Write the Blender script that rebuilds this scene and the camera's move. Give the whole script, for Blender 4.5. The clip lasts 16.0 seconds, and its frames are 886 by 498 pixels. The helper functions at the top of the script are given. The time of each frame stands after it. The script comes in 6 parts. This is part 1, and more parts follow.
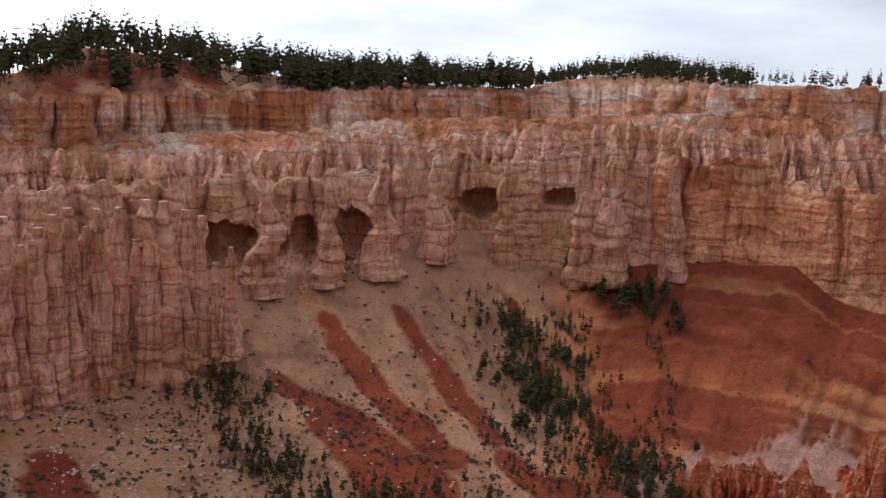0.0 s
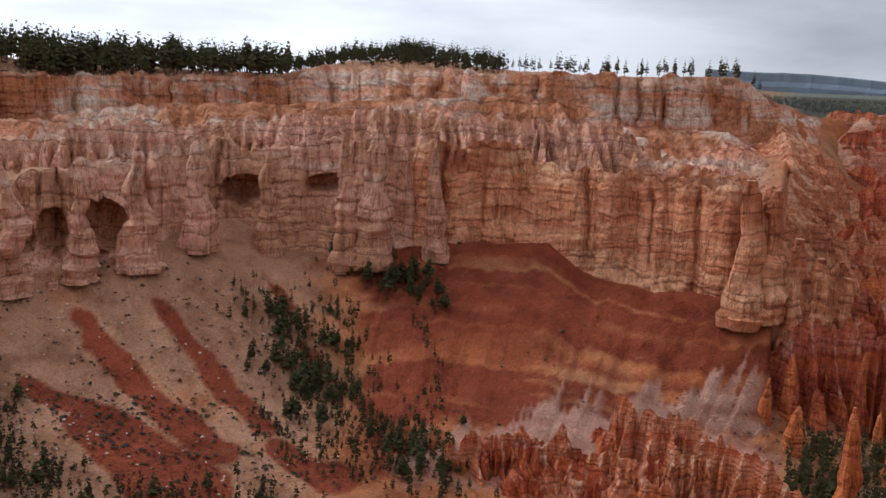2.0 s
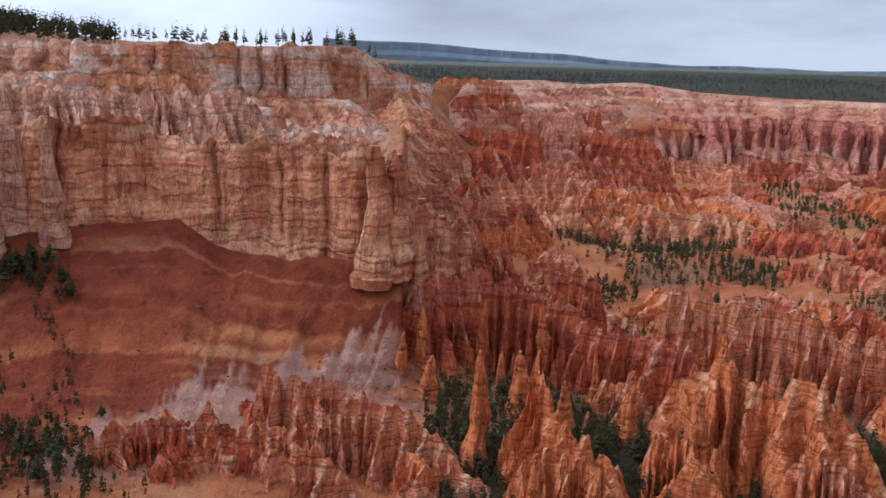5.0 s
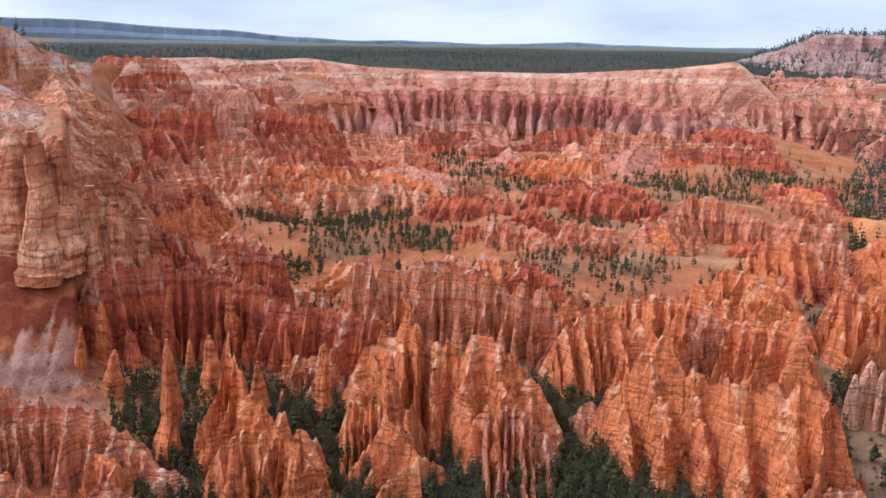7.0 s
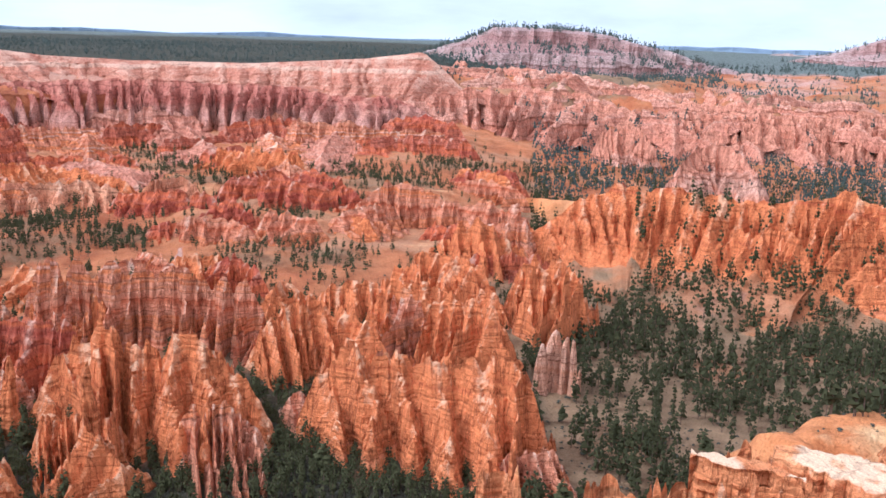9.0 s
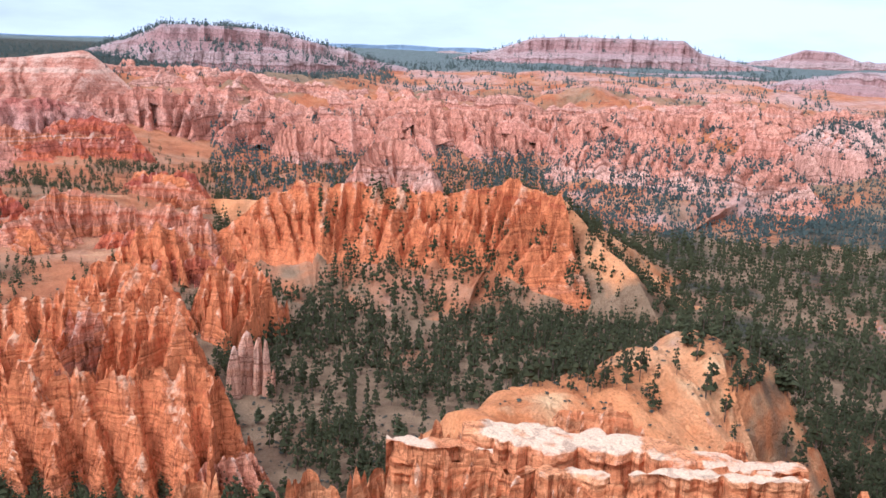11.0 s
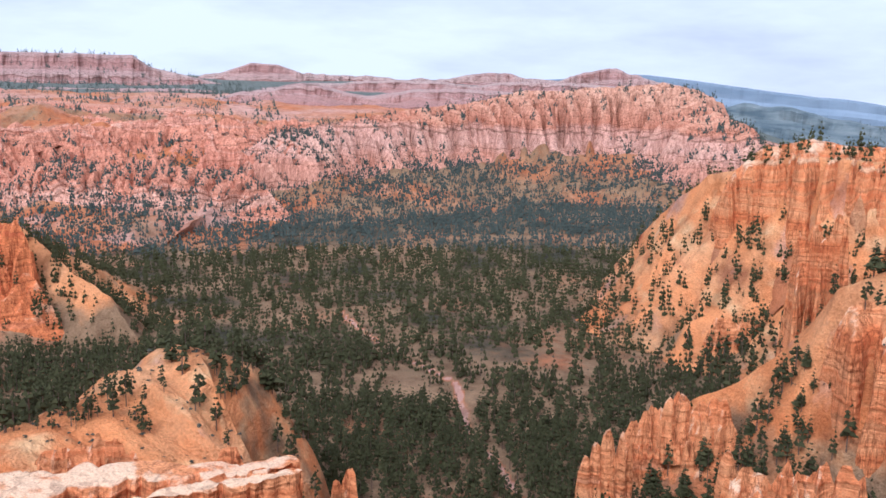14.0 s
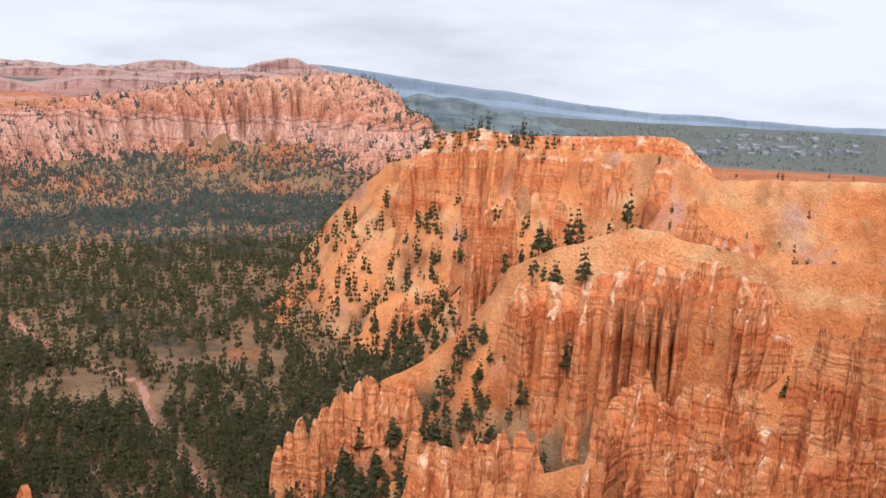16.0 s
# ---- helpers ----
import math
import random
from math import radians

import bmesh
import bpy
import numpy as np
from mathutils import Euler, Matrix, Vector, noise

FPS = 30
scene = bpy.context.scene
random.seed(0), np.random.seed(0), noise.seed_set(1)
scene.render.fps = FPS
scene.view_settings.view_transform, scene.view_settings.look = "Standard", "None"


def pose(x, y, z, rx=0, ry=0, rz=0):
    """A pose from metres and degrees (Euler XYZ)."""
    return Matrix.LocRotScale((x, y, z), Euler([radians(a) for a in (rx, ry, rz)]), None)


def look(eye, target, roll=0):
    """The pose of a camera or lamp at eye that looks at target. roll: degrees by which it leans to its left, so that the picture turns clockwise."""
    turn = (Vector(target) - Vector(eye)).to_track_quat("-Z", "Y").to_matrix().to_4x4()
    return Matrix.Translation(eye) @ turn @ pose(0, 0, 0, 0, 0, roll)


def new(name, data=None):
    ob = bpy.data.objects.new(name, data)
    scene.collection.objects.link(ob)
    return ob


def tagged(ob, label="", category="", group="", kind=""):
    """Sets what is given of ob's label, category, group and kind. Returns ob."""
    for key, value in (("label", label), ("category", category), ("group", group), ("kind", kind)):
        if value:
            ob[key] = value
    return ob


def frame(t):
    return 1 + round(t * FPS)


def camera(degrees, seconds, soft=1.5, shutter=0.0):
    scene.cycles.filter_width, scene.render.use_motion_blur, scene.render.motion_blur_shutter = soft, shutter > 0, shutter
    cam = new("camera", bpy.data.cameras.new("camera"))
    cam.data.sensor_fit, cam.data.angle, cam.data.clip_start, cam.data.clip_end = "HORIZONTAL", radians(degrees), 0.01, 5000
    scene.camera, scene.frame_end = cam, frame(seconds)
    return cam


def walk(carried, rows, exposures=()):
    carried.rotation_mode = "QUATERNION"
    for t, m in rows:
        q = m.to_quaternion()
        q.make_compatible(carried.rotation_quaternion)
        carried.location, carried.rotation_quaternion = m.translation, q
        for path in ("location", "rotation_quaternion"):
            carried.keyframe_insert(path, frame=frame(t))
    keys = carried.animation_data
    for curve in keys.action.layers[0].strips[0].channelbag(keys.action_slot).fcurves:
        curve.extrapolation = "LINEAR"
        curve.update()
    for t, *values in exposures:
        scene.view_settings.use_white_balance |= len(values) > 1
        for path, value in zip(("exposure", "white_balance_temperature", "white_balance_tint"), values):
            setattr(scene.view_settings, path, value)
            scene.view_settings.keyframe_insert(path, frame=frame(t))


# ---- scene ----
cam = camera(47.97, 16.0, soft=1.6)
walk(cam, [
    (0.0, pose(0, 0, 200, 80.53, -1.72, -1.86)),
    (0.5, pose(0, 0, 200, 80.12, -1.93, -5.47)),
    (1.0, pose(0, 0, 200, 80.12, -1.61, -8.74)),
    (1.5, pose(0, 0, 200, 80.05, -1.86, -12.42)),
    (2.0, pose(0, 0, 200, 80.12, -1.91, -15.48)),
    (2.5, pose(0, 0, 200, 79.96, -1.83, -18.05)),
    (3.0, pose(0, 0, 200, 79.61, -1.88, -21.47)),
    (3.2, pose(0, 0, 200, 79.34, -1.75, -22.84)),
    (5.3, pose(0, 0, 200, 78.14, -1.20, -39.74)),
    (5.5, pose(0, 0, 200, 77.39, -1.09, -41.87)),
    (6.0, pose(0, 0, 200, 77.66, -1.18, -46.71)),
    (6.5, pose(0, 0, 200, 77.72, -0.97, -50.16)),
    (7.0, pose(0, 0, 200, 78.05, -0.78, -55.32)),
    (7.5, pose(0, 0, 200, 78.24, -0.91, -59.42)),
    (8.0, pose(0, 0, 200, 77.70, -0.92, -63.63)),
    (8.5, pose(0, 0, 200, 77.57, -1.32, -67.73)),
    (9.0, pose(0, 0, 200, 77.83, -1.52, -72.62)),
    (9.2, pose(0, 0, 200, 77.74, -1.78, -74.44)),
    (11.3, pose(0, 0, 200, 78.20, -1.61, -93.86)),
    (11.5, pose(0, 0, 200, 78.14, -1.57, -95.89)),
    (12.0, pose(0, 0, 200, 78.12, -1.07, -101.11)),
    (12.5, pose(0, 0, 200, 78.76, -1.35, -105.88)),
    (13.0, pose(0, 0, 200, 78.97, -1.52, -110.13)),
    (13.5, pose(0, 0, 200, 79.19, -1.34, -115.76)),
    (14.0, pose(0, 0, 200, 79.72, -1.06, -121.26)),
    (14.5, pose(0, 0, 200, 79.86, -1.16, -126.09)),
    (15.0, pose(0, 0, 200, 79.48, -0.81, -131.60)),
    (15.5, pose(0, 0, 200, 79.15, -0.24, -134.55)),
    (16.0, pose(0, 0, 200, 79.64, -2.24, -139.29)),
], exposures=[(0.0, -0.27, 5600, 4), (2.0, -0.27, 5600, 4), (3.0, -0.25, 5500, 4), (5.5, 0.01, 5050, 5), (6.5, 0.36, 5050, 4), (7.5, 0.36, 5050, 4), (9.0, 0.64, 4800, 4), (11.5, 0.55, 4700, 5), (12.5, 0.49, 4700, 9), (14.0, 0.39, 4950, 7), (15.5, 0.34, 5300, 6), (16.0, 0.33, 5650, 6)])
# World: metres, z up, valley floor near 0. Bearings are degrees clockwise from +y about the overlook at (0, 0).
EYE = 200.0

# ---- light ----
world = bpy.data.worlds.new("overcast_sky")
scene.world = world
world.use_nodes = True
wn, wl = world.node_tree.nodes, world.node_tree.links
wn.clear()
SUN_BEARING, SUN_HEIGHT = -38.0, 46.0
sky = wn.new("ShaderNodeTexSky")
sky.sky_type, sky.sun_disc = "NISHITA", False
sky.sun_elevation, sky.sun_rotation = radians(SUN_HEIGHT), radians(SUN_BEARING)
sky.dust_density, sky.air_density = 3.0, 1.2
sky_level = wn.new("ShaderNodeVectorMath")
sky_level.operation = "SCALE"
sky_level.inputs["Scale"].default_value = 0.10
wl.new(sky.outputs[0], sky_level.inputs[0])
wco = wn.new("ShaderNodeTexCoord")
wmap = wn.new("ShaderNodeMapping")
wmap.inputs["Scale"].default_value = (1.6, 1.6, 7.0)
wl.new(wco.outputs["Generated"], wmap.inputs[0])
cl = wn.new("ShaderNodeTexNoise")
cl.inputs["Scale"].default_value, cl.inputs["Detail"].default_value, cl.inputs["Roughness"].default_value = 1.7, 7.0, 0.55
wl.new(wmap.outputs[0], cl.inputs["Vector"])
cr = wn.new("ShaderNodeValToRGB")
cr.color_ramp.elements[0].position, cr.color_ramp.elements[0].color = 0.34, (0.68, 0.64, 0.67, 1)
cr.color_ramp.elements[1].position, cr.color_ramp.elements[1].color = 0.60, (1.0, 0.935, 0.935, 1)
wl.new(cl.outputs["Fac"], cr.inputs[0])
mix = wn.new("ShaderNodeMixRGB")
mix.inputs[0].default_value = 0.96
wl.new(sky_level.outputs[0], mix.inputs[1])
wl.new(cr.outputs[0], mix.inputs[2])
# thin bright cloud round the hidden sun
dot = wn.new("ShaderNodeVectorMath")
dot.operation = "DOT_PRODUCT"
wl.new(wco.outputs["Generated"], dot.inputs[0])
dot.inputs[1].default_value = (math.sin(radians(SUN_BEARING)) * 0.8, math.cos(radians(SUN_BEARING)) * 0.8, 0.6)
near_sun = wn.new("ShaderNodeMapRange")
near_sun.inputs["From Min"].default_value, near_sun.inputs["From Max"].default_value = 0.25, 0.95
near_sun.inputs["To Min"].default_value, near_sun.inputs["To Max"].default_value = 0.67, 1.9
wl.new(dot.outputs["Value"], near_sun.inputs[0])
lit = wn.new("ShaderNodeVectorMath")
lit.operation = "SCALE"
wl.new(mix.outputs[0], lit.inputs[0])
wl.new(near_sun.outputs[0], lit.inputs["Scale"])
bg = wn.new("ShaderNodeBackground")
bg.inputs[1].default_value = 1.2
wl.new(lit.outputs[0], bg.inputs[0])
wl.new(bg.outputs[0], wn.new("ShaderNodeOutputWorld").inputs[0])

sun = new("sun", bpy.data.lights.new("sun", "SUN"))
sun.data.energy, sun.data.angle, sun.data.color = 1.55, radians(12), (1.0, 0.95, 0.88)
sb, sh = radians(SUN_BEARING), radians(SUN_HEIGHT)
sun.matrix_world = look((0, 0, 900), (-900 * math.sin(sb) * math.cos(sh), -900 * math.cos(sb) * math.cos(sh), 900 - 900 * math.sin(sh)))


# ---- noise and plan ----
def lattice(ix, iy, iz):
    h = (ix * 374761393 + iy * 668265263 + iz * 1274126177) & 0xFFFFFFFF
    h = ((h ^ (h >> 13)) * 1274126177) & 0xFFFFFFFF
    h = ((h ^ (h >> 16)) * 2246822519) & 0xFFFFFFFF
    return ((h ^ (h >> 15)) & 0xFFFF) / 32767.5 - 1.0


def vn(x, y=0.0, z=0.0):
    """Smooth value noise, -1 to 1."""
    x, y, z = np.broadcast_arrays(np.asarray(x, float), np.asarray(y, float), np.asarray(z, float))
    fx, fy, fz = np.floor(x), np.floor(y), np.floor(z)
    ix, iy, iz = fx.astype(np.int64), fy.astype(np.int64), fz.astype(np.int64)
    u, v, w = x - fx, y - fy, z - fz
    u, v, w = u * u * (3 - 2 * u), v * v * (3 - 2 * v), w * w * (3 - 2 * w)
    total = 0.0
    for a in (0, 1):
        for b in (0, 1):
            for c in (0, 1):
                wt = (u if a else 1 - u) * (v if b else 1 - v) * (w if c else 1 - w)
                total = total + wt * lattice(ix + a, iy + b, iz + c)
    return total


def fbm(x, y=0.0, z=0.0, octaves=4):
    s, a = 0.0, 0.5
    for i in range(octaves):
        s = s + a * vn(np.asarray(x) * 2 ** i + 17.3 * i, np.asarray(y) * 2 ** i - 9.1 * i, np.asarray(z) * 2 ** i + 4.7 * i)
        a *= 0.5
    return s


def grooves(u, v=0.0, w=0.0):
    """Narrow clefts between broad rounded buttresses: 0 on a buttress, 1 in a cleft."""
    return (1 - np.abs(vn(u, v, w))) ** 3


def xyz(b, r, z):
    b = np.radians(b)
    return np.stack(np.broadcast_arrays(r * np.sin(b), r * np.cos(b), z), -1)


class Line:
    """A line of the land, as (bearing, distance, height) along it."""

    def __init__(self, *rows):
        rows = sorted(rows)
        self.b, self.r, self.z = (np.array(c, float) for c in zip(*rows))

    def dist(self, b):
        return np.interp(b, self.b, self.r)

    def height(self, b):
        return np.interp(b, self.b, self.z)


def sheet(name, verts, rows, cols, material, closed=False, smooth=False, values=None):
    """One mesh from a rows x cols net of points."""
    idx = np.arange(rows * cols).reshape(rows, cols)
    if closed:
        idx = np.concatenate([idx, idx[:, :1]], 1)
    quads = np.stack([idx[:-1, :-1], idx[:-1, 1:], idx[1:, 1:], idx[1:, :-1]], -1).reshape(-1, 4)
    return raw_mesh(name, verts.reshape(-1, 3), quads, material, smooth, values)


def raw_mesh(name, verts, faces, material, smooth=False, values=None):
    me = bpy.data.meshes.new(name)
    n, m, k = len(verts), len(faces), faces.shape[1]
    me.vertices.add(n)
    me.vertices.foreach_set("co", np.ascontiguousarray(verts, np.float32).ravel())
    me.loops.add(m * k)
    me.loops.foreach_set("vertex_index", np.ascontiguousarray(faces, np.int32).ravel())
    me.polygons.add(m)
    me.polygons.foreach_set("loop_start", np.arange(0, m * k, k, dtype=np.int32))
    me.polygons.foreach_set("use_smooth", np.full(m, smooth))
    me.update(calc_edges=True)
    for key, vals in (values or {}).items():
        at = me.attributes.new(key, "FLOAT", "POINT")
        at.data.foreach_set("value", np.ascontiguousarray(vals, np.float32).ravel())
    me.materials.append(material)
    return me


# ---- materials ----
def mat(name):
    m = bpy.data.materials.new(name)
    m.use_nodes = True
    n, l = m.node_tree.nodes, m.node_tree.links
    p = n["Principled BSDF"]
    p.inputs["Roughness"].default_value = 0.95
    p.inputs["Specular IOR Level"].default_value = 0.15
    return m, n, l, p


def tex(n, l, scale, detail=5.0, stretch=(1, 1, 1), rough=0.6):
    g = n.new("ShaderNodeNewGeometry")
    mp = n.new("ShaderNodeMapping")
    mp.inputs["Scale"].default_value = stretch
    l.new(g.outputs["Position"], mp.inputs[0])
    t = n.new("ShaderNodeTexNoise")
    t.inputs["Scale"].default_value, t.inputs["Detail"].default_value, t.inputs["Roughness"].default_value = scale, detail, rough
    l.new(mp.outputs[0], t.inputs["Vector"])
    return t.outputs["Fac"]


def ramp(n, l, fac, stops):
    r = n.new("ShaderNodeValToRGB")
    e = r.color_ramp.elements
    while len(e) < len(stops):
        e.new(0.5)
    for el, (pos, col) in zip(e, stops):
        el.position, el.color = pos, (*col, 1)
    l.new(fac, r.inputs[0])
    return r.outputs[0]


def blend(n, l, fac, a, b, mode="MIX"):
    m = n.new("ShaderNodeMixRGB")
    m.blend_type = mode
    for k, v in enumerate((fac, a, b)):
        if isinstance(v, (int, float)):
            m.inputs[k].default_value = v
        elif isinstance(v, tuple):
            m.inputs[k].default_value = (*v, 1)
        else:
            l.new(v, m.inputs[k])
    return m.outputs[0]


def calc(n, l, op, a, b=0.0, c=None, clamp=False):
    m = n.new("ShaderNodeMath")
    m.operation, m.use_clamp = op, clamp
    for k, v in enumerate((a, b) if c is None else (a, b, c)):
        if isinstance(v, (int, float)):
            m.inputs[k].default_value = v
        else:
            l.new(v, m.inputs[k])
    return m.outputs[0]


def attr(n, key):
    a = n.new("ShaderNodeAttribute")
    a.attribute_name = key
    return a.outputs["Fac"]


def bump(n, l, p, height, strength, dist):
    b = n.new("ShaderNodeBump")
    b.inputs["Strength"].default_value, b.inputs["Distance"].default_value = strength, dist
    l.new(height, b.inputs["Height"])
    l.new(b.outputs[0], p.inputs["Normal"])


def rock(name, bands, cap=(0.58, 0.37, 0.25), thick=9.0, streak=0.5, seam=0.5, amp=0.72, stain=None, lift=1.3, strata=None):
    """Layered rock: colour bands by height, bleached caps, dark seams and rain streaks."""
    m, n, l, p = mat(name)
    g = n.new("ShaderNodeNewGeometry")
    sx = n.new("ShaderNodeSeparateXYZ")
    l.new(g.outputs["Position"], sx.inputs[0])
    warp = tex(n, l, 0.02, 4)
    h = calc(n, l, "ADD", calc(n, l, "MULTIPLY", sx.outputs[2], 1 / thick), calc(n, l, "MULTIPLY", warp, 0.9))
    oi = n.new("ShaderNodeObjectInfo")
    h = calc(n, l, "ADD", h, calc(n, l, "MULTIPLY", oi.outputs["Random"], 0.6))
    t = n.new("ShaderNodeTexNoise")
    t.noise_dimensions = "1D"
    t.inputs["Scale"].default_value, t.inputs["Detail"].default_value = 1.0, 3.0
    l.new(h, t.inputs["W"])
    k = len(bands)
    col = ramp(n, l, t.outputs["Fac"], [(0.28 + 0.44 * i / (k - 1), tuple(min(0.85, lift * v) for v in c)) for i, c in enumerate(bands)])
    if strata:
        z0, z1 = strata[0][0], strata[-1][0]
        up = calc(n, l, "DIVIDE", calc(n, l, "SUBTRACT", calc(n, l, "ADD", sx.outputs[2], calc(n, l, "MULTIPLY", tex(n, l, 0.012, 5), 0.3 * (z1 - z0))), z0 + 0.15 * (z1 - z0)), z1 - z0, clamp=True)
        col = blend(n, l, 0.72, col, ramp(n, l, up, [((z - z0) / (z1 - z0), c) for z, c in strata]))
    if stain:
        col = blend(n, l, ramp(n, l, tex(n, l, 0.016, 5, (1, 1, 0.8)), [(0.47, (0, 0, 0)), (0.56, (0.9, 0.9, 0.9))]), col, stain)
    grain = tex(n, l, 0.35, 8)
    col = blend(n, l, 0.5, col, ramp(n, l, grain, [(0.3, (0.45, 0.42, 0.4)), (0.7, (1.0, 1.0, 1.0))]), "MULTIPLY")
    rain = tex(n, l, 0.28, 4, (1, 1, 0.06))
    col = blend(n, l, streak, col, ramp(n, l, rain, [(0.36, (0.34, 0.26, 0.24)), (0.58, (1.12, 1.12, 1.12))]), "MULTIPLY")
    crack = calc(n, l, "ABSOLUTE", calc(n, l, "SUBTRACT", tex(n, l, 0.13, 5, (1, 1, 0.09), 0.7), 0.5))
    col = blend(n, l, 0.65, col, ramp(n, l, crack, [(0.006, (0.30, 0.22, 0.20)), (0.022, (1, 1, 1))]), "MULTIPLY")
    # bleached limestone on the crests
    cp = calc(n, l, "MULTIPLY", calc(n, l, "SUBTRACT", calc(n, l, "ADD", attr(n, "cap"), calc(n, l, "MULTIPLY", grain, 0.8)), 1.27), 3.5, clamp=True)
    sn = n.new("ShaderNodeSeparateXYZ")
    l.new(g.outputs["True Normal"], sn.inputs[0])
    cp = calc(n, l, "MULTIPLY", cp, calc(n, l, "MULTIPLY", calc(n, l, "SUBTRACT", sn.outputs[2], 0.22), 3.0, clamp=True))
    col = blend(n, l, calc(n, l, "MULTIPLY", cp, amp), col, cap)
    # thin dark seams between beds
    w = n.new("ShaderNodeTexNoise")
    w.noise_dimensions = "1D"
    w.inputs["Scale"].default_value, w.inputs["Detail"].default_value = 8.0, 3.0
    l.new(h, w.inputs["W"])
    s = ramp(n, l, w.outputs["Fac"], [(0.345, (0.22, 0.15, 0.13)), (0.385, (1, 1, 1))])
    col = blend(n, l, seam, col, s, "MULTIPLY")
    col = blend(n, l, 0.5, col, ramp(n, l, tex(n, l, 1.3, 4, (1, 1, 2.2), 0.7), [(0.36, (0.5, 0.46, 0.44)), (0.6, (1.15, 1.15, 1.15))]), "MULTIPLY")
    l.new(col, p.inputs["Base Color"])
    hh = calc(n, l, "ADD", calc(n, l, "MULTIPLY", grain, 1.2), calc(n, l, "ADD", calc(n, l, "MULTIPLY", w.outputs["Fac"], 0.7), rain))
    bump(n, l, p, hh, 0.9, 1.6)
    return m


ORANGE, DEEP, PINK = (0.54, 0.166, 0.056), (0.43, 0.104, 0.040), (0.56, 0.215, 0.115)
TAN, CREAM, BUFF = (0.31, 0.178, 0.12), (0.42, 0.30, 0.235), (0.33, 0.18, 0.105)
hoodoo_rock = rock("hoodoo_rock", [DEEP, ORANGE, (0.56, 0.175, 0.062), ORANGE, PINK], thick=16, streak=0.34, seam=0.34, lift=1.32, cap=(0.74, 0.46, 0.27), amp=0.62)
red_rock = rock("red_rock", [(0.30, 0.055, 0.028), (0.34, 0.085, 0.048), (0.45, 0.112, 0.042), (0.36, 0.11, 0.068), (0.50, 0.19, 0.11)], thick=20, streak=0.5, seam=0.42, lift=1.4, cap=(0.60, 0.36, 0.25))
# rock of the far walls: bands lightened to imitate aerial haze
pink_rock = rock("pink_rock", [(0.50, 0.175, 0.105), (0.62, 0.265, 0.165), (0.55, 0.21, 0.125), (0.66, 0.33, 0.22), (0.69, 0.42, 0.30)], thick=24, lift=1.12, amp=0.5)
tan_rock = rock("tan_rock", [(0.56, 0.275, 0.185), (0.66, 0.37, 0.27), (0.60, 0.31, 0.21), (0.66, 0.36, 0.25), (0.69, 0.44, 0.34)], thick=22, cap=(0.66, 0.44, 0.33), stain=(0.64, 0.33, 0.19), streak=0.24, lift=1.36)
buff_rock = rock("buff_rock", [(0.46, 0.17, 0.09), (0.60, 0.285, 0.155), (0.54, 0.225, 0.115), (0.62, 0.32, 0.18), (0.62, 0.37, 0.24)], thick=26, cap=(0.62, 0.39, 0.25), stain=(0.50, 0.17, 0.08), streak=0.34, lift=1.5)
rim_rock = rock("rim_rock", [(0.50, 0.205, 0.115), (0.52, 0.29, 0.20), (0.62, 0.45, 0.36), (0.54, 0.27, 0.17), (0.63, 0.47, 0.39)], thick=30, cap=(0.50, 0.22, 0.11), stain=(0.54, 0.205, 0.085), streak=0.3, lift=1.52)
bright_rock = rock("bright_rock", [(0.52, 0.15, 0.05), (0.62, 0.205, 0.072), (0.66, 0.28, 0.115), (0.60, 0.19, 0.066), (0.68, 0.39, 0.21)], thick=20, cap=(0.76, 0.53, 0.34), amp=0.78, streak=0.2, seam=0.32, lift=1.2)

pink_crest = rock("pink_crest_rock", [DEEP, (0.54, 0.19, 0.095), (0.56, 0.235, 0.13), ORANGE, (0.62, 0.33, 0.22)], thick=11, cap=(0.74, 0.50, 0.35), amp=0.66, streak=0.5)
# far badlands: haze put into the base colour as paler, duller bands
ridge_rock = rock("ridge_rock", [(0.54, 0.205, 0.118), (0.64, 0.285, 0.175), (0.60, 0.24, 0.14), (0.67, 0.37, 0.255), (0.65, 0.305, 0.185)], thick=34, amp=0.3, cap=(0.60, 0.33, 0.21), streak=0.6, lift=1.12)
back_rock = rock("back_cliff_rock", [(0.40, 0.115, 0.075), (0.54, 0.20, 0.14), (0.47, 0.15, 0.095), (0.58, 0.25, 0.17)], thick=20, lift=1.1, cap=(0.58, 0.27, 0.17), amp=0.5,
                 strata=[(55, (0.56, 0.20, 0.12)), (74, (0.62, 0.27, 0.17)), (84, (0.68, 0.38, 0.28)), (95, (0.62, 0.30, 0.21)), (101, (0.48, 0.15, 0.10)), (118, (0.54, 0.19, 0.13)), (140, (0.50, 0.17, 0.10))])
# strata paled in colour to stand in for the haze before this ridge
long_rock = rock("long_ridge_rock", [(0.46, 0.15, 0.085), (0.58, 0.24, 0.15), (0.54, 0.19, 0.11), (0.62, 0.35, 0.25)], thick=30, lift=1.1, cap=(0.64, 0.38, 0.24), amp=0.3,
                 strata=[(20, (0.50, 0.27, 0.18)), (60, (0.66, 0.33, 0.22)), (84, (0.72, 0.45, 0.34)), (108, (0.70, 0.41, 0.30)), (116, (0.62, 0.27, 0.16)), (140, (0.68, 0.34, 0.21)), (165, (0.72, 0.42, 0.27))])
slope_rock = rock("slope_rock", [(0.50, 0.185, 0.110), (0.60, 0.265, 0.165), (0.54, 0.21, 0.125), (0.64, 0.32, 0.205), (0.68, 0.39, 0.26)], thick=11, lift=1.08, cap=(0.66, 0.40, 0.27), amp=0.75, streak=0.25, seam=0.3)
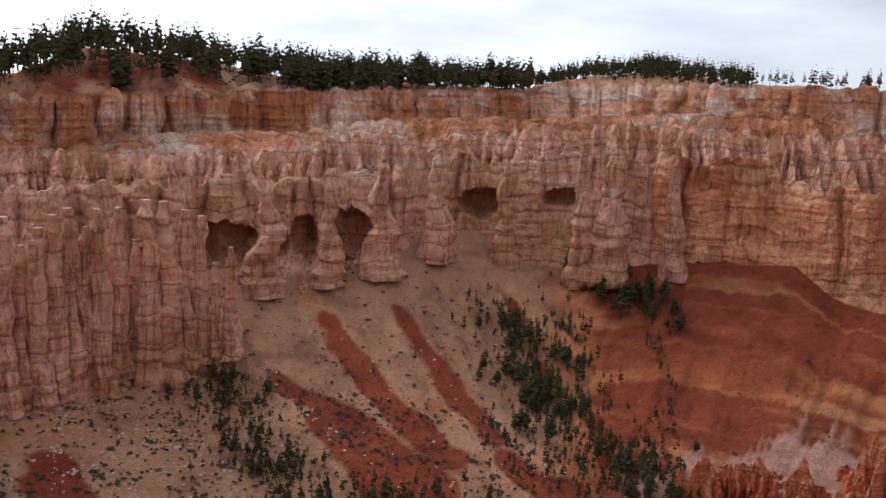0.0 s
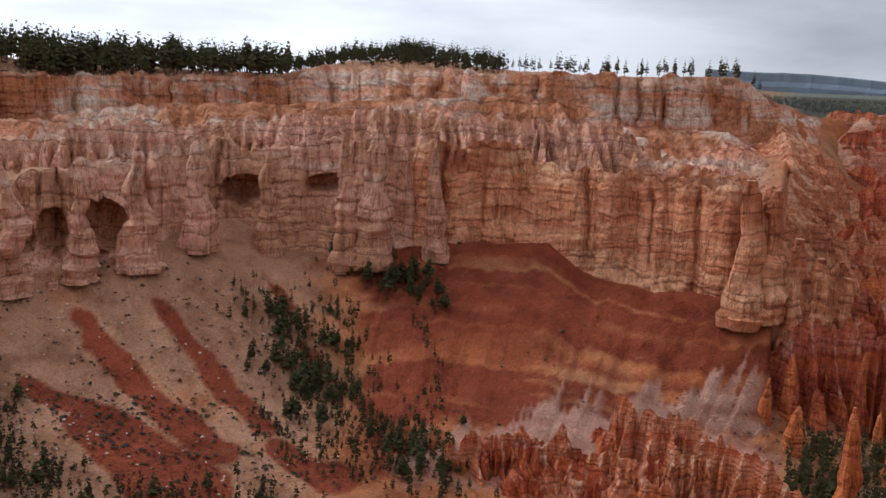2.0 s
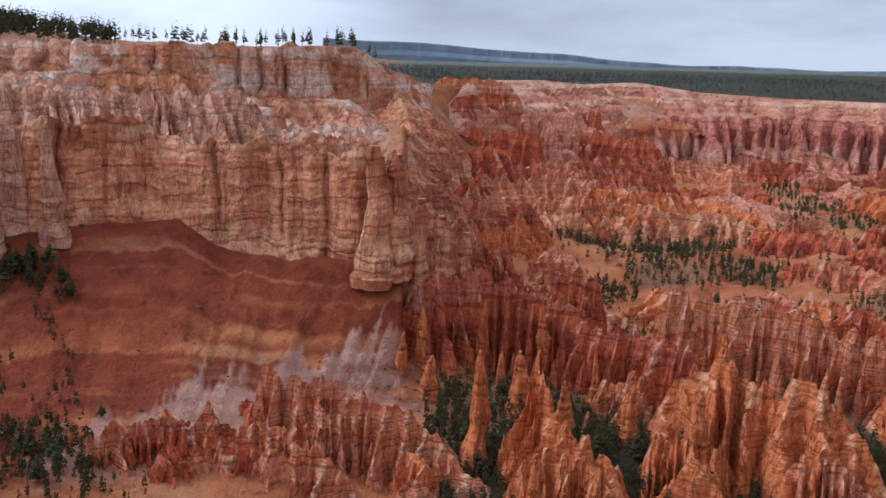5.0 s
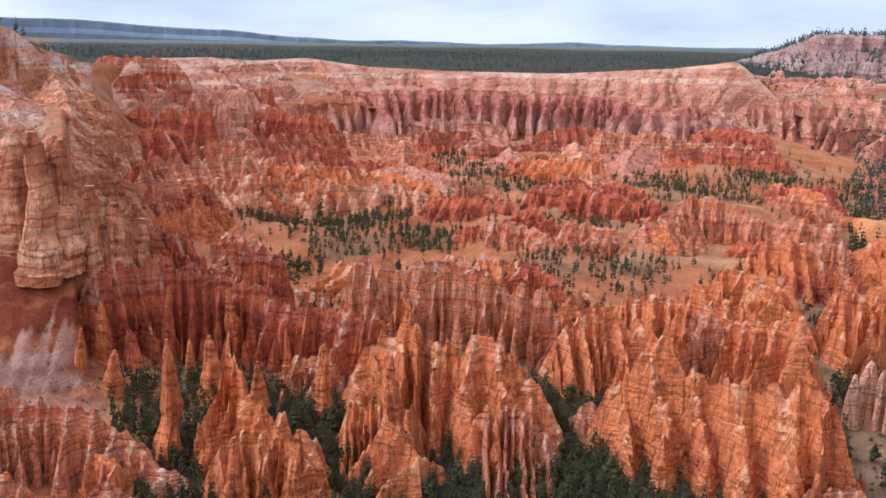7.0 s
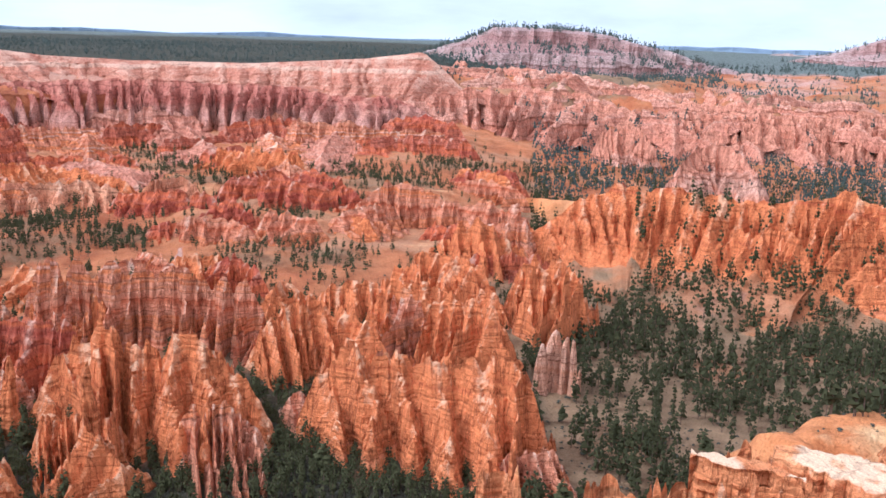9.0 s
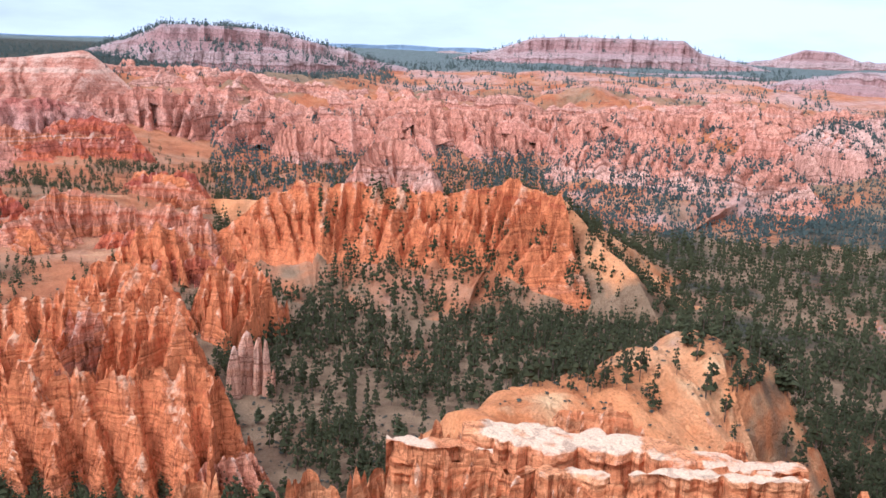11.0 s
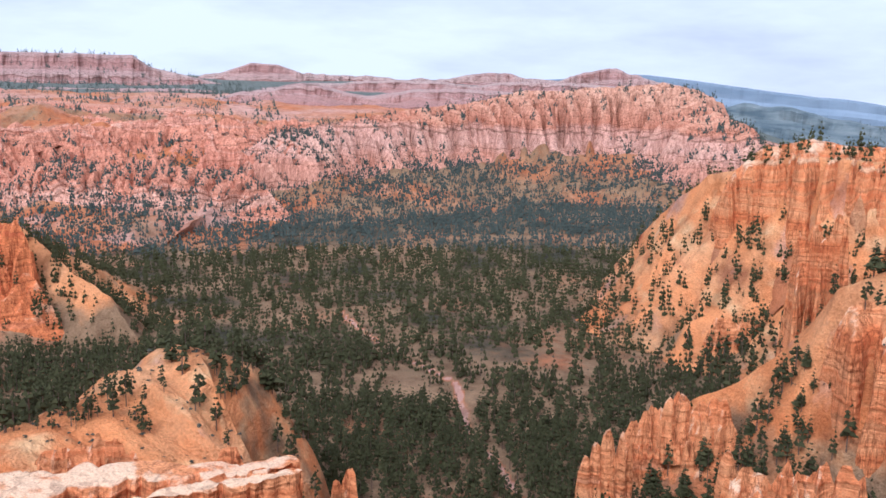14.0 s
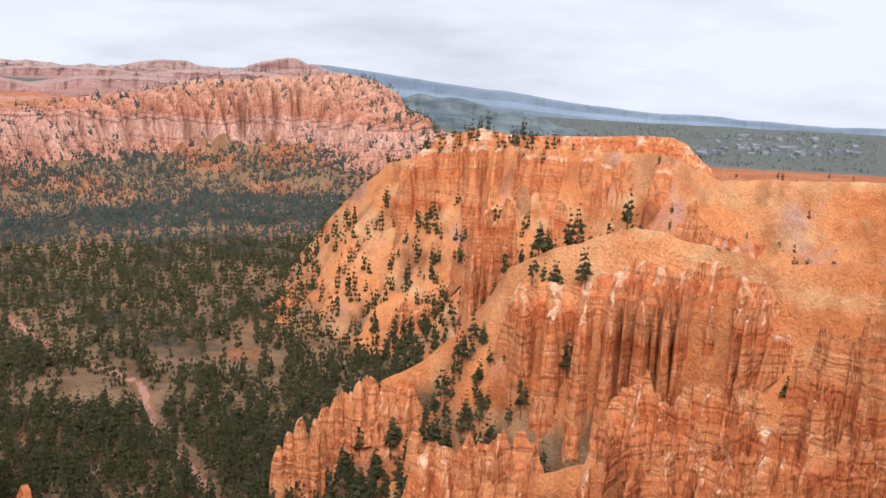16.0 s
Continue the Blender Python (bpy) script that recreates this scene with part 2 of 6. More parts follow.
pale_fin = rock("pale_rock", [(0.54, 0.23, 0.12), (0.60, 0.31, 0.19), (0.62, 0.37, 0.25)], thick=9, cap=(0.66, 0.44, 0.31))


def soil(name, base=((0.42, 0.125, 0.048), (0.49, 0.175, 0.070), (0.46, 0.215, 0.110))):
    """Weathered slopes: orange soil with tan, red, pale and dark forest-floor areas given on the mesh; the darkest also
    paints shade.
    """
    m, n, l, p = mat(name)
    big, mid, fine = tex(n, l, 0.012, 5), tex(n, l, 0.12, 6), tex(n, l, 0.9, 6)
    col = ramp(n, l, big, list(zip((0.35, 0.5, 0.65), base)))
    for key, c1, c2 in (("tan", (0.40, 0.190, 0.105), (0.56, 0.31, 0.19)), ("buff", (0.66, 0.31, 0.115), (0.78, 0.48, 0.25)), ("red", (0.18, 0.038, 0.018), (0.33, 0.078, 0.034)), ("pale", (0.46, 0.21, 0.145), (0.60, 0.37, 0.28)),
                        ("litter", (0.15, 0.088, 0.044), (0.39, 0.23, 0.125)), ("meadow", (0.10, 0.11, 0.095), (0.19, 0.195, 0.165)), ("woods_shade", (0.032, 0.031, 0.018), (0.085, 0.070, 0.045))):
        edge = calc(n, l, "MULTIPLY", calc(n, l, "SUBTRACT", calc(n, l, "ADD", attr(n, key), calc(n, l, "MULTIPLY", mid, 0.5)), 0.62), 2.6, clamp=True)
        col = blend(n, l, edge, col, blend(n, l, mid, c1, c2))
    col = blend(n, l, 0.8, col, ramp(n, l, tex(n, l, 0.045, 7, (1, 1, 0.5), 0.65), [(0.36, (0.62, 0.56, 0.52)), (0.5, (1, 1, 1)), (0.66, (1.22, 1.22, 1.2))]), "MULTIPLY")
    col = blend(n, l, 0.55, col, ramp(n, l, fine, [(0.3, (0.5, 0.47, 0.45)), (0.65, (1.08, 1.08, 1.08))]), "MULTIPLY")
    l.new(col, p.inputs["Base Color"])
    bump(n, l, p, calc(n, l, "ADD", fine, calc(n, l, "MULTIPLY", mid, 2.4)), 1.0, 1.8)
    return m


ground_soil = soil("ground_soil")
hill_soil = soil("hill_soil", ((0.62, 0.20, 0.065), (0.70, 0.27, 0.098), (0.68, 0.32, 0.14)))


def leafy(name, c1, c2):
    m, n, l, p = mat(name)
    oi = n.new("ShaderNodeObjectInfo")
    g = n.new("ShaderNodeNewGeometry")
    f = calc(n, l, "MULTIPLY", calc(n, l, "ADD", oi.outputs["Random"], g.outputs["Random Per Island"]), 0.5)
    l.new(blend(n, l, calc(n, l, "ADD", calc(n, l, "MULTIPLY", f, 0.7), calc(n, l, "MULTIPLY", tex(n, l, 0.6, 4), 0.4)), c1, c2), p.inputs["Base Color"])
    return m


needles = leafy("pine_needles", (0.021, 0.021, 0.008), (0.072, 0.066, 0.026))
# distant pines: paler base colour imitates the haze in front of them
hazy_needles = leafy("hazy_pine_needles", (0.040, 0.048, 0.040), (0.095, 0.105, 0.085))
bark = leafy("pine_bark", (0.07, 0.045, 0.03), (0.16, 0.10, 0.07))
brush = leafy("brush_leaves", (0.030, 0.028, 0.020), (0.085, 0.075, 0.052))
boulder_rock = leafy("boulder_rock", (0.34, 0.22, 0.15), (0.56, 0.43, 0.34))


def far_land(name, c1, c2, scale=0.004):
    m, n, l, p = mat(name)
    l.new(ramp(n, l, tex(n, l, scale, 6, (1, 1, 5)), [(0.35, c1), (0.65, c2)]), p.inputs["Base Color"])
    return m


# blue-grey aerial haze is painted into the base colour of this distant land
haze_blue = far_land("hazy_range", (0.17, 0.205, 0.25), (0.225, 0.26, 0.305))
haze_wood = far_land("hazy_wood", (0.075, 0.095, 0.105), (0.17, 0.185, 0.18), 0.01)
# ---- lines of the land: (bearing, distance, height) ----
overlook_foot = Line((-180, 60, 198), (-60, 60, 198), (-40, 90, 150), (-28, 110, 112), (168, 110, 112), (176, 90, 150), (180, 60, 198))
near_floor = Line((-180, 300, 197), (-60, 300, 196), (-35, 330, 90), (-22, 330, 48), (-5, 330, 36), (8, 340, 28), (20, 350, 26), (35, 360, 16), (60, 370, 14),
                  (80, 390, 6), (90, 400, 2), (130, 400, 2), (150, 360, 8), (168, 300, 40), (180, 300, 197))
middle = Line((-180, 500, 197), (-60, 500, 196), (-32, 410, 100), (-22, 400, 72), (-10, 420, 66), (0, 440, 62), (8, 450, 54), (16, 450, 58), (24, 450, 52), (35, 480, 34), (45, 650, 38),
              (60, 690, 40), (75, 720, 30), (83, 760, 12), (92, 820, 2), (100, 800, -2), (130, 800, -2), (142, 760, 5), (168, 600, 40), (180, 500, 197))
foot_a = Line((-180, 700, 197), (-60, 700, 196), (-32, 470, 120), (-22, 474, 92), (-9.5, 494, 99), (-1, 524, 107), (1, 544, 117), (4, 564, 119), (7, 549, 103), (10, 544, 100), (16, 564, 106),
              (22, 566, 108), (24, 558, 94), (28, 540, 88), (33, 530, 90), (34.6, 532, 89), (35.3, 640, 66), (39, 800, 62), (45, 960, 60), (60, 1020, 60), (74, 1080, 50), (79, 1100, 26), (90, 1200, 12),
              (100, 1150, -3), (110, 1180, -4), (115, 1420, 9), (123, 1500, 10), (130, 1500, 15), (140, 1500, 20), (150, 1200, 20), (168, 900, 60), (180, 700, 197))
top_a = Line((-180, 900, 197), (-60, 900, 196), (-32, 500, 150), (-22, 500, 146), (-9.5, 520, 148), (-1, 540, 153), (1.3, 560, 162), (4, 575, 159), (10, 565, 164), (20, 588, 164), (21.2, 584, 153),
             (29, 560, 148), (34.6, 552, 146), (35.3, 900, 90), (39, 1020, 68), (43, 1270, 70), (48, 1325, 64), (53, 1360, 66), (58, 1390, 68), (66, 1410, 74), (72, 1440, 86), (79, 1460, 60), (90, 1600, 42),
             (97, 1420, 16), (103, 1400, 12), (110, 1400, 16), (113, 1510, 36), (118, 1620, 58), (123, 1650, 68), (130, 1690, 90), (136, 1730, 108), (141, 1700, 60), (150, 1500, 0), (168, 1200, 60), (180, 900, 197))
foot_b = Line((-180, 1100, 197), (-60, 1100, 196), (-32, 700, 170), (-22, 706, 149), (-15, 746, 153), (-4, 826, 161), (3.5, 906, 169), (7.5, 946, 170), (12, 906, 157), (21, 956, 154), (26, 1026, 151),
              (32, 1066, 147), (35, 1126, 150), (38, 1240, 118), (43, 1330, 116), (45, 1360, 124), (48.5, 1395, 126), (57, 1435, 123), (65, 1450, 112), (72, 1470, 104), (79, 1560, 78), (90, 1750, 62),
              (97, 1640, 62), (103, 1600, 64), (110, 1560, 70), (113, 1740, 60), (120, 1840, 72), (126, 1845, 88), (134, 1845, 104), (136, 1840, 96), (140, 1780, 60), (146, 1750, -10), (155, 1600, -20), (168, 1400, 40), (180, 1100, 197))
top_b = Line((-180, 1300, 197), (-60, 1300, 196), (-32, 710, 186), (-22, 716, 182), (-17, 736, 186), (-13, 756, 189), (-4, 836, 193), (2.5, 906, 194.5), (6.3, 936, 195), (7.5, 966, 203), (12, 966, 205), (18, 986, 207),
             (28, 1046, 208), (31.7, 1086, 208), (34, 1130, 184), (35.5, 1190, 168), (37, 1270, 168), (43, 1450, 165), (44, 1500, 157), (48.4, 1560, 166), (51, 1620, 151), (55, 1650, 145.5), (57, 1700, 143), (61, 1720, 141.5),
             (65.5, 1730, 151), (71.5, 1730, 168), (74.5, 1700, 141), (79, 1700, 110), (84, 1800, 88), (90, 1900, 84), (97, 1950, 80), (104, 1900, 84), (110, 1800, 86), (114, 1830, 66), (120, 1960, 74), (126, 1990, 90), (134, 1990, 108),
             (137, 1960, 80), (141, 1900, 70), (147, 1900, -30), (168, 1700, 20), (180, 1300, 197))
rim = Line((-180, 1600, 197), (-60, 1600, 197), (-32, 780, 205), (-21.5, 780, 196), (-17.4, 810, 217), (-13, 850, 216), (-10, 880, 209), (-7, 900, 203), (6.3, 970, 198), (10, 1050, 212), (13.4, 1120, 221), (16, 1100, 217), (18, 1060, 211), (31.7, 1140, 208),
           (34, 1250, 176), (36, 1350, 160), (43, 1550, 155), (55, 1800, 138), (61, 1850, 136), (71.5, 1850, 160), (79, 1900, 112), (90, 2100, 92), (104, 2200, 95), (115, 2200, 80), (126, 2250, 96), (134, 2250, 100), (141, 2200, 40), (148, 2300, -50), (168, 2200, 0), (180, 1600, 197))
plain = Line((-180, 3000, 190), (30, 2600, 185), (36, 2400, 150), (70, 2600, 148), (79, 2700, 120), (90, 2900, 120), (110, 3200, 110), (126, 3200, 105), (136, 3200, 60), (143, 3300, -60), (168, 3300, -60), (180, 3000, 190))
horizon = Line((-180, 4900, 185), (30, 4900, 185), (36, 4900, 176), (75, 4900, 168), (95, 4900, 150), (130, 4900, 140), (140, 4900, 0), (148, 4900, -20), (168, 4900, -20), (180, 4900, 185))


def set_back(line, far, spans, low=0.0):
    """The same line moved away from the overlook by far metres over some spans of bearings."""
    b = np.unique(np.concatenate([line.b, np.arange(-32, 168, 0.5)]))
    on = np.zeros_like(b)
    for b0, b1 in spans:
        on = np.maximum(on, np.clip(np.minimum(b - b0, b1 - b) / 0.6, 0, 1))
    return Line(*zip(b, line.dist(b) + far * on, line.height(b) - low * on))


WALLS_A, WALLS_B = [(-32, 35.6), (38, 74), (94, 113), (112, 140.5)], [(-32, 36.8)]
LAND = [(Line((-180, 2.2, 198.3), (180, 2.2, 198.3)), 3, 0), (overlook_foot, 6, 1), (near_floor, 6, 2), (middle, 42, 3), (foot_a, 46, 4), (set_back(foot_a, 27, WALLS_A[:1], 1), 4, 4.3), (set_back(top_a, 26, WALLS_A), 14, 5),
        (foot_b, 34, 6), (set_back(foot_b, 18, WALLS_B, 1), 4, 6.3), (set_back(top_b, 18, WALLS_B), 18, 7), (rim, 12, 8), (plain, 20, 9), (horizon, 6, 10)]


def relief(b, r, z, s):
    """Gullies, rills and lumps of the ground at row position s (in lines of LAND)."""
    x, y = r * np.sin(np.radians(b)), r * np.cos(np.radians(b))
    out = np.clip((r - 130) / 200, 0, 1)
    basin = np.clip(1 - np.abs(b - 57) / 24, 0, 1) ** 0.5 * np.clip(1 - np.abs(s - 3.6) / 2.0, 0, 1)
    bad = np.clip((b - 72) / 8, 0, 1) * np.clip(1 - np.abs(s - 7.2) / 2.6, 0, 1) * np.clip((114 - b) / 4, 0.06, 1)
    talus = np.clip((38 - b) / 4, 0, 1) * np.clip(1 - np.abs(s - 3.3) / 1.3, 0, 1)
    slope = np.clip((s - 4.2), 0, 1) * np.clip((8.6 - s), 0, 1)
    d = 1.6 * fbm(x / 30, y / 30, 0, 4) + 5 * fbm(x / 160, y / 160, 3, 2) * (1 - talus)
    d = d + basin * (26 * np.abs(fbm(x / 70, y / 70, 5, 5)) - 5) + bad * (70 * np.abs(fbm(x / 170, y / 170, 9, 5)) - 10)
    u = b * 8.0 - np.where(b < 9, 7.0 * (3.9 - s), -5.0 * (3.9 - s)) * 4.0
    d = d - talus * (2.2 * grooves(u / 9 + 0.5 * fbm(x / 40, y / 40, 1, 2), s * 0.5) + 1.2 * grooves(u / 3.5, s) - 1.6 * fbm(x / 9, y / 9, 2, 3)) - slope * (3.2 * grooves(b * r / 57.3 / 16, s * 0.5, 2) * (1 + 0.5 * vn(b / 3)) + 2.5 * grooves(b * r / 57.3 / 7, s, 5))
    d = d - np.clip((b - 36) / 4, 0, 1) * np.clip((80 - b) / 4, 0, 1) * np.clip(1.1 - np.abs(s - 6.4), 0, 1) * (11 * grooves(b * r / 57.3 / 60, s * 0.7, 4) + 6 * grooves(b * r / 57.3 / 24, s, 8) - 4)
    d = d - np.clip((b - 9) / 3, 0, 1) * np.clip((36 - b) / 3, 0, 1) * np.clip(1 - np.abs(s - 3.2) / 0.85, 0, 1) * (2.6 * grooves(b * 1.1 - s * 3.0, 3) + 1.2 * grooves(b * 2.7 - s * 6, 5))
    f = np.clip(s - 5, 0, 1)
    bench = np.clip((37 - b) / 3, 0, 1) * np.sin(math.pi * f)
    q = f * 4 + 0.35 * fbm(x / 60, y / 60, 6, 3)
    d = d + bench * (13 * (np.floor(q) + np.clip((q - np.floor(q)) * 3 - 1, 0, 1) - q) + 3 - 4.0 * grooves(b * r / 57.3 / 9, s * 2, 4))
    d = d - 17 * np.clip((36 - b) / 3, 0, 1) * np.clip((b + 27) / 3, 0, 1) * np.clip(1.3 - np.abs(s - 5.6) / 0.6, 0, 1)
    d = d - 16 * np.clip((b - 37) / 3, 0, 1) * np.clip((79 - b) / 4, 0, 1) * np.clip(1.9 - np.abs(s - 6.7), 0, 1)
    return z + d * out


def ground_rows(b):
    rs, zs, ss = [np.zeros_like(b)], [np.full_like(b, 198.3)], [np.full_like(b, -1.0)]
    r0, z0, s0 = rs[0], zs[0], -1.0
    for ln, count, s1 in LAND:
        r1, z1 = ln.dist(b), ln.height(b)
        for i in range(1, count + 1):
            f = i / count
            rs.append(r0 + (r1 - r0) * f), zs.append(z0 + (z1 - z0) * f), ss.append(np.full_like(b, s0 + (s1 - s0) * f))
        r0, z0, s0 = r1, z1, s1
    return np.array(rs), np.array(zs), np.array(ss)


bearings = np.concatenate([np.arange(-180, -30, 3.0), np.arange(-30, 170, 0.2), np.arange(170, 180, 3.0)])
gr, gz, gs = ground_rows(bearings)
gb = np.broadcast_to(bearings, gr.shape)
gz = relief(gb, gr, gz, gs)
gx, gy = gr * np.sin(np.radians(gb)), gr * np.cos(np.radians(gb))


def near_segment(x, y, p, q):
    (ax, ay, _), (bx, by, _) = xyz(p[0], p[1], 0), xyz(q[0], q[1], 0)
    t = np.clip(((x - ax) * (bx - ax) + (y - ay) * (by - ay)) / ((bx - ax) ** 2 + (by - ay) ** 2), 0, 1)
    return np.hypot(x - ax - t * (bx - ax), y - ay - t * (by - ay)), t


def soft(v, lo, hi):
    return np.clip((v - lo) / (hi - lo), 0, 1)


# colour areas of the soil
GROVES = [(45, 825, 40), (50, 805, 55), (55, 770, 45), (56.5, 1170, 60), (59, 970, 55), (67, 1060, 60), (73, 1110, 60), (77, 1120, 60), (75.5, 870, 45), (62, 705, 42), (67, 720, 50), (73, 690, 45), (70, 1000, 75), (53, 880, 40), (64, 840, 40), (50, 740, 60), (57, 1060, 60), (47, 690, 30), (66, 900, 40), (71, 1000, 60)]
bench = soft(36 - gb, 0, 3) * soft(gs, 4.3, 4.5)
layer = vn(gz / 7 + 0.5 * fbm(gx / 40, gy / 40, 2, 3), gb / 14)
tan = np.maximum(soft(13 - gb, 0, 6) * soft(4.9 - gs, 0, 0.4) * (0.86 + 0.5 * fbm(gx / 22, gy / 22, 11, 4)), bench * (0.80 + 0.3 * layer))
red = np.zeros_like(gr)
RED_STREAKS = [((-4.5, 476), (-2.3, 444), 6, 8), ((-2.3, 444), (2.8, 395), 8, 10), ((-0.4, 490), (2, 459), 4, 7), ((2, 459), (5.5, 417), 7, 8), ((-7.6, 434), (-3.6, 415), 6, 9), ((-3.6, 415), (1.9, 372), 9, 13),
               ((-5, 409), (-0.2, 365), 8, 14), ((5.4, 522), (7.4, 497), 3, 5), ((6.5, 399), (10, 382), 8, 11), ((-20.1, 372), (-19.2, 345), 9, 12), ((7.5, 480), (9, 455), 3, 6)]
for p, q, w0, w1 in RED_STREAKS:
    d, t = near_segment(gx, gy, p, q)
    red = np.maximum(red, soft(w0 + (w1 - w0) * t + 5 * fbm(gx / 12, gy / 12, 2, 4) - d, -2.5, 2.5) * 0.82)
amph = soft(gb, 9.5, 12) * soft(38 - gb, 0, 4) * soft(gs, 2.1, 2.5) * soft(4.4 - gs, 0, 0.1)
rill = np.abs(vn(gb * 1.1 - gs * 3.0, 3)) + 0.5 * np.abs(vn(gb * 2.7 - gs * 6.0, 5))
red = np.maximum(red, amph * (0.72 + 0.34 * vn(gs * 8 + 0.5 * rill, gb / 13) + 0.30 * vn(gs * 25 + rill, gb / 9) + 0.2 * fbm(gx / 25, gy / 25, 6, 3) + 0.35 * soft(gs, 3.7, 3.85) - 0.25 * soft(0.12 - rill, 0, 0.1)))
red = np.maximum(red, bench * (0.0 + 0.42 * vn(gz / 11 + 3, gb / 20)))
pale = amph * soft(2.66 + 0.042 * (gb - 18) + 0.30 * rill - gs, -0.04, 0.16) * (0.70 + 0.25 * vn(gs * 12, gb / 9)) * soft(gb, 11, 14)
pale = np.maximum(pale, amph * 0.40 * soft(np.sin(gs * 19 + 1.5 * rill - 0.07 * gb), 0.0, 1.1) * soft(gb, 13, 18) * soft(3.85 - gs, 0, 0.3) * (0.9 + 0.3 * fbm(gx / 20, gy / 20, 4, 3)))
pale = np.maximum(pale, amph * 0.42 * soft(0.10 - np.abs(vn(gb * 0.9 - gs * 5, 3)), 0, 0.07) * (0.7 + 0.6 * vn(gb * 2, gs * 4)))
pale = np.maximum(pale, bench * (0.16 + 0.6 * vn(gz / 9 + 8, gb / 15)))
pale = np.maximum(pale, 0.55 * soft(gs, 6.3, 6.6) * soft(7.1 - gs, 0, 0.2) * soft(gb, 35, 45) * (0.7 + 0.7 * vn(gs * 11, gb / 20)))
litter = soft(gb, 72, 80) * soft(4.25 - gs, 0, 0.5) * (0.86 + 0.55 * fbm(gx / 60, gy / 60, 8, 3)) + soft(gs, 7.9, 8.3) * 0.9 * soft(90 - gb, 0, 6) + (0.72 + 0.5 * fbm(gx / 30, gy / 30, 4, 3)) * soft(gb, 35, 40) * soft(80 - gb, 0, 4) * soft(2.95 - gs, 0, 0.3)
for cb, cr_, cw in GROVES:
    litter = np.maximum(litter, 0.62 * soft(cw * 0.85 - np.hypot((gb - cb) * 0.0175 * cr_, gr - cr_) + 26 * fbm(gx / 30, gy / 30, 12, 3), 0, 25))
meadow = soft(gs, 8.4, 8.8) * soft(gb, 32, 36) * (1 - 0.85 * soft(gb, 78, 90) * soft(139 - gb, 0, 4) * soft(9.05 - gs, 0, 0.2))
# darkest forest floor; in the basin it also paints shade between the fins
woods_shade = np.maximum.reduce([(0.80 + 0.6 * fbm(gx / 25, gy / 25, 4, 3)) * soft(gb, 35.5, 39) * soft(82 - gb, 0, 5) * soft(2.7 - gs, 0, 0.4), 0.95 * soft(gs, 8.02, 8.15) * soft(gb, 33, 36) * soft(82 - gb, 0, 4) * soft(9.9 - gs, 0, 0.4), (0.52 + 0.6 * fbm(gx / 40, gy / 40, 15, 3)) * soft(gr, 420, 760) * soft(gb, 92, 104) * soft(147 - gb, 0, 4) * soft(gs, 1.9, 2.4) * soft(4.5 - gs, 0, 0.4)])
# far badland ground: distance haze painted in as a paler soil tone
pale = np.maximum(pale, (0.34 + 0.4 * fbm(gx / 60, gy / 60, 7, 3)) * soft(gb, 74, 80) * soft(116 - gb, 0, 3) * soft(gs, 4.6, 5.4) * soft(8.2 - gs, 0, 0.4))
far_slope = soft(gb, 34, 40) * soft(80 - gb, 0, 4) * soft(gs, 4.6, 5.2) * soft(7.3 - gs, 0, 0.2)
beds = vn(gz / 8 + 0.8 * fbm(gx / 90, gy / 90, 6, 3), gb / 25)
pale = np.maximum(pale, far_slope * (0.20 + 0.6 * beds))
red = np.maximum(red, far_slope * (0.34 - 0.4 * beds + 0.5 * fbm(gx / 60, gy / 60, 1, 3)) * soft(7.0 - gs, 0, 0.3))
red = np.maximum(red, 0.2 * soft(gb, 37, 44) * soft(76 - gb, 0, 5) * soft(gs, 4.7, 5.2) * soft(6.8 - gs, 0, 0.4))
red = np.maximum(red, soft(-7 - gb, 0, 4) * soft(gs, 6.9, 7.05) * soft(8.3 - gs, 0, 0.3) * (0.62 + 0.6 * fbm(gx / 25, gy / 25, 3, 3)))
litter = np.maximum(litter, soft(gb, 111, 115) * soft(142 - gb, 0, 3) * soft(gs, 3.8, 4.2) * soft(5.9 - gs, 0, 0.4) * (0.82 + 0.6 * fbm(gx / 50, gy / 50, 3, 3)))
litter = np.maximum(litter, soft(gb, 64, 70) * soft(118 - gb, 0, 3) * soft(gs, 5.6, 6.2) * soft(8.3 - gs, 0, 0.3) * (0.36 + 0.9 * fbm(gx / 80, gy / 80, 13, 4)))
# pale pink over the far plain imitates haze in the soil colour
pale = np.maximum(pale, soft(gs, 7.6, 8.0) * soft(gb, 84, 90) * soft(145 - gb, 0, 4) * (0.5 + 0.6 * fbm(gx / 120, gy / 120, 2, 3)))
buff = 0.55 * soft(gb, 148, 158) * soft(gs, 1.5, 2) * soft(6 - gs, 0, 1) + (0.30 + 0.5 * fbm(gx / 40, gy / 40, 3, 3)) * soft(gb, 55, 60) * soft(80 - gb, 0, 3) * soft(gs, 2.9, 3.1) * soft(4.2 - gs, 0, 0.4)
TRAILS = [[(128, 400), (126.5, 441), (124.6, 493), (123.3, 518), (122.4, 618), (120.3, 660), (117.7, 723), (115.5, 814)], [(73.3, 805), (74.3, 871), (75.7, 899), (76.6, 875), (78, 886)], [(56, 670), (57.5, 700), (58, 740)]]
for trail in TRAILS:
    for p, q in zip(trail[:-1], trail[1:]):
        d, t = near_segment(gx, gy, p, q)
        on = soft(1.9 + 1.6 * vn(gx / 9, gy / 9) - d, -1.2, 1.2)
        pale, litter, red, woods_shade = np.maximum(pale, on), litter * (1 - on), red * (1 - on), woods_shade * (1 - on)
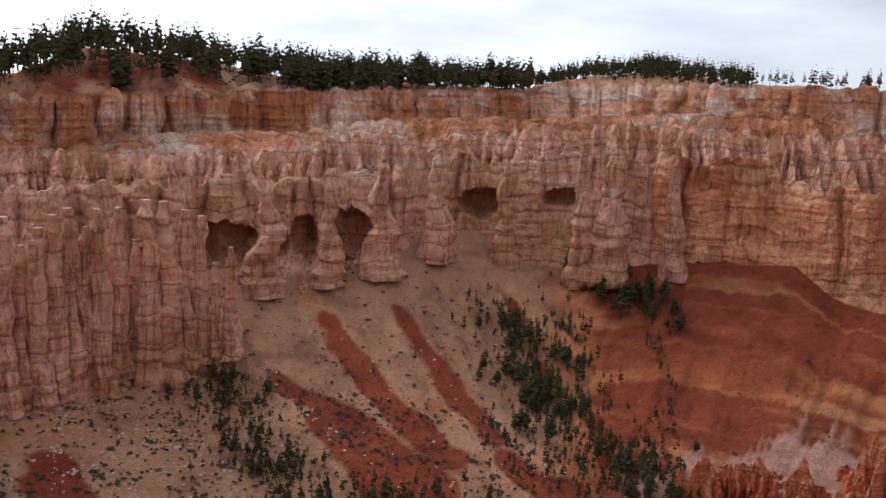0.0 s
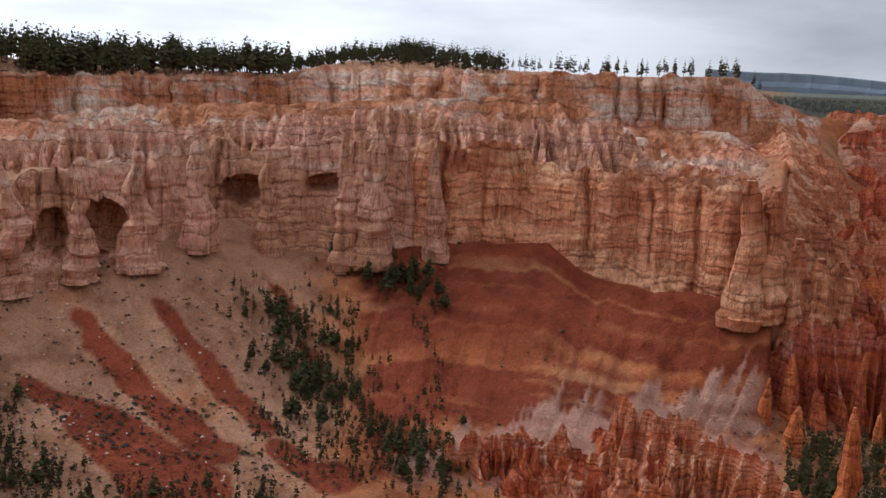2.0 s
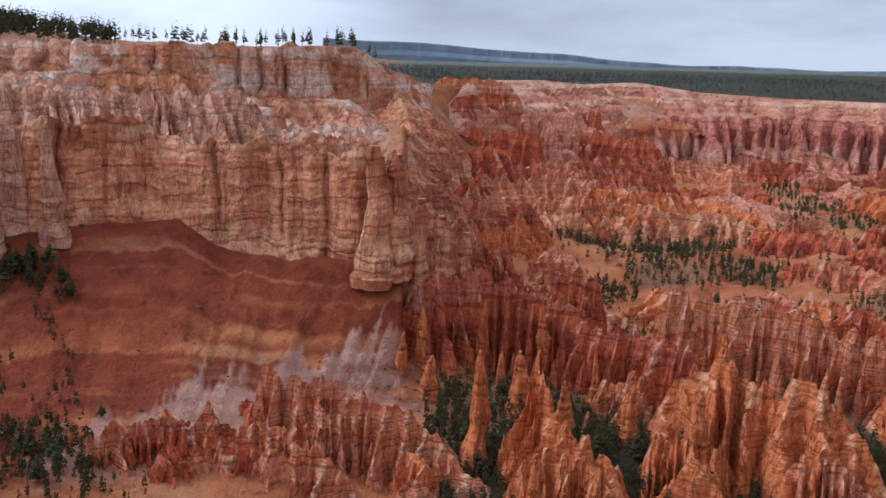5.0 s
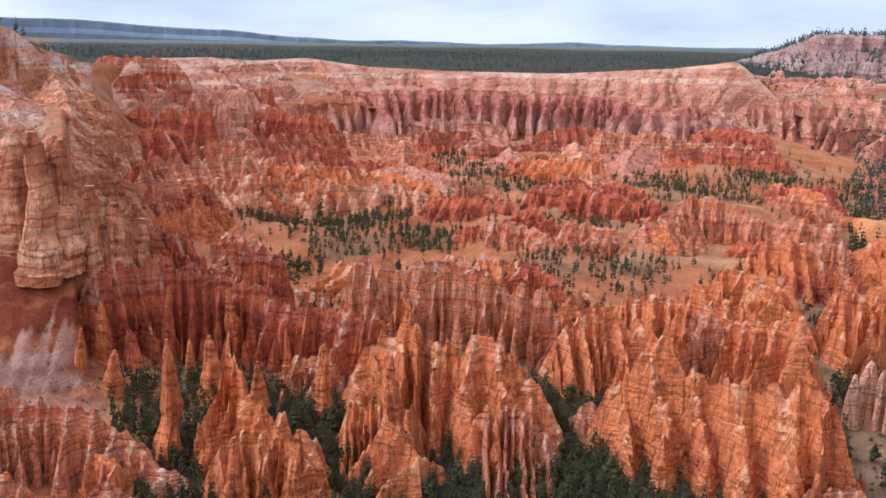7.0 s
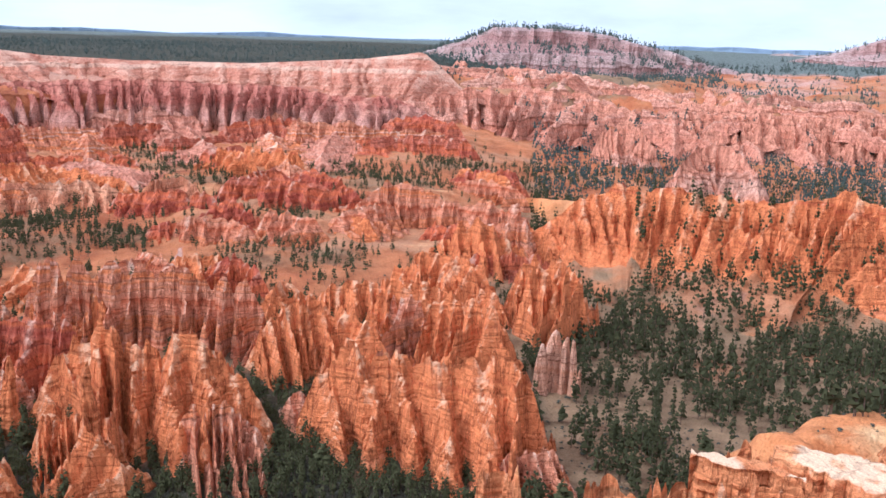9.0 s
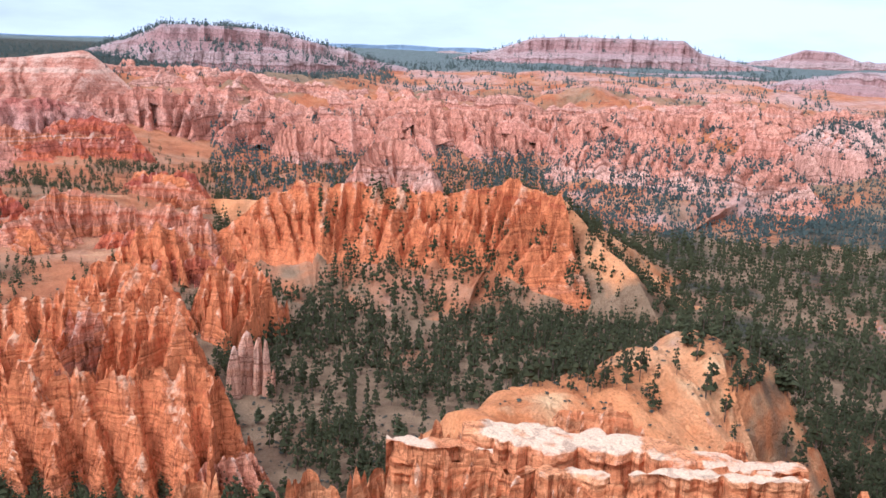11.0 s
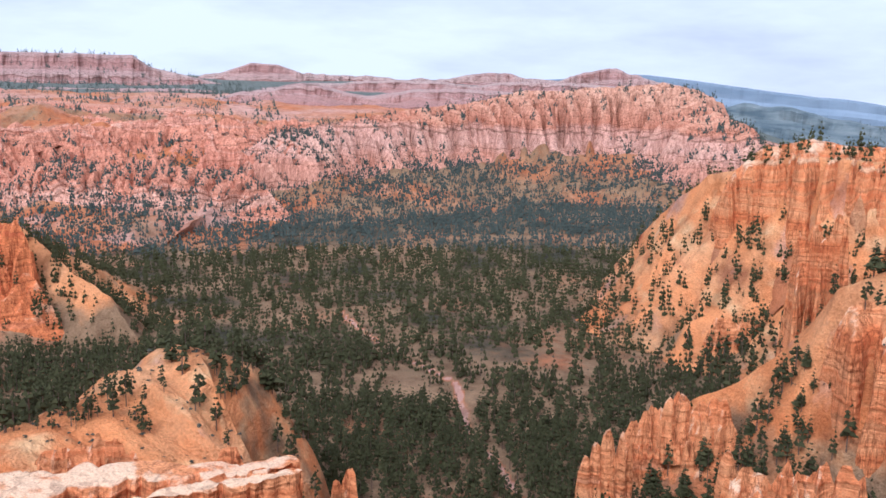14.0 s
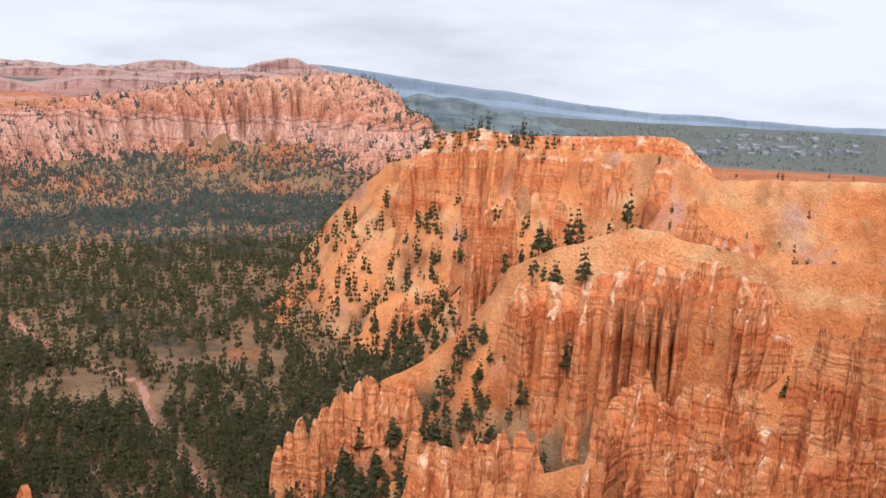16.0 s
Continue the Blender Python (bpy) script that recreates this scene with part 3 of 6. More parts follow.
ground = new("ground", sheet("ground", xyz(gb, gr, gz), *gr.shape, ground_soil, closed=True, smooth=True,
                             values={"tan": tan, "red": red, "pale": pale, "litter": litter, "meadow": meadow, "woods_shade": woods_shade, "buff": buff}))
tagged(ground, "orange, tan and red eroded canyon ground with forested valley", "ground", kind="structure")


def ground_at(b, r):
    """Height of the ground at a bearing and distance."""
    b, r = np.atleast_1d(np.asarray(b, float)), np.atleast_1d(np.asarray(r, float))
    rs, zs, ss = ground_rows(b)
    out = np.empty_like(b)
    sv = np.empty_like(b)
    for i in range(len(b)):
        sv[i] = np.interp(r[i], rs[:, i], ss[:, i])
        out[i] = np.interp(r[i], rs[:, i], zs[:, i])
    return relief(b, r, out, sv)


def thing(ob, label, category, group=""):
    return tagged(ob, label, category, group)


def in_blocks(name, piece, v, cap, cleft, arc, block, material, label, category, group=""):
    """A thing made of blocks of rock, parted at its deepest clefts about every block metres."""
    root = new(name)
    cuts = [0]
    while arc[-1] - arc[cuts[-1]] > 1.6 * block:
        near = np.nonzero((arc > arc[cuts[-1]] + 0.6 * block) & (arc < arc[cuts[-1]] + 1.4 * block))[0]
        if len(near) == 0:
            break
        cuts.append(int(near[np.argmax(cleft[near])]))
    cuts.append(len(arc) - 1)
    base = v[0, len(arc) // 2]
    root.location = base
    for i, j in zip(cuts[:-1], cuts[1:]):
        part = v[:, i:j + 1] - base
        ob = new(piece, sheet(piece, part, part.shape[0], part.shape[1], material, values={"cap": cap[:, i:j + 1]}))
        ob.parent = root
    return thing(root, label, category, group)


# ---- cliffs ----
HILLS = []


def cliff(name, foot, top, b0, b1, material, label, step=0.11, rows=44, flute=9.0, cleft=7.0, jag=6.0, bed=1.2, alcoves=(), hollow=0.0, seed=0, tiers=0, push=3.0, sink=9.0, block=16.0, back=((1.5, 0.0), (5, 0.8), (14, 5), (16, 40))):
    """A wall of rock with buttresses, clefts, beds and a broken crest, its back let into the slope behind."""
    b = np.arange(b0, b1, step)
    ends = np.clip(np.minimum(b - b0, b1 - b) / 0.8, 0, 1) ** 0.5
    rf, zf, rt, zt = foot.dist(b), foot.height(b), top.dist(b), top.height(b)
    rf, zf, rt, zt = rf - push, EYE + (zf - EYE) * (1 - push / rf) - sink, rt - push, EYE + (zt - EYE) * (1 - push / rt)
    if HILLS:
        few = np.arange(b0, b1 + 0.5, 0.5)
        zf = np.minimum(zf, np.interp(b, few, surface(list(zip(few, np.interp(few, b, rf) - 2)))[:, 2] - 5))
    arc = np.cumsum(np.r_[0, np.diff(b)] * np.radians(1) * rf)
    g1, g2 = grooves(arc / flute / 2, seed), grooves(arc / flute * 1.3, seed + 5)
    crest = zt + jag * (0.5 * vn(arc / 9, seed) - 0.9 * g1 ** 2 - 0.35 * g2) + 1.0 * vn(arc / 2.2, seed + 3)
    crest = zf + 3 + (crest - zf - 3) * ends
    pts, cap = [], []
    for i in range(rows + 1):
        k = i / rows
        z = zf + (crest - zf) * k
        lean = k ** 1.5 if hollow else k
        r = rf + (rt - rf) * lean
        big = 0.6 * vn(arc / (4.2 * flute), z / 90, seed + 9) + 0.4 * vn(arc / (2 * flute), z / 60, seed + 8)
        g1 = grooves(arc / flute / 2 + 0.15 * vn(z / 13, arc / 30), z / 140, seed)
        g2 = grooves(arc / flute * 1.3 + 0.1 * vn(z / 6, arc / 20), z / 60, seed + 5)
        fade = np.clip(k * 3, 0.25, 1)
        r = r + fade * (cleft * g1 + 0.42 * cleft * g2 - cleft * 0.8 * big)
        r = r + bed * (vn(z / 2.6 + 0.3 * vn(arc / 25), 0, seed) + 0.7 * vn(z / 1.1, arc / 40, seed)) + 1.3 * fbm(arc / 5, z / 4, seed, 3)
        if tiers:
            r = r + 5 * (np.floor(k * tiers + 0.3 * vn(arc / 20, seed)) / tiers - k)
        for ab, az, aw, ah, ad in alcoves:
            q = np.abs((b - ab) / aw) ** 2.4 + (np.where(z > az, (z - az) / ah, (z - az) / (1.6 * ah))) ** 2 + 1.2 * fbm(arc / 8, z / 6, ab, 3)
            r = r + ad * np.clip(1.25 - q, 0, 1) ** 0.5 * (q < 1.25)
        pts.append(xyz(b, r, z))
        cap.append(np.full_like(b, k))
    last = r
    for deep, drop in back:
        pts.append(xyz(b, last + deep, np.maximum(crest - drop + 0.5 * vn(arc / 3, deep), zf - 6)))
        cap.append(np.full_like(b, 1.0))
    v = np.array(pts)
    return in_blocks(name, "buttress", v, np.array(cap), grooves(arc / flute / 2, seed), arc, block, material, label, "cliff")


rim_cliff = cliff("rim_cliff", foot_b, top_b, -30, 36.8, rim_rock, "banded cream and orange cliff below the forested rim", flute=12, cleft=15, jag=7, bed=0.7, rows=34, step=0.1, block=30)
window_wall = cliff("alcove_cliff", foot_a, top_a, -30, 14.4, tan_rock, "tall tan cliff with buttresses and shadowed alcoves", flute=9, cleft=10, jag=7, bed=0.4, rows=64, step=0.1, block=24,
                    alcoves=[(-10.2, 117, 1.5, 9, 22), (-5.9, 118, 0.7, 9, 18), (-3.4, 122, 1.3, 10, 23), (-7.2, 118, 0.45, 6, 14), (4.3, 135, 1.3, 6, 22), (8.9, 138, 1.0, 4, 18), (-14, 112, 1.0, 9, 16)])
slab_foot = Line((13, 556, 104), (16, 564, 106), (22, 566, 108), (24, 558, 92), (28, 540, 84), (31, 533, 66), (33, 530, 54), (36, 532, 44))
slab_wall = cliff("slab_cliff", slab_foot, top_a, 13.4, 35.9, buff_rock, "sheer buff-orange cliff cut by straight dark clefts", flute=8, cleft=9, jag=5, bed=0.45, rows=58, step=0.09, block=22, seed=31)
spur_foot = Line((-30, 395, 62), (-22, 396, 66), (-18.8, 412, 76), (-16, 420, 83), (-9.6, 432, 86), (-9.2, 440, 88))
spur_top = Line((-30, 414, 136), (-22, 416, 124), (-20.5, 419, 121), (-18, 428, 122), (-16, 434, 120), (-13, 440, 118), (-11.5, 441, 113), (-9.9, 442, 106), (-9.2, 446, 100))
spur_wall = cliff("buttress_cliff", spur_foot, spur_top, -30, -9.3, tan_rock, "pale tan cliff of clustered pillars above a talus slope", flute=6, cleft=9, jag=18, bed=0.5, rows=64, step=0.08, seed=21, push=2,
                  alcoves=[(-14, 104, 0.9, 7, 9), (-10.9, 105, 0.7, 7, 10), (-20.5, 96, 0.5, 6, 8)])
def along(rows, step):
    """Even stations along a crest given as (bearing, distance, top, base)."""
    p = np.array([(*xyz(b, r, 0)[:2], t, z) for b, r, t, z in rows])
    d = np.r_[0, np.cumsum(np.hypot(*np.diff(p[:, :2], axis=0).T))]
    n = max(8, int(d[-1] / step))
    s = np.linspace(0, d[-1], n)
    return s, np.stack([np.interp(s, d, p[:, i]) for i in range(4)], -1)


# ---- ridges ----
def ridge(name, crest, near_w, far_w, base, material, label, gully=5.0, wave=11.0, rows=60, step=1.6, sharp=0.9, tone=None, seed=0):
    """A hill with a crest line and gullied flanks; near_w and far_w are the flanks' widths either side of it."""
    s, q = along([(b, r, z, base) for b, r, z in crest], step)
    tx, ty = np.gradient(np.convolve(np.pad(q[:, 0], 8, mode="edge"), np.ones(17) / 17, "valid")), np.gradient(np.convolve(np.pad(q[:, 1], 8, mode="edge"), np.ones(17) / 17, "valid"))
    ln = np.hypot(tx, ty) + 1e-6
    nx, ny = -ty / ln, tx / ln
    e = np.clip(np.minimum(s - s[0], s[-1] - s) / 45, 0, 1) ** 0.7
    q[:, 2] = base - 6 + (q[:, 2] - base + 6) * e
    lean = np.clip((q[:, 2] - base) / (q[:, 2].max() - base), 0.15, 1) ** 0.7
    net = []
    for v in np.linspace(-1, 1, rows):
        w = near_w if v < 0 else far_w
        a = abs(v)
        off = w * a * np.sign(v) * (0.15 + 0.85 * e) * lean * (1 + 0.25 * vn(s / 40, seed, np.sign(v)))
        x, y = q[:, 0] + nx * off, q[:, 1] + ny * off
        z = q[:, 2] - (q[:, 2] - base) * a ** sharp
        z = z - gully * np.sin(math.pi * min(1, a * 1.05)) * (1.5 * grooves(s / wave / 2 + 0.5 * vn(a * 3, s / 50), a * 0.6, seed) + 0.6 * grooves(s / wave * 1.4, a, seed + 2) - 0.4)
        z = z + (2.6 * fbm(x / 13, y / 13, seed, 5) - 0.9 * gully * np.abs(fbm(x / (2.2 * wave), y / (2.2 * wave), seed + 4, 4))) * min(1, a * 6 + 0.3) + 0.8 * vn(s / 9, seed)
        net.append(np.stack([x, y, z], -1))
    v = np.array(net)
    vals = {k: f(v[..., 0], v[..., 1], v[..., 2]) for k, f in (tone or {}).items()}
    for k in ("tan", "red", "pale", "litter", "meadow", "woods_shade", "buff"):
        vals.setdefault(k, np.zeros(v.shape[:2]))
    root = new(name)
    half = rows // 2
    for piece, cut in (("near_flank", slice(0, half + 1)), ("far_flank", slice(half, rows))):
        part = v[cut]
        ob = new(piece, sheet(piece, part, part.shape[0], part.shape[1], material, smooth=True, values={k: a[cut] for k, a in vals.items()}))
        ob.parent = root
    return thing(root, label, "hill"), v


_, hv = ridge("badland_hill", [(74, 1030, 36), (77.4, 1000, 44), (80.6, 960, 50), (83.1, 930, 68), (85.6, 910, 68), (90, 885, 68), (95.9, 860, 84), (98.1, 830, 78), (100.7, 780, 48), (105, 720, 14)], 120, 150, -8, hill_soil,
      "orange badland ridge with pillared flanks and a bare rounded end", gully=9, wave=15, seed=3, sharp=0.7, tone={"litter": lambda x, y, z: soft(48 - z, 0, 30) * (0.62 + 0.9 * fbm(x / 25, y / 25, 5, 3)), "pale": lambda x, y, z: 0.05 + 0.8 * fbm(x / 20, y / 20, 2, 3), "buff": lambda x, y, z: 0.2 + 0.6 * fbm(x / 30, y / 30, 9, 3)})
HILLS.append(hv)
_, hv = ridge("bare_peak", [(86.78, 296, 60.9), (88.84, 302, 65.1), (90.89, 310, 67.7), (92.25, 320, 71.2), (93.61, 328, 74.3), (94.97, 335, 76), (97, 348, 77), (100.37, 366, 77.3), (102.01, 380, 80.3), (103.63, 388, 84.2), (105.26, 396, 86), (106.38, 400, 88.3), (107.03, 402, 88.6), (108.89, 402, 81.3), (110.89, 400, 75), (112.54, 396, 70.9), (113.95, 388, 66.9), (115.91, 396, 52.4)], 105, 60, 2, hill_soil,
      "bare pale orange peak at the end of a narrow spur", gully=4, wave=8, step=1.0, seed=4, sharp=2.0, rows=90, tone={"buff": lambda x, y, z: 0.36 + 0.9 * fbm(x / 12, y / 12, z / 6, 4), "pale": lambda x, y, z: -0.05 + 0.9 * fbm(x / 14, y / 14, z / 5, 4), "litter": lambda x, y, z: soft(np.degrees(np.arctan2(x, y)), 107.5, 110) * soft(84 - z, 0, 14) * (0.50 + 0.8 * fbm(x / 9, y / 9, 5, 3))})
HILLS.append(hv)
_, hv = ridge("orange_mesa_ridge", [(130, 940, 15), (132, 900, 42), (133.9, 860, 88), (136.4, 820, 129), (138.5, 790, 142), (141.1, 765, 153), (147.2, 745, 153), (151.8, 720, 156), (153.4, 705, 149), (155.3, 700, 142), (162.9, 690, 148), (172, 690, 150)], 128, 300, -6, hill_soil,
      "broad orange ridge with gullied slopes and scattered pines", gully=14, wave=22, rows=90, sharp=0.62, seed=5, tone={"buff": lambda x, y, z: 0.32 + 0.9 * fbm(x / 30, y / 30, z / 10, 5), "pale": lambda x, y, z: 0.14 + 1.0 * fbm(x / 22, y / 22, 2, 4), "litter": lambda x, y, z: soft(60 - z, 0, 50) * (0.45 + 0.8 * fbm(x / 30, y / 30, 5, 3)), "red": lambda x, y, z: 0.05 + 0.4 * vn(z / 14 + 0.5 * vn(x / 60, y / 60)) + 0.6 * fbm(x / 25, y / 25, 1, 3)})
HILLS.append(hv)
_, hv = ridge("orange_spur", [(131, 500, 10), (135.1, 480, 40), (138.7, 470, 60), (141, 462, 80), (142.5, 452, 96), (143.7, 444, 116), (146.3, 436, 127), (150.6, 428, 141), (154.1, 420, 136), (158.4, 415, 130), (163.4, 415, 136), (170, 420, 140)], 85, 140, -4, hill_soil,
      "orange spur with a hoodoo face and gullied slopes", gully=7, wave=13, rows=80, sharp=0.85, step=1.2, seed=6, tone={"buff": lambda x, y, z: 0.26 + 0.8 * fbm(x / 25, y / 25, z / 9, 4), "pale": lambda x, y, z: 0.04 + 0.9 * fbm(x / 18, y / 18, 2, 4), "litter": lambda x, y, z: soft(78 - z, 0, 34) * (0.62 + 0.8 * fbm(x / 20, y / 20, 5, 3))})
HILLS.append(hv)
_, hv = ridge("near_spur", [(134, 352, 20), (136.6, 340, 40), (138.2, 334, 52), (142.2, 326, 62), (148.5, 318, 78), (154.7, 302, 92), (159.4, 292, 96), (163.6, 284, 112), (172, 280, 130)], 75, 70, 0, hill_soil,
      "orange spur under crowded rock pillars", gully=5, wave=10, rows=60, step=1.0, seed=7, sharp=0.6, tone={"buff": lambda x, y, z: 0.22 + 0.4 * fbm(x / 20, y / 20, 0, 3)})
HILLS.append(hv)


from mathutils.bvhtree import BVHTree

HILL_TREES = []


def add_hill(hv):
    rows, cols = hv.shape[:2]
    ids = np.arange(rows * cols).reshape(rows, cols)
    qs = np.stack([ids[:-1, :-1], ids[:-1, 1:], ids[1:, 1:], ids[1:, :-1]], -1).reshape(-1, 4)
    lo, hi = hv.reshape(-1, 3).min(0), hv.reshape(-1, 3).max(0)
    HILL_TREES.append((BVHTree.FromPolygons(hv.reshape(-1, 3).tolist(), qs.tolist()), lo, hi))


for hv in HILLS:
    add_hill(hv)


def surface(found, gentle=False):
    """Where the places of found lie on the ground or a hill, whichever is higher. gentle: leave out places on steep rock."""
    b, r = np.array([f[0] for f in found]), np.array([f[1] for f in found])
    p = xyz(b, r, ground_at(b, r))
    down = Vector((0, 0, -1))
    good = np.ones(len(p), bool)
    for i in range(len(p)):
        for tree, lo, hi in HILL_TREES:
            if p[i, 0] < lo[0] or p[i, 0] > hi[0] or p[i, 1] < lo[1] or p[i, 1] > hi[1]:
                continue
            hit = tree.ray_cast(Vector((p[i, 0], p[i, 1], 400)), down)
            if hit[0] is not None and hit[0].z > p[i, 2]:
                good[i] = (abs(hit[1].z) > 0.5 and (b[i] > 84 or r[i] > 1300 or hit[0].z - p[i, 2] < 3)) if gentle else True
                p[i, 2] = hit[0].z
    if gentle:
        for trail in TRAILS:
            for t0, t1 in zip(trail[:-1], trail[1:]):
                good &= near_segment(p[:, 0], p[:, 1], t0, t1)[0] > 3.5
    return p[good]


# ---- ribbed badland ridges ----
ribbed_count = 0


def ribbed(crest, near_w, far_w, low, material, label, rib=8.0, pillar=5.0, skew=0.0, talus=0.0, notch=0.3, step=0.0, name="rock_ridge", group="rock ridges", bed=0.6, tone=None, steep=0.38, depth=1.0, cut=1.25):
    """A crest from which ribs of joined pillars run down both flanks, above a talus slope where there is one.
    near_w, far_w: the flanks' widths; low: the height of the foot; skew: how far the ribs slant along the crest; talus: its share of the height."""
    global ribbed_count
    ribbed_count += 1
    sd = ribbed_count * 5.3
    lows = low if isinstance(low, (list, tuple)) else [low] * len(crest)
    floor = surface([c[:2] for c in crest])[:, 2]
    step = step or min(6.0, max(0.95, np.mean([c[1] for c in crest]) / 430))
    s, q = along([(b, r, z, min(l, z - 4, g - 3)) for (b, r, z), l, g in zip(crest, lows, floor)], step)
    n = len(s)
    pad = max(3, min(n // 3, int(rib * 2 / step)))
    smooth = lambda c: np.convolve(np.pad(c, pad, mode="reflect", reflect_type="odd"), np.ones(2 * pad + 1) / (2 * pad + 1), "valid")
    tx, ty = np.gradient(smooth(q[:, 0])), np.gradient(smooth(q[:, 1]))
    ln = np.hypot(tx, ty) + 1e-6
    tx, ty = tx / ln, ty / ln
    nx, ny = -ty, tx
    if np.sum(nx * q[:, 0] + ny * q[:, 1]) > 0:
        nx, ny = -nx, -ny
    e = np.clip(np.minimum(s - s[0], s[-1] - s) / max(4.0, min(0.5 * near_w, s[-1] / 5)), 0, 1) ** 0.6
    few = np.unique(np.r_[np.arange(0, n, 4), n - 1])
    rng = random.Random(ribbed_count)
    joints = [-rib]
    while joints[-1] < s[-1] + rib:
        joints.append(joints[-1] + rib * rng.choice((rng.uniform(0.45, 0.9), rng.uniform(0.8, 1.6), rng.uniform(1.4, 2.4))))
    joints = np.array(joints)
    lots = np.array([(rng.uniform(0.55, 1.15), rng.uniform(0, 9), rng.uniform(0, 1)) for _ in joints])
    crack = np.array([rng.uniform(0.62, 1.1) for _ in range(len(joints) + 1)])
    tall = q[:, 2] - q[:, 3]
    pil = grooves(s / pillar / 2 + 0.4 * vn(s / 30, sd), sd)
    top = q[:, 2] - tall * (1 - talus) * notch * (0.55 * pil ** 2 + 0.25 * (1 + vn(s / pillar / 1.6, sd + 1))) + 0.05 * min(1, notch / 0.2) * tall * np.round(2 * vn(s / pillar / 0.6, sd + 2))
    top = q[:, 3] - 3 + (top - q[:, 3] + 3) * e
    px, py = q[:, 0] + nx * 1.5 * vn(s / 14, sd), q[:, 1] + ny * 1.5 * vn(s / 14, sd)
    sides, split = [], 0
    tw = 0.0 if talus == 0 else min(0.75, 0.25 + 0.6 * talus)
    for side, w in ((1, near_w), (-1, far_w)):
        m = max(6, int(w / step))
        a = (np.linspace(0, 1, m) ** 1.1)[:, None]
        reach = w * (0.01 + 0.99 * e) + 3
        hx, hy = (px + nx * side * reach + tx * skew * reach)[few], (py + ny * side * reach + ty * skew * reach)[few]
        foot = np.minimum(q[:, 3], np.interp(s, s[few], surface(list(zip(np.degrees(np.arctan2(hx, hy)), np.hypot(hx, hy))))[:, 2]) - 4)
        u = s / rib / 2 + 0.35 * vn(a * w / 30, s / 50, sd)
        along_s = s + 0.4 * rib * vn(a * w / (1.6 * rib), s / (3 * rib), sd + side) + 0.2 * rib * vn(a * w / 3, s / 9, sd) + 4 * side
        own = np.clip(np.searchsorted(joints, along_s, side="right") - 1, 0, len(joints) - 2)
        c = np.abs(along_s - (joints[own] + joints[own + 1]) / 2) / (joints[own + 1] - joints[own]) * 2
        g2 = grooves(u * 2.4, a * 1.3, sd + 4 + side)
        right = along_s > (joints[own] + joints[own + 1]) / 2
        deep = depth * np.clip(np.where(right, crack[own + 1], crack[own]) * c ** cut + 0.45 * g2 * (0.3 + 0.7 * c), 0, 1)
        ar = np.clip(a / (1 - tw) / lots[own, 0], 0, 1.3)
        levels = 7 if step < 1.6 else 5
        st = ar * levels + lots[own, 1]
        uneven = lattice(own * 7 + 3, np.floor(st).astype(np.int64), int(sd) + side) * np.clip(ar * 4, 0, 1)
        stair = np.clip((np.floor(st) + (st - np.floor(st)) ** 2.5 + (0.95 if step < 1.6 else 0.55) * depth * uneven - lots[own, 1]) / levels + 0.12 * lots[own, 2] * np.clip(ar * 5, 0, 1), 0, 1.3)
        ridge_line = np.clip((1 - steep) * stair + steep * np.clip((ar - 0.72) / 0.28, 0, 1), 0, 1)
        ridge_line = np.where(ar >= 1, 1, ridge_line)
        gap = np.clip(ar * 2.4, 0, 1) ** 0.6
        fall = ridge_line + np.maximum(gap - ridge_line, 0) * deep
        fall = fall + (0.10 + 0.35 * notch) * grooves(a * w / pillar / 1.3 + 2 * vn(u, sd), u * 0.8, sd + 7) * (1 - deep) * np.sin(math.pi * np.clip(ar, 0, 1))
        slope = np.clip((a - 0.35 * (1 - tw)) / (1 - 0.35 * (1 - tw)), 0, 1) if talus else 0 * a
        fall = np.clip((1 - talus) * np.clip(fall, 0, 1) + talus * slope, 0, 1)
        z = top - (top - (q[:, 3] + (foot - q[:, 3]) * np.clip(fall * 2 - 1, 0, 1))) * fall
        off = side * w * a * (0.01 + 0.99 * e) * (1 + 0.2 * vn(s / 40, sd + side))
        off = off + side * bed * np.clip(a * 12, 0, 1) * e * (vn(z / 2.4 + 0.3 * vn(s / 12, sd), sd) + 0.7 * vn(z / 1.0, s / 30, sd))
        x, y = px + nx * off + tx * skew * abs(off), py + ny * off + ty * skew * abs(off)
        z = z + np.clip(a * 8, 0, 1) * (1.1 * step ** 0.5 * fbm(x / (4 * step), y / (4 * step), sd, 3) + (2.2 * fbm(x / 22, y / 22, sd, 3) - 2.0 * grooves(u * 1.5, a, sd + 2) if talus else 0) * (ar >= 1)) + 0.5 * depth * vn(s / 1.6, sd)
        cap = (1.20 if step < 1.6 else 1.02) - 0.75 * deep - 0.40 * fall + 0.4 * fbm(x / (7 * step), y / (7 * step), sd, 3) + 0.15 * lots[own, 2]
        v = np.stack(np.broadcast_arrays(x, y, z), -1)
        if side > 0:
            v, cap, split = v[::-1], cap[::-1], int(np.sum(a >= (1 - tw))) if talus else 0
        else:
            v, cap = v[1:], cap[1:]
        sides.append((v, cap))
    v, cap = np.concatenate([sides[0][0], sides[1][0]]), np.concatenate([sides[0][1], sides[1][1]])
    add_hill(v)
    root = in_blocks(name, "rib", v[max(0, split - 1):], cap[max(0, split - 1):], grooves(s / rib / 2, 0, sd + 1), s, max(2.5 * rib, s[-1] / 9), material, label, "rock formation", group)
    if split > 2:
        part = v[:split]
        vals = {k: np.zeros(part.shape[:2]) for k in ("tan", "red", "pale", "litter", "meadow", "woods_shade", "buff")}
        for k, fn in (tone or {}).items():
            vals[k] = fn(part[..., 0], part[..., 1], part[..., 2])
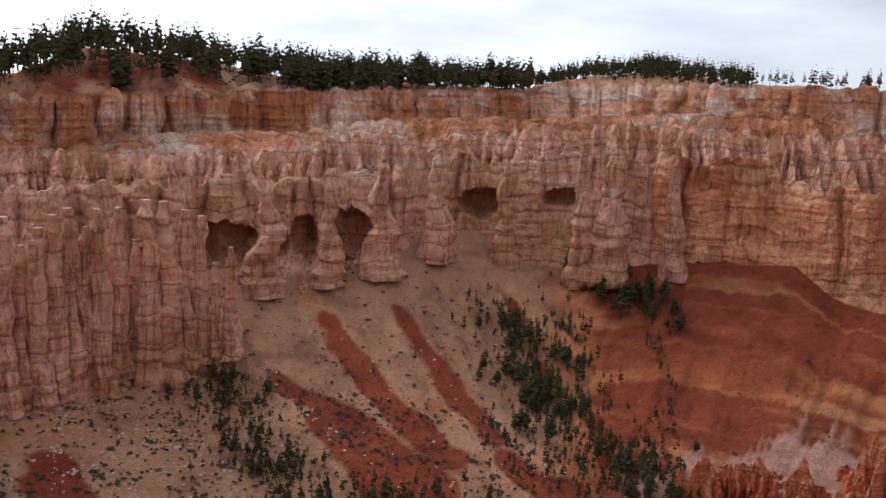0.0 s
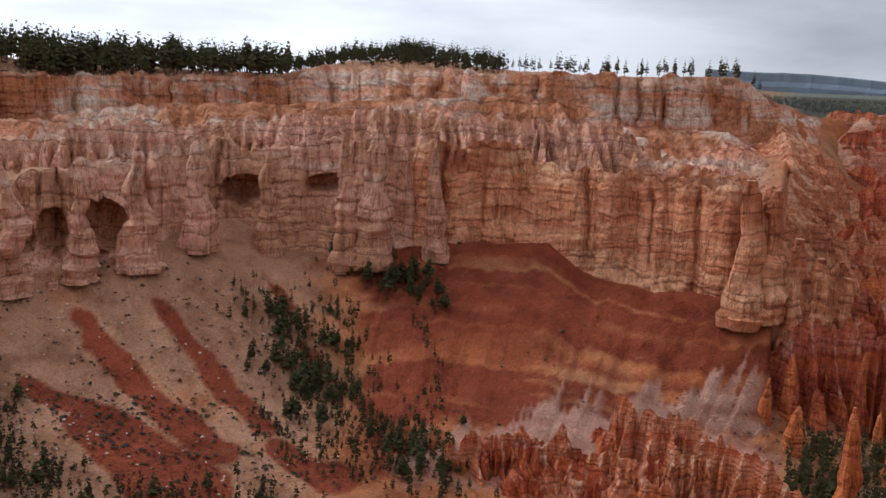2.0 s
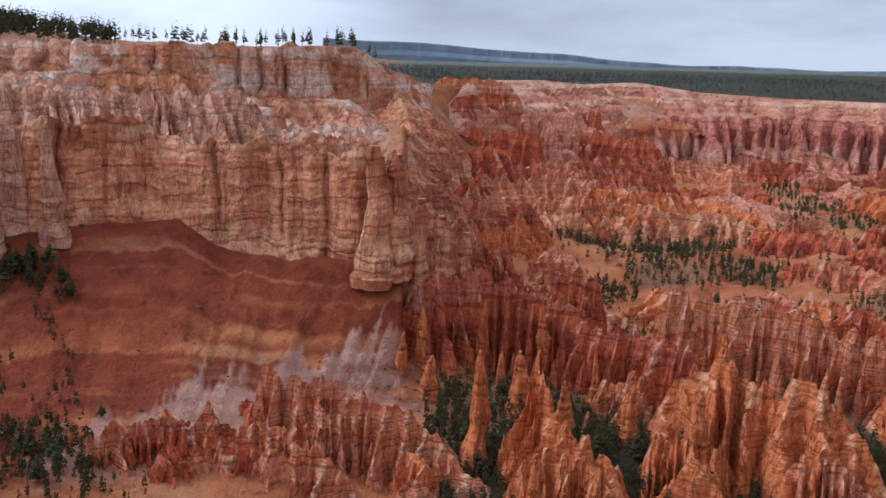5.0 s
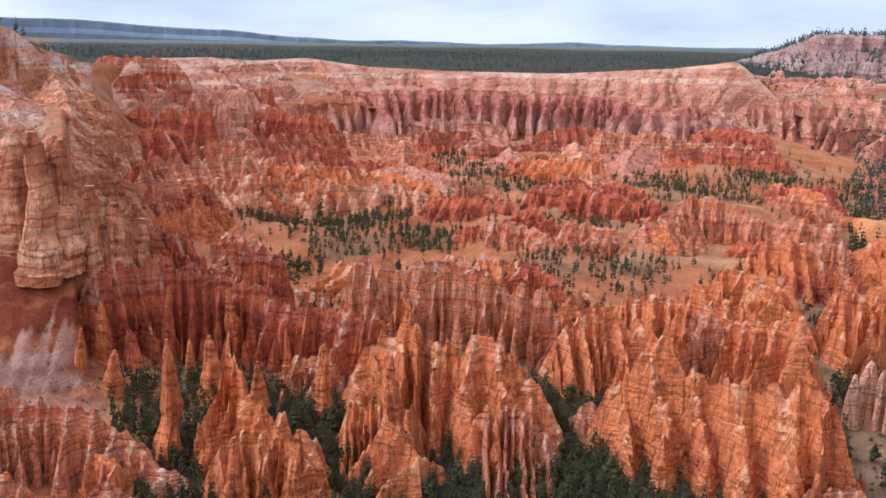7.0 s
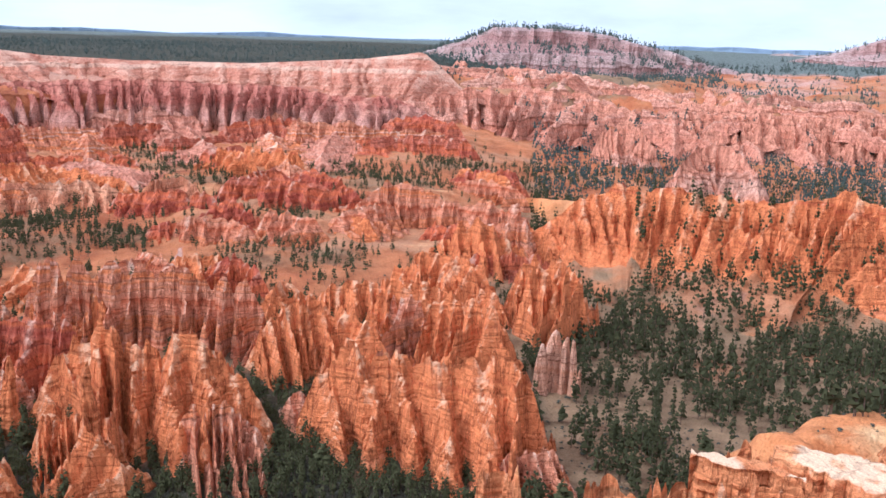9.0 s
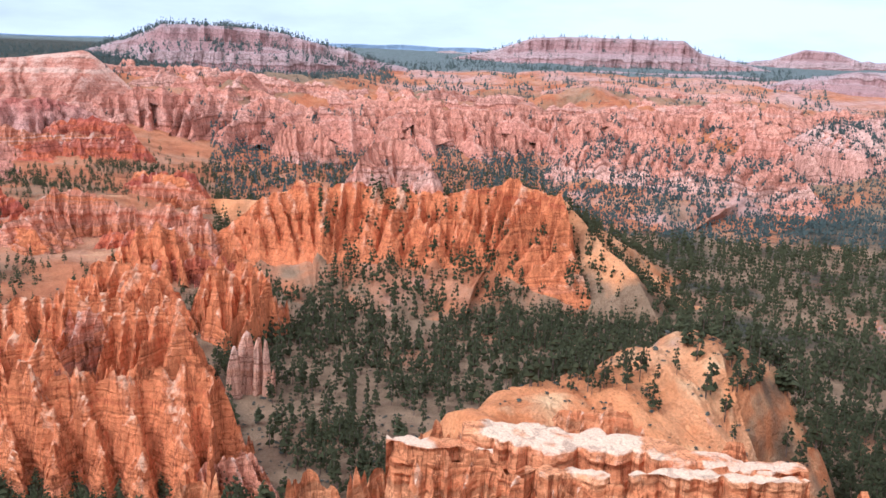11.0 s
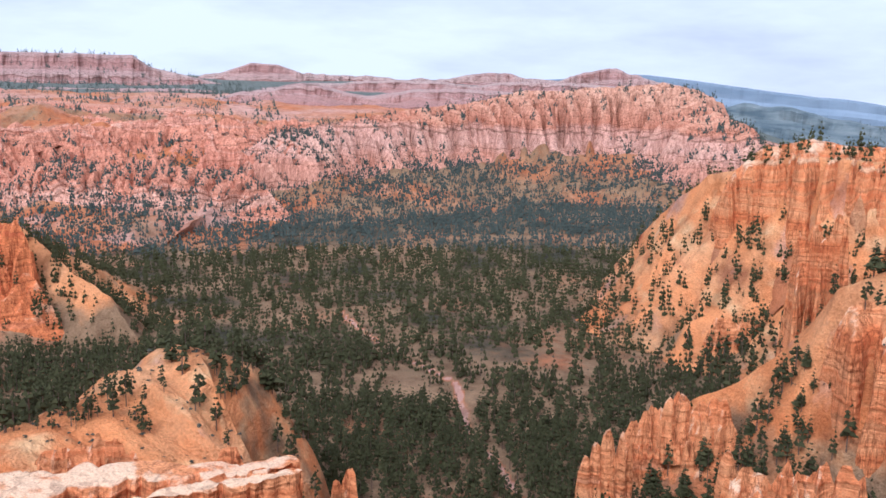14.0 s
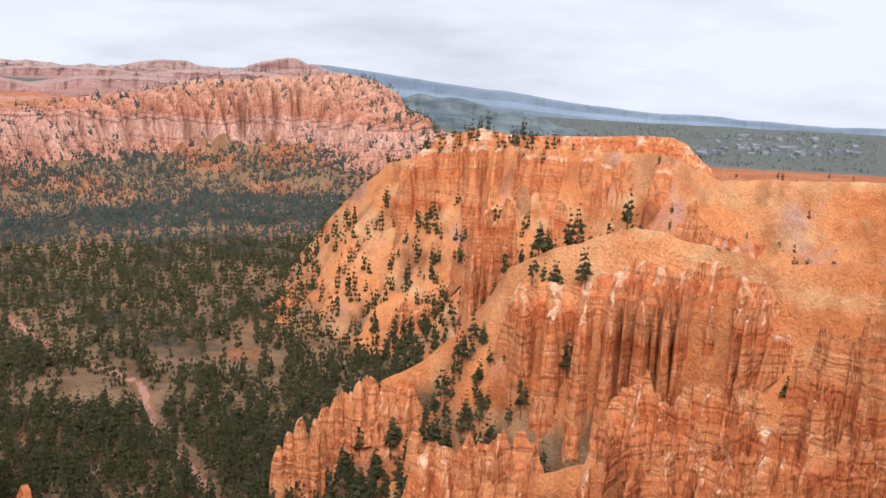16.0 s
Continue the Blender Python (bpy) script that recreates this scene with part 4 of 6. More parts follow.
        ob = new("talus_slope", sheet("talus_slope", part - np.array(root.location), part.shape[0], part.shape[1], ground_soil, smooth=True, values=vals))
        ob.parent = root
    return root


ribbed([(49.02, 458, 66.2), (50.7, 462, 71.3), (52.71, 460, 73.7), (54.73, 452, 68.6), (57.79, 446, 65.8), (60.51, 440, 60.8), (63.23, 434, 56.5)], 62, 30, 17, hoodoo_rock, "orange rock ridge with pale-crested ribs among dark pines", rib=10.5, skew=0.25, bed=0.7)
ribbed([(64.03, 440, 60.3), (66.16, 440, 64.1), (68.48, 436, 60.7), (71.06, 434, 60.1), (73.57, 431, 61.1), (76.3, 428, 64.2), (78.67, 425, 65.7), (80.15, 420, 60.1)], 46, 30, 20, hoodoo_rock, "orange rock ridge of stout ribs at the forest's edge", rib=12, skew=0.3, bed=0.8, steep=0.3)
ribbed([(42.6, 432, 92.6), (43.02, 418, 75.6), (44.14, 404, 57.2), (45.93, 394, 46.6), (47.93, 386, 39.3), (49, 377, 25.8)], 24, 24, 17, hoodoo_rock, "orange pyramid ridge with a sharp summit and side ribs", rib=6)
ribbed([(52.11, 414, 64.3), (52.39, 400, 48), (53.96, 388, 31.5), (54.57, 379, 19.3)], 25, 25, 17, hoodoo_rock, "orange pyramid of pillars with a pale summit", rib=6)
ribbed([(40.71, 386, 32.8), (43.58, 390, 44.9), (46.58, 386, 42.2), (48.76, 377, 24.1)], 16, 18, 16, hoodoo_rock, "low orange ridge of crowded pillars", rib=5)
ribbed([(25.41, 425, 70.9), (27.42, 418, 65.3), (30, 413, 64.3), (32.62, 408, 59.2), (34.62, 404, 53.5), (36.65, 400, 44.6), (38.73, 392, 32.4), (40.75, 386, 27)], 18, 20, 19, pink_crest, "long pinkish-orange fin of level-topped pillars", rib=5, notch=0.22)
ribbed([(15.21, 390, 55.2), (17.51, 394, 55.9), (19.9, 398, 58), (22.32, 401, 57.4), (24.88, 403, 57.8)], 20, 22, 22, pink_crest, "pale pink ridge of slender pillars", rib=5, notch=0.4)
ribbed([(19.69, 382, 41.1), (22.79, 386, 43.2), (25.65, 390, 42.9), (29.25, 387, 48.3), (30.86, 381, 38.4), (32.69, 376, 29.7)], 18, 18, 19, pink_crest, "pale pink fins above a red hollow", rib=5, notch=0.4)
ribbed([(33.89, 380, 27.5), (35.96, 381, 31.3), (38.04, 375, 20.9), (39.45, 371, 15.3)], 14, 14, 17, pink_crest, "low pale fin of broken pillars", rib=4)
ribbed([(28.22, 520, 75.8), (28.96, 505, 64.3), (29.39, 490, 52.1)], 13, 13, 38, red_rock, "dark red rock tower with stepped sides", rib=5)
ribbed([(49.06, 560, 81.6), (52.03, 556, 80.7), (54.69, 550, 76.6), (57.36, 545, 76.9), (60.7, 538, 71.6), (63.03, 530, 71.3)], 26, 24, 40, pink_crest, "red wall of pale-topped pillars in the basin", rib=6)
ribbed([(34.3, 522, 81.7), (37.33, 528, 86.5), (39.31, 538, 87.6), (41.98, 536, 80.4), (44, 530, 74.3), (46.04, 520, 66.3), (48.73, 508, 64.3), (51.38, 498, 65.9), (53.21, 488, 64.7)], 30, 24, [62, 54, 48, 44, 40, 37, 34, 31, 29], red_rock, "long dark red fluted wall below a cliff's end", rib=6.5, notch=0.22)
ribbed([(61.16, 512, 43.9), (63.12, 522, 51.9), (64.76, 536, 64.9), (66.7, 526, 58.5), (68.36, 515, 53.3), (70.5, 503, 48.8)], 32, 26, 26, hoodoo_rock, "orange ridge of fanned ribs and knobbed crests", rib=7)
ribbed([(67.76, 548, 63.7), (70.15, 545, 63.9), (72.39, 535, 60.4), (74.53, 530, 62.1), (76.43, 518, 60.3), (77.07, 503, 47.2)], 34, 28, 26, hoodoo_rock, "orange ridge with bedded ribs above a wooded hollow", rib=7.5)
ribbed([(70.65, 650, 63.5), (72.81, 640, 62.4), (74.5, 628, 58.1), (75.59, 615, 54.1)], 44, 30, 34, hoodoo_rock, "orange ridge with rounded ribs in the basin", rib=7)
ribbed([(76.5, 640, 52.4), (77.8, 640, 61.4), (80.1, 636, 62.8), (81.86, 618, 56.1)], 44, 34, 26, hoodoo_rock, "orange ribbed headland above the pines", rib=8)
ribbed([(42.95, 592, 85.7), (44.53, 586, 81.7), (46.84, 576, 76.5)], 16, 16, 46, red_rock, "dark red fin with a pale ragged crest", rib=5)
ribbed([(59.4, 905, 67.4), (61.18, 905, 71.7), (64.09, 895, 69.5), (66.34, 888, 66.8), (68.62, 880, 65.2)], 34, 30, 44, red_rock, "row of flat-topped dark red fins", rib=9, notch=0.25, steep=0.6)
ribbed([(67.05, 840, 52), (68.57, 850, 66.9), (69.91, 855, 79.1), (71.46, 850, 76.3), (72.88, 845, 65.6), (74.97, 840, 64.8), (78.42, 830, 66.7)], 32, 26, 44, pink_crest, "orange crest of low pinnacles with a red tower", rib=8, notch=0.35)
ribbed([(37.95, 800, 78), (40.54, 815, 76.9), (43.65, 835, 75.3), (46.83, 855, 71.2), (49.42, 870, 74.3), (52.68, 885, 71.7), (55.63, 880, 64.8)], 40, 34, 48, buff_rock, "banded orange wall above dark groves", rib=12, notch=0.2, steep=0.6)
ribbed([(55.63, 860, 73.8), (57.92, 870, 77), (59.41, 860, 65)], 20, 20, 45, buff_rock, "pale flat-topped rock ledge in the basin", rib=8, notch=0.1)
ribbed([(57.3, 760, 64.6), (60.27, 755, 63.4), (62.27, 740, 54.8)], 18, 18, 40, pink_crest, "low pale fins on an orange slope", rib=6)
ribbed([(34.59, 960, 104), (38.61, 1000, 100.7), (42.5, 1020, 95.8), (46.4, 1010, 91)], 90, 40, 58, red_rock, "dark red ribs below a far pink slope", rib=13)
ribbed([(36.02, 740, 87), (39.28, 760, 88.7), (41.89, 790, 89.4), (43.54, 790, 80.8)], 42, 30, 52, red_rock, "red banded wall of pillars behind a cliff's end", rib=9, notch=0.2, steep=0.6)
ribbed([(39.27, 880, 94.3), (42.51, 910, 97.8), (45.77, 900, 94)], 40, 30, 58, pink_crest, "pale pink pinnacles on a red slope", rib=9, notch=0.4)
ribbed([(44.38, 1290, 88.8), (44.03, 1160, 74.2), (43.37, 1040, 65.3)], 55, 55, 58, pink_crest, "pink and red ribbed spur below a fluted cliff", rib=13, pillar=9, notch=0.4)
ribbed([(48.16, 1300, 78.4), (48.95, 1130, 65.7)], 55, 55, 58, pink_rock, "pink and red ribbed spur below a fluted cliff", rib=13, pillar=9, notch=0.4)
ribbed([(52.34, 1300, 84.1), (53.65, 1180, 72.4), (54.97, 980, 62.9)], 55, 55, 58, pink_crest, "pink and red ribbed spur below a fluted cliff", rib=13, pillar=9, notch=0.4)
ribbed([(58.17, 1300, 83), (59.5, 1150, 72.3), (60.5, 1030, 67.3)], 55, 55, 58, pink_rock, "pink and red ribbed spur below a fluted cliff", rib=13, pillar=9, notch=0.4)
ribbed([(62.68, 1300, 83), (63.37, 1130, 73.3), (64.06, 990, 68.6)], 55, 55, 58, pink_crest, "pink and red ribbed spur below a fluted cliff", rib=13, pillar=9, notch=0.4)
ribbed([(67.36, 1340, 97.4), (66.2, 1170, 79.2), (65.63, 1040, 70)], 55, 55, 58, pink_rock, "pink and red ribbed spur below a fluted cliff", rib=13, pillar=9, notch=0.4)
ribbed([(65.54, 1330, 83.4), (66.82, 1160, 68.1)], 55, 55, 58, pink_crest, "pink and red ribbed spur below a fluted cliff", rib=13, pillar=9, notch=0.4)
ribbed([(50.72, 1000, 69.8), (53.32, 1040, 73.8), (55.96, 930, 63.7)], 55, 55, 58, pink_rock, "pink and red ribbed spur below a fluted cliff", rib=13, pillar=9, notch=0.4)
ribbed([(41, 1390, 85.9), (43.18, 1420, 111.9), (46.3, 1440, 123.5), (49.46, 1450, 125.1), (53.3, 1455, 129.8), (57.48, 1455, 128.9), (61, 1455, 124.8), (64.17, 1450, 122.7), (67.01, 1440, 110.8), (69.77, 1440, 111.2), (72.42, 1440, 124)], 150, 60, [80, 66, 62, 60, 60, 60, 62, 64, 66, 72, 80], back_rock, "long red cliff fluted by dark clefts over a white band", rib=13, pillar=16, notch=0.06, steep=0.72, cut=2.0, depth=0.85, name="fluted_cliff", group="far cliffs")
ribbed([(66.81, 1440, 94.4), (70.01, 1470, 108.7), (73.21, 1500, 127.3), (76.42, 1500, 125.5), (79.64, 1480, 112.8), (82.81, 1450, 105.4)], 110, 60, 66, pink_rock, "pink ribbed slope with pale ledges beyond the basin", rib=17, pillar=13, group="far cliffs")
ribbed([(76.1, 830, 59.9), (78.78, 830, 64.3), (80.61, 830, 69.4), (82, 832, 73.5), (82.95, 835, 84.2), (84.1, 835, 78.5), (86.25, 832, 81.8), (88.81, 826, 78.2), (91.41, 820, 78.6), (93.37, 815, 81.7), (95.32, 812, 91.3), (96.64, 800, 84.2), (98.66, 770, 68.8), (100.18, 745, 60.8)], 135, 46, 4, hoodoo_rock, "orange badland ridge with knobbed ribs above the forest", rib=10, pillar=8, notch=0.07, depth=0.85, talus=0.5, tone={"litter": lambda x, y, z: 0.42 + 0.8 * fbm(x / 25, y / 25, 2, 3), "pale": lambda x, y, z: 0.1 + 0.8 * fbm(x / 20, y / 20, 6, 3)})
ribbed([(88.82, 810, 71.3), (90.12, 785, 59.5), (92.08, 790, 64.9), (94.07, 770, 56.2)], 40, 40, 24, hoodoo_rock, "orange pillared step on a badland flank", rib=8, talus=0.25)
ribbed([(96.31, 800, 87.7), (97.63, 785, 86.7), (98.7, 770, 80.5)], 14, 12, 54, hoodoo_rock, "orange stack of bedded rock at a hill's end", rib=6)
ribbed([(96.23, 1420, 61.1), (98.77, 1420, 71.3), (101.67, 1400, 67.8), (105.23, 1385, 67.8), (108.49, 1370, 61.1), (110.78, 1350, 53.2), (113.08, 1300, 38.3)], 260, 60, -6, ridge_rock, "orange pillared cliff above a pale wooded talus", rib=15, pillar=15, notch=0.08, steep=0.7, cut=2.6, talus=0.62, name="pillared_cliff", group="far cliffs", tone={"pale": lambda x, y, z: 0.42 + 0.6 * fbm(x / 50, y / 50, 2, 3), "litter": lambda x, y, z: 0.30 + 0.8 * fbm(x / 60, y / 60, 7, 3)})
ribbed([(80.49, 1480, 87.9), (83.77, 1540, 96.3), (87.75, 1580, 92.8), (92.23, 1600, 97.3), (96.87, 1610, 91), (101.33, 1620, 95.1), (105.19, 1640, 102.5), (109.7, 1660, 106.4), (113.21, 1680, 107.3)], 190, 60, 14, ridge_rock, "long pink and orange ribbed bench with pale ledges", rib=18, pillar=22, notch=0.08, steep=0.5, depth=0.8, talus=0.3, group="far cliffs", tone={"litter": lambda x, y, z: 0.35 + 0.8 * fbm(x / 60, y / 60, 7, 3)})
ribbed([(85.86, 1180, 49.5), (87.09, 1260, 72.8), (88.13, 1280, 79.6), (89.45, 1260, 69.7), (90.91, 1150, 47.3)], 70, 60, 0, ridge_rock, "bare orange dome hill with ribbed sides", rib=16, notch=0.1, talus=0.4)
ribbed([(80.97, 1330, 80.1), (83.17, 1350, 88.1), (85.37, 1320, 71.4)], 80, 60, 20, ridge_rock, "orange badland knoll with ribbed sides", rib=14, talus=0.3)
ribbed([(101.32, 1900, 105.5), (103.25, 1880, 97.3), (106.46, 1880, 108.1), (109.06, 1850, 91)], 70, 60, 70, pink_rock, "pale pink fins on a far bench", rib=22, pillar=16, group="far cliffs")
ribbed([(106.55, 1470, 82.8), (109.76, 1510, 93.1), (112.98, 1560, 103.9), (115.23, 1600, 113.9), (119.36, 1650, 133), (122.49, 1690, 142.7), (125.53, 1720, 164.1), (128.53, 1740, 168.4), (131.42, 1750, 176.5), (133.67, 1760, 182.2), (132.18, 1770, 177.7), (134.72, 1740, 174.3), (136.34, 1640, 143.1), (138.63, 1500, 121.8), (140.29, 1380, 106.3)], 300, 120, [0, 0, 0, 2, 4, 6, 8, 10, 12, 14, 16, 14, 10, 4, 0], long_rock, "long pink and white ridge cliff above wooded talus", rib=17, pillar=24, notch=0.03, talus=0.55, steep=0.75, depth=0.75, cut=3.0, name="ridge_cliff", group="far cliffs", tone={"pale": lambda x, y, z: 0.22 + 0.6 * fbm(x / 60, y / 60, 2, 3), "litter": lambda x, y, z: 0.72 + 0.7 * fbm(x / 70, y / 70, 7, 3)})
ribbed([(81.26, 258, 78.9), (81.93, 262, 80.9), (83.44, 270, 82.3), (85.77, 268, 79.8), (87.48, 286, 82.3), (88.83, 290, 82.9), (91.28, 302, 86.1), (92.93, 297, 82.4), (93.76, 312, 85.2)], 13, 13, 40, bright_rock, "broken orange crest of knobbed pillars", rib=4, pillar=3.5, notch=0.4)
ribbed([(74.79, 268, 80.3), (76.99, 272, 82), (78.51, 262, 78.3)], 12, 12, 40, bright_rock, "orange pillar cluster with a pointed head", rib=4, pillar=3.5, notch=0.4)
ribbed([(88.84, 272, 82.4), (91.58, 275, 83.5), (94.35, 272, 82.2), (97.86, 263, 80.6), (100.63, 262, 82.9), (102.72, 262, 81.6), (104.37, 272, 83.4)], 12, 8, 52, bright_rock, "orange wall of bedded pillars under a pale rim", rib=4.5, pillar=4, notch=0.15, steep=0.7)
ribbed([(104.37, 276, 81.7), (107.41, 278, 81.6), (110.68, 281, 83.4), (113.11, 282, 83.7)], 10, 8, 52, bright_rock, "orange wall of square bedded pillars", rib=4.5, pillar=5, notch=0.12, steep=0.75)
ribbed([(113.75, 280, 74.9), (114.64, 284, 77.1), (115.86, 288, 81.4), (117.06, 284, 78.8)], 10, 10, 48, bright_rock, "orange knob of rounded pillars", rib=4)
ribbed([(97.88, 326, 80.2), (99.42, 324, 79.7), (101.8, 324, 82.1), (103.53, 320, 79.9), (104.09, 312, 77.2)], 8, 6, 84, bright_rock, "pale-topped knobs of layered rock", rib=3.5, pillar=3.5, notch=0.3)
ribbed([(107.15, 306, 77.3), (108.61, 308, 79.3), (110.26, 306, 80), (110.89, 302, 78.8)], 7, 6, 78, bright_rock, "pale-topped orange ledge of rock", rib=3.5, pillar=4, notch=0.2)
ribbed([(105.1, 398, 85.1), (105.95, 400, 88.6), (106.47, 400, 89.3), (107.2, 400, 88.1)], 5, 5, 90, bright_rock, "small rock knobs on a bare summit", rib=3, pillar=3)
ribbed([(136.46, 792, 118.2), (137.45, 790, 138.6), (139.32, 785, 145.8), (141.56, 780, 154.8), (143.19, 775, 150.8), (146.4, 765, 151.7), (149.56, 755, 154.8), (152.35, 740, 157.1), (153.94, 725, 148.8), (155.51, 712, 143.1)], 70, 40, [88, 109, 116, 125, 121, 122, 125, 127, 119, 113], bright_rock, "orange cliff band under a mesa ridge's rim", rib=9, pillar=18, notch=0.02, steep=0.65, depth=0.7, talus=0.3, tone={"buff": lambda x, y, z: 0.3 + 0.6 * fbm(x / 30, y / 30, 2, 3)}, name="mesa_cliff")
ribbed([(140.56, 655, 99.5), (142.08, 655, 113.9), (143.37, 652, 117.2), (144.56, 645, 107.6)], 26, 12, [74, 88, 91, 82], bright_rock, "row of orange pillars on a gullied slope", rib=5, notch=0.3, name="pillar_band")
ribbed([(145.16, 648, 118), (146.05, 655, 133.3), (147.56, 645, 122.4), (148.2, 636, 113.1)], 26, 14, [92, 107, 96, 87], bright_rock, "small orange headland of pillars on a slope", rib=6, notch=0.3, name="pillar_band")
ribbed([(142.9, 424, 108.9), (143.74, 425, 116.5), (145.09, 422, 113.2), (146.91, 420, 112), (148.83, 418, 116.6), (150.67, 419, 125.4), (151.92, 418, 127.7), (153.11, 412, 121), (154.46, 413, 126.4), (155.48, 413, 131), (156.67, 409, 122.1), (158.52, 407, 119.7), (160.24, 404, 114.5)], 30, 16, [84, 84, 86, 88, 88, 86, 86, 86, 88, 88, 90, 94, 98], bright_rock, "orange face of bulging pillars below a spur's crest", rib=8, pillar=8, notch=0.16, steep=0.72, name="hoodoo_face")
ribbed([(136.56, 332, 50.2), (137.33, 334, 62.2), (138.99, 334, 71), (142.38, 332, 76.3), (144.92, 330, 79.2), (147.17, 322, 76.6), (147.97, 320, 81.8)], 26, 20, 40, bright_rock, "orange spur of knobbed pillars with pale heads", rib=5, pillar=4, notch=0.3)
ribbed([(147.83, 318, 79.5), (149.33, 318, 95), (151.65, 318, 105.9), (153.5, 310, 102.9), (155.34, 308, 108.8), (157.51, 304, 110.8), (160.02, 298, 108.7), (161.02, 292, 105.5)], 30, 24, 60, bright_rock, "orange spur of crowded pillars with pale heads", rib=5, pillar=4, notch=0.22)
ribbed([(158.62, 330, 110.2), (160.25, 332, 120.4), (161.97, 328, 123.6), (163.52, 326, 132.5), (166.19, 326, 137.2)], 30, 24, 80, bright_rock, "orange spur of bedded pillars", rib=6, pillar=5, notch=0.2)
ribbed([(150.33, 282, 82.1), (152.54, 286, 88.6), (154.99, 290, 96.2), (157.28, 284, 94.9), (159.63, 282, 102.6), (161.91, 278, 110), (164.79, 280, 120.6), (166.71, 280, 123.8)], 26, 24, 62, bright_rock, "broken ridge of orange pillars with pale heads", rib=5, pillar=3.5, notch=0.35)
ribbed([(140.5, 300, 65.9), (142.5, 306, 72.1), (145.25, 304, 72.4), (146.34, 298, 69.4)], 16, 16, 48, bright_rock, "low fin of orange pillars", rib=4, pillar=3.5, notch=0.3)
ribbed([(153.7, 262, 87.6), (157.46, 264, 92.8), (161.08, 262, 98.3), (165.17, 262, 109.8), (167.63, 262, 113.7)], 16, 16, 66, bright_rock, "crowded fins of broken orange pillars", rib=4, pillar=3.5, notch=0.35)
ribbed([(131.01, 452, 24.8), (132.34, 452, 33.1), (134.15, 456, 47.2), (135.31, 458, 52.8), (137.16, 450, 56.5), (139.51, 446, 62.5)], 22, 22, 20, bright_rock, "low orange ridge between pine stands", rib=6, talus=0.45, notch=0.3)
ribbed([(138.5, 360, 57.4), (139.29, 364, 67.5), (140.18, 358, 63.2)], 9, 9, 40, bright_rock, "lone orange rock stack among pines", rib=4)
ribbed([(70.04, 640, 60.5), (71.86, 650, 65.4), (74.34, 640, 60.7), (76.45, 620, 60.2)], 34, 24, 36, hoodoo_rock, "orange ribs with pale heads in the basin", rib=7, notch=0.35)
ribbed([(77.35, 600, 62.4), (78.74, 610, 65.1), (81.02, 600, 63.5)], 34, 24, 30, hoodoo_rock, "orange ribbed knoll in the basin", rib=7)
ribbed([(62.97, 900, 62.3), (65.54, 905, 61.8), (67.49, 890, 54.1), (68.8, 860, 46.8)], 40, 30, 44, pink_crest, "orange crest of pale low pinnacles", rib=9)
ribbed([(34.95, 860, 91.5), (37.56, 860, 84.7), (40.87, 850, 82)], 40, 30, 56, red_rock, "dark red ribs on a slope behind a cliff's end", rib=8, notch=0.35)
ribbed([(33.91, 640, 86.8), (36.23, 650, 81.9), (39.23, 655, 78.8), (41.37, 645, 73.1)], 34, 24, 50, red_rock, "dark red wall of pillars below a cliff's end", rib=7, notch=0.25)
ribbed([(-24.1, 640, 152.7), (-20.31, 640, 154.7), (-16.32, 640, 153.9), (-12.75, 640, 153.3), (-8.73, 640, 158.5), (-5.26, 640, 164.7), (-0.77, 645, 167.9), (4.07, 650, 169.3), (8.86, 650, 175.4), (12, 650, 181), (15.11, 650, 178), (18.15, 655, 176.4), (21.67, 660, 175.2), (25.8, 670, 176.4), (26.71, 690, 153.3), (31.51, 720, 151.6), (33.75, 720, 144.8)], 46, 40, [129, 131, 130, 129, 134, 141, 144, 145, 151, 157, 154, 152, 151, 152, 129, 128, 121], tan_rock, "tan tier of small pinnacles above the lower cliff", rib=6, pillar=5, notch=0.3, steep=0.5, step=1.7, name="pinnacle_tier", group="cliff tiers")
ribbed([(-24.05, 745, 160), (-19.15, 750, 165), (-13.34, 750, 159), (-7.16, 760, 161.7), (-0.79, 780, 173.3), (5.64, 790, 175.7), (11.98, 800, 181), (18.07, 820, 185.4), (23.84, 830, 184.5), (21.5, 850, 163.3), (26.65, 870, 162), (30.48, 890, 161.3), (33.94, 900, 160.9)], 80, 30, [134, 139, 133, 136, 147, 150, 155, 159, 158, 137, 136, 135, 135], rim_rock, "cream and red ledges of a bench below the rim", rib=14, pillar=12, notch=0.12, steep=0.2, step=2.2, bed=1.2, depth=0.5, name="ledge_tier", group="cliff tiers")
ribbed([(36.36, 1200, 169.8), (39.22, 1330, 170.6), (42.4, 1420, 170.8), (45.59, 1500, 162.7), (44.47, 1560, 162.5), (47.59, 1600, 167.6), (51.06, 1630, 153.9), (55.85, 1650, 147.8), (62.23, 1660, 146.8), (68.42, 1650, 158.5), (71.68, 1640, 171.9), (74.36, 1600, 151.6)], 190, 60, [108, 109, 109, 101, 100, 106, 92, 86, 85, 96, 110, 90], slope_rock, "pink bedded slope under the far canyon rim", rib=26, pillar=40, notch=0.01, steep=0.05, bed=2.6, depth=0.22, name="rim_slope", group="far cliffs")
ribbed([(33.85, 1180, 172.6), (34.62, 1000, 152.6), (35.08, 860, 140.4), (34.75, 760, 128.2), (34.26, 660, 120.2), (34.73, 590, 112.6)], 60, 60, [131, 111, 98, 86, 78, 71], buff_rock, "buff ribbed slope running down behind a sheer cliff", rib=10, pillar=9, notch=0.12, steep=0.2, bed=1.0, depth=0.5, name="cliff_shoulder", group="cliff tiers")


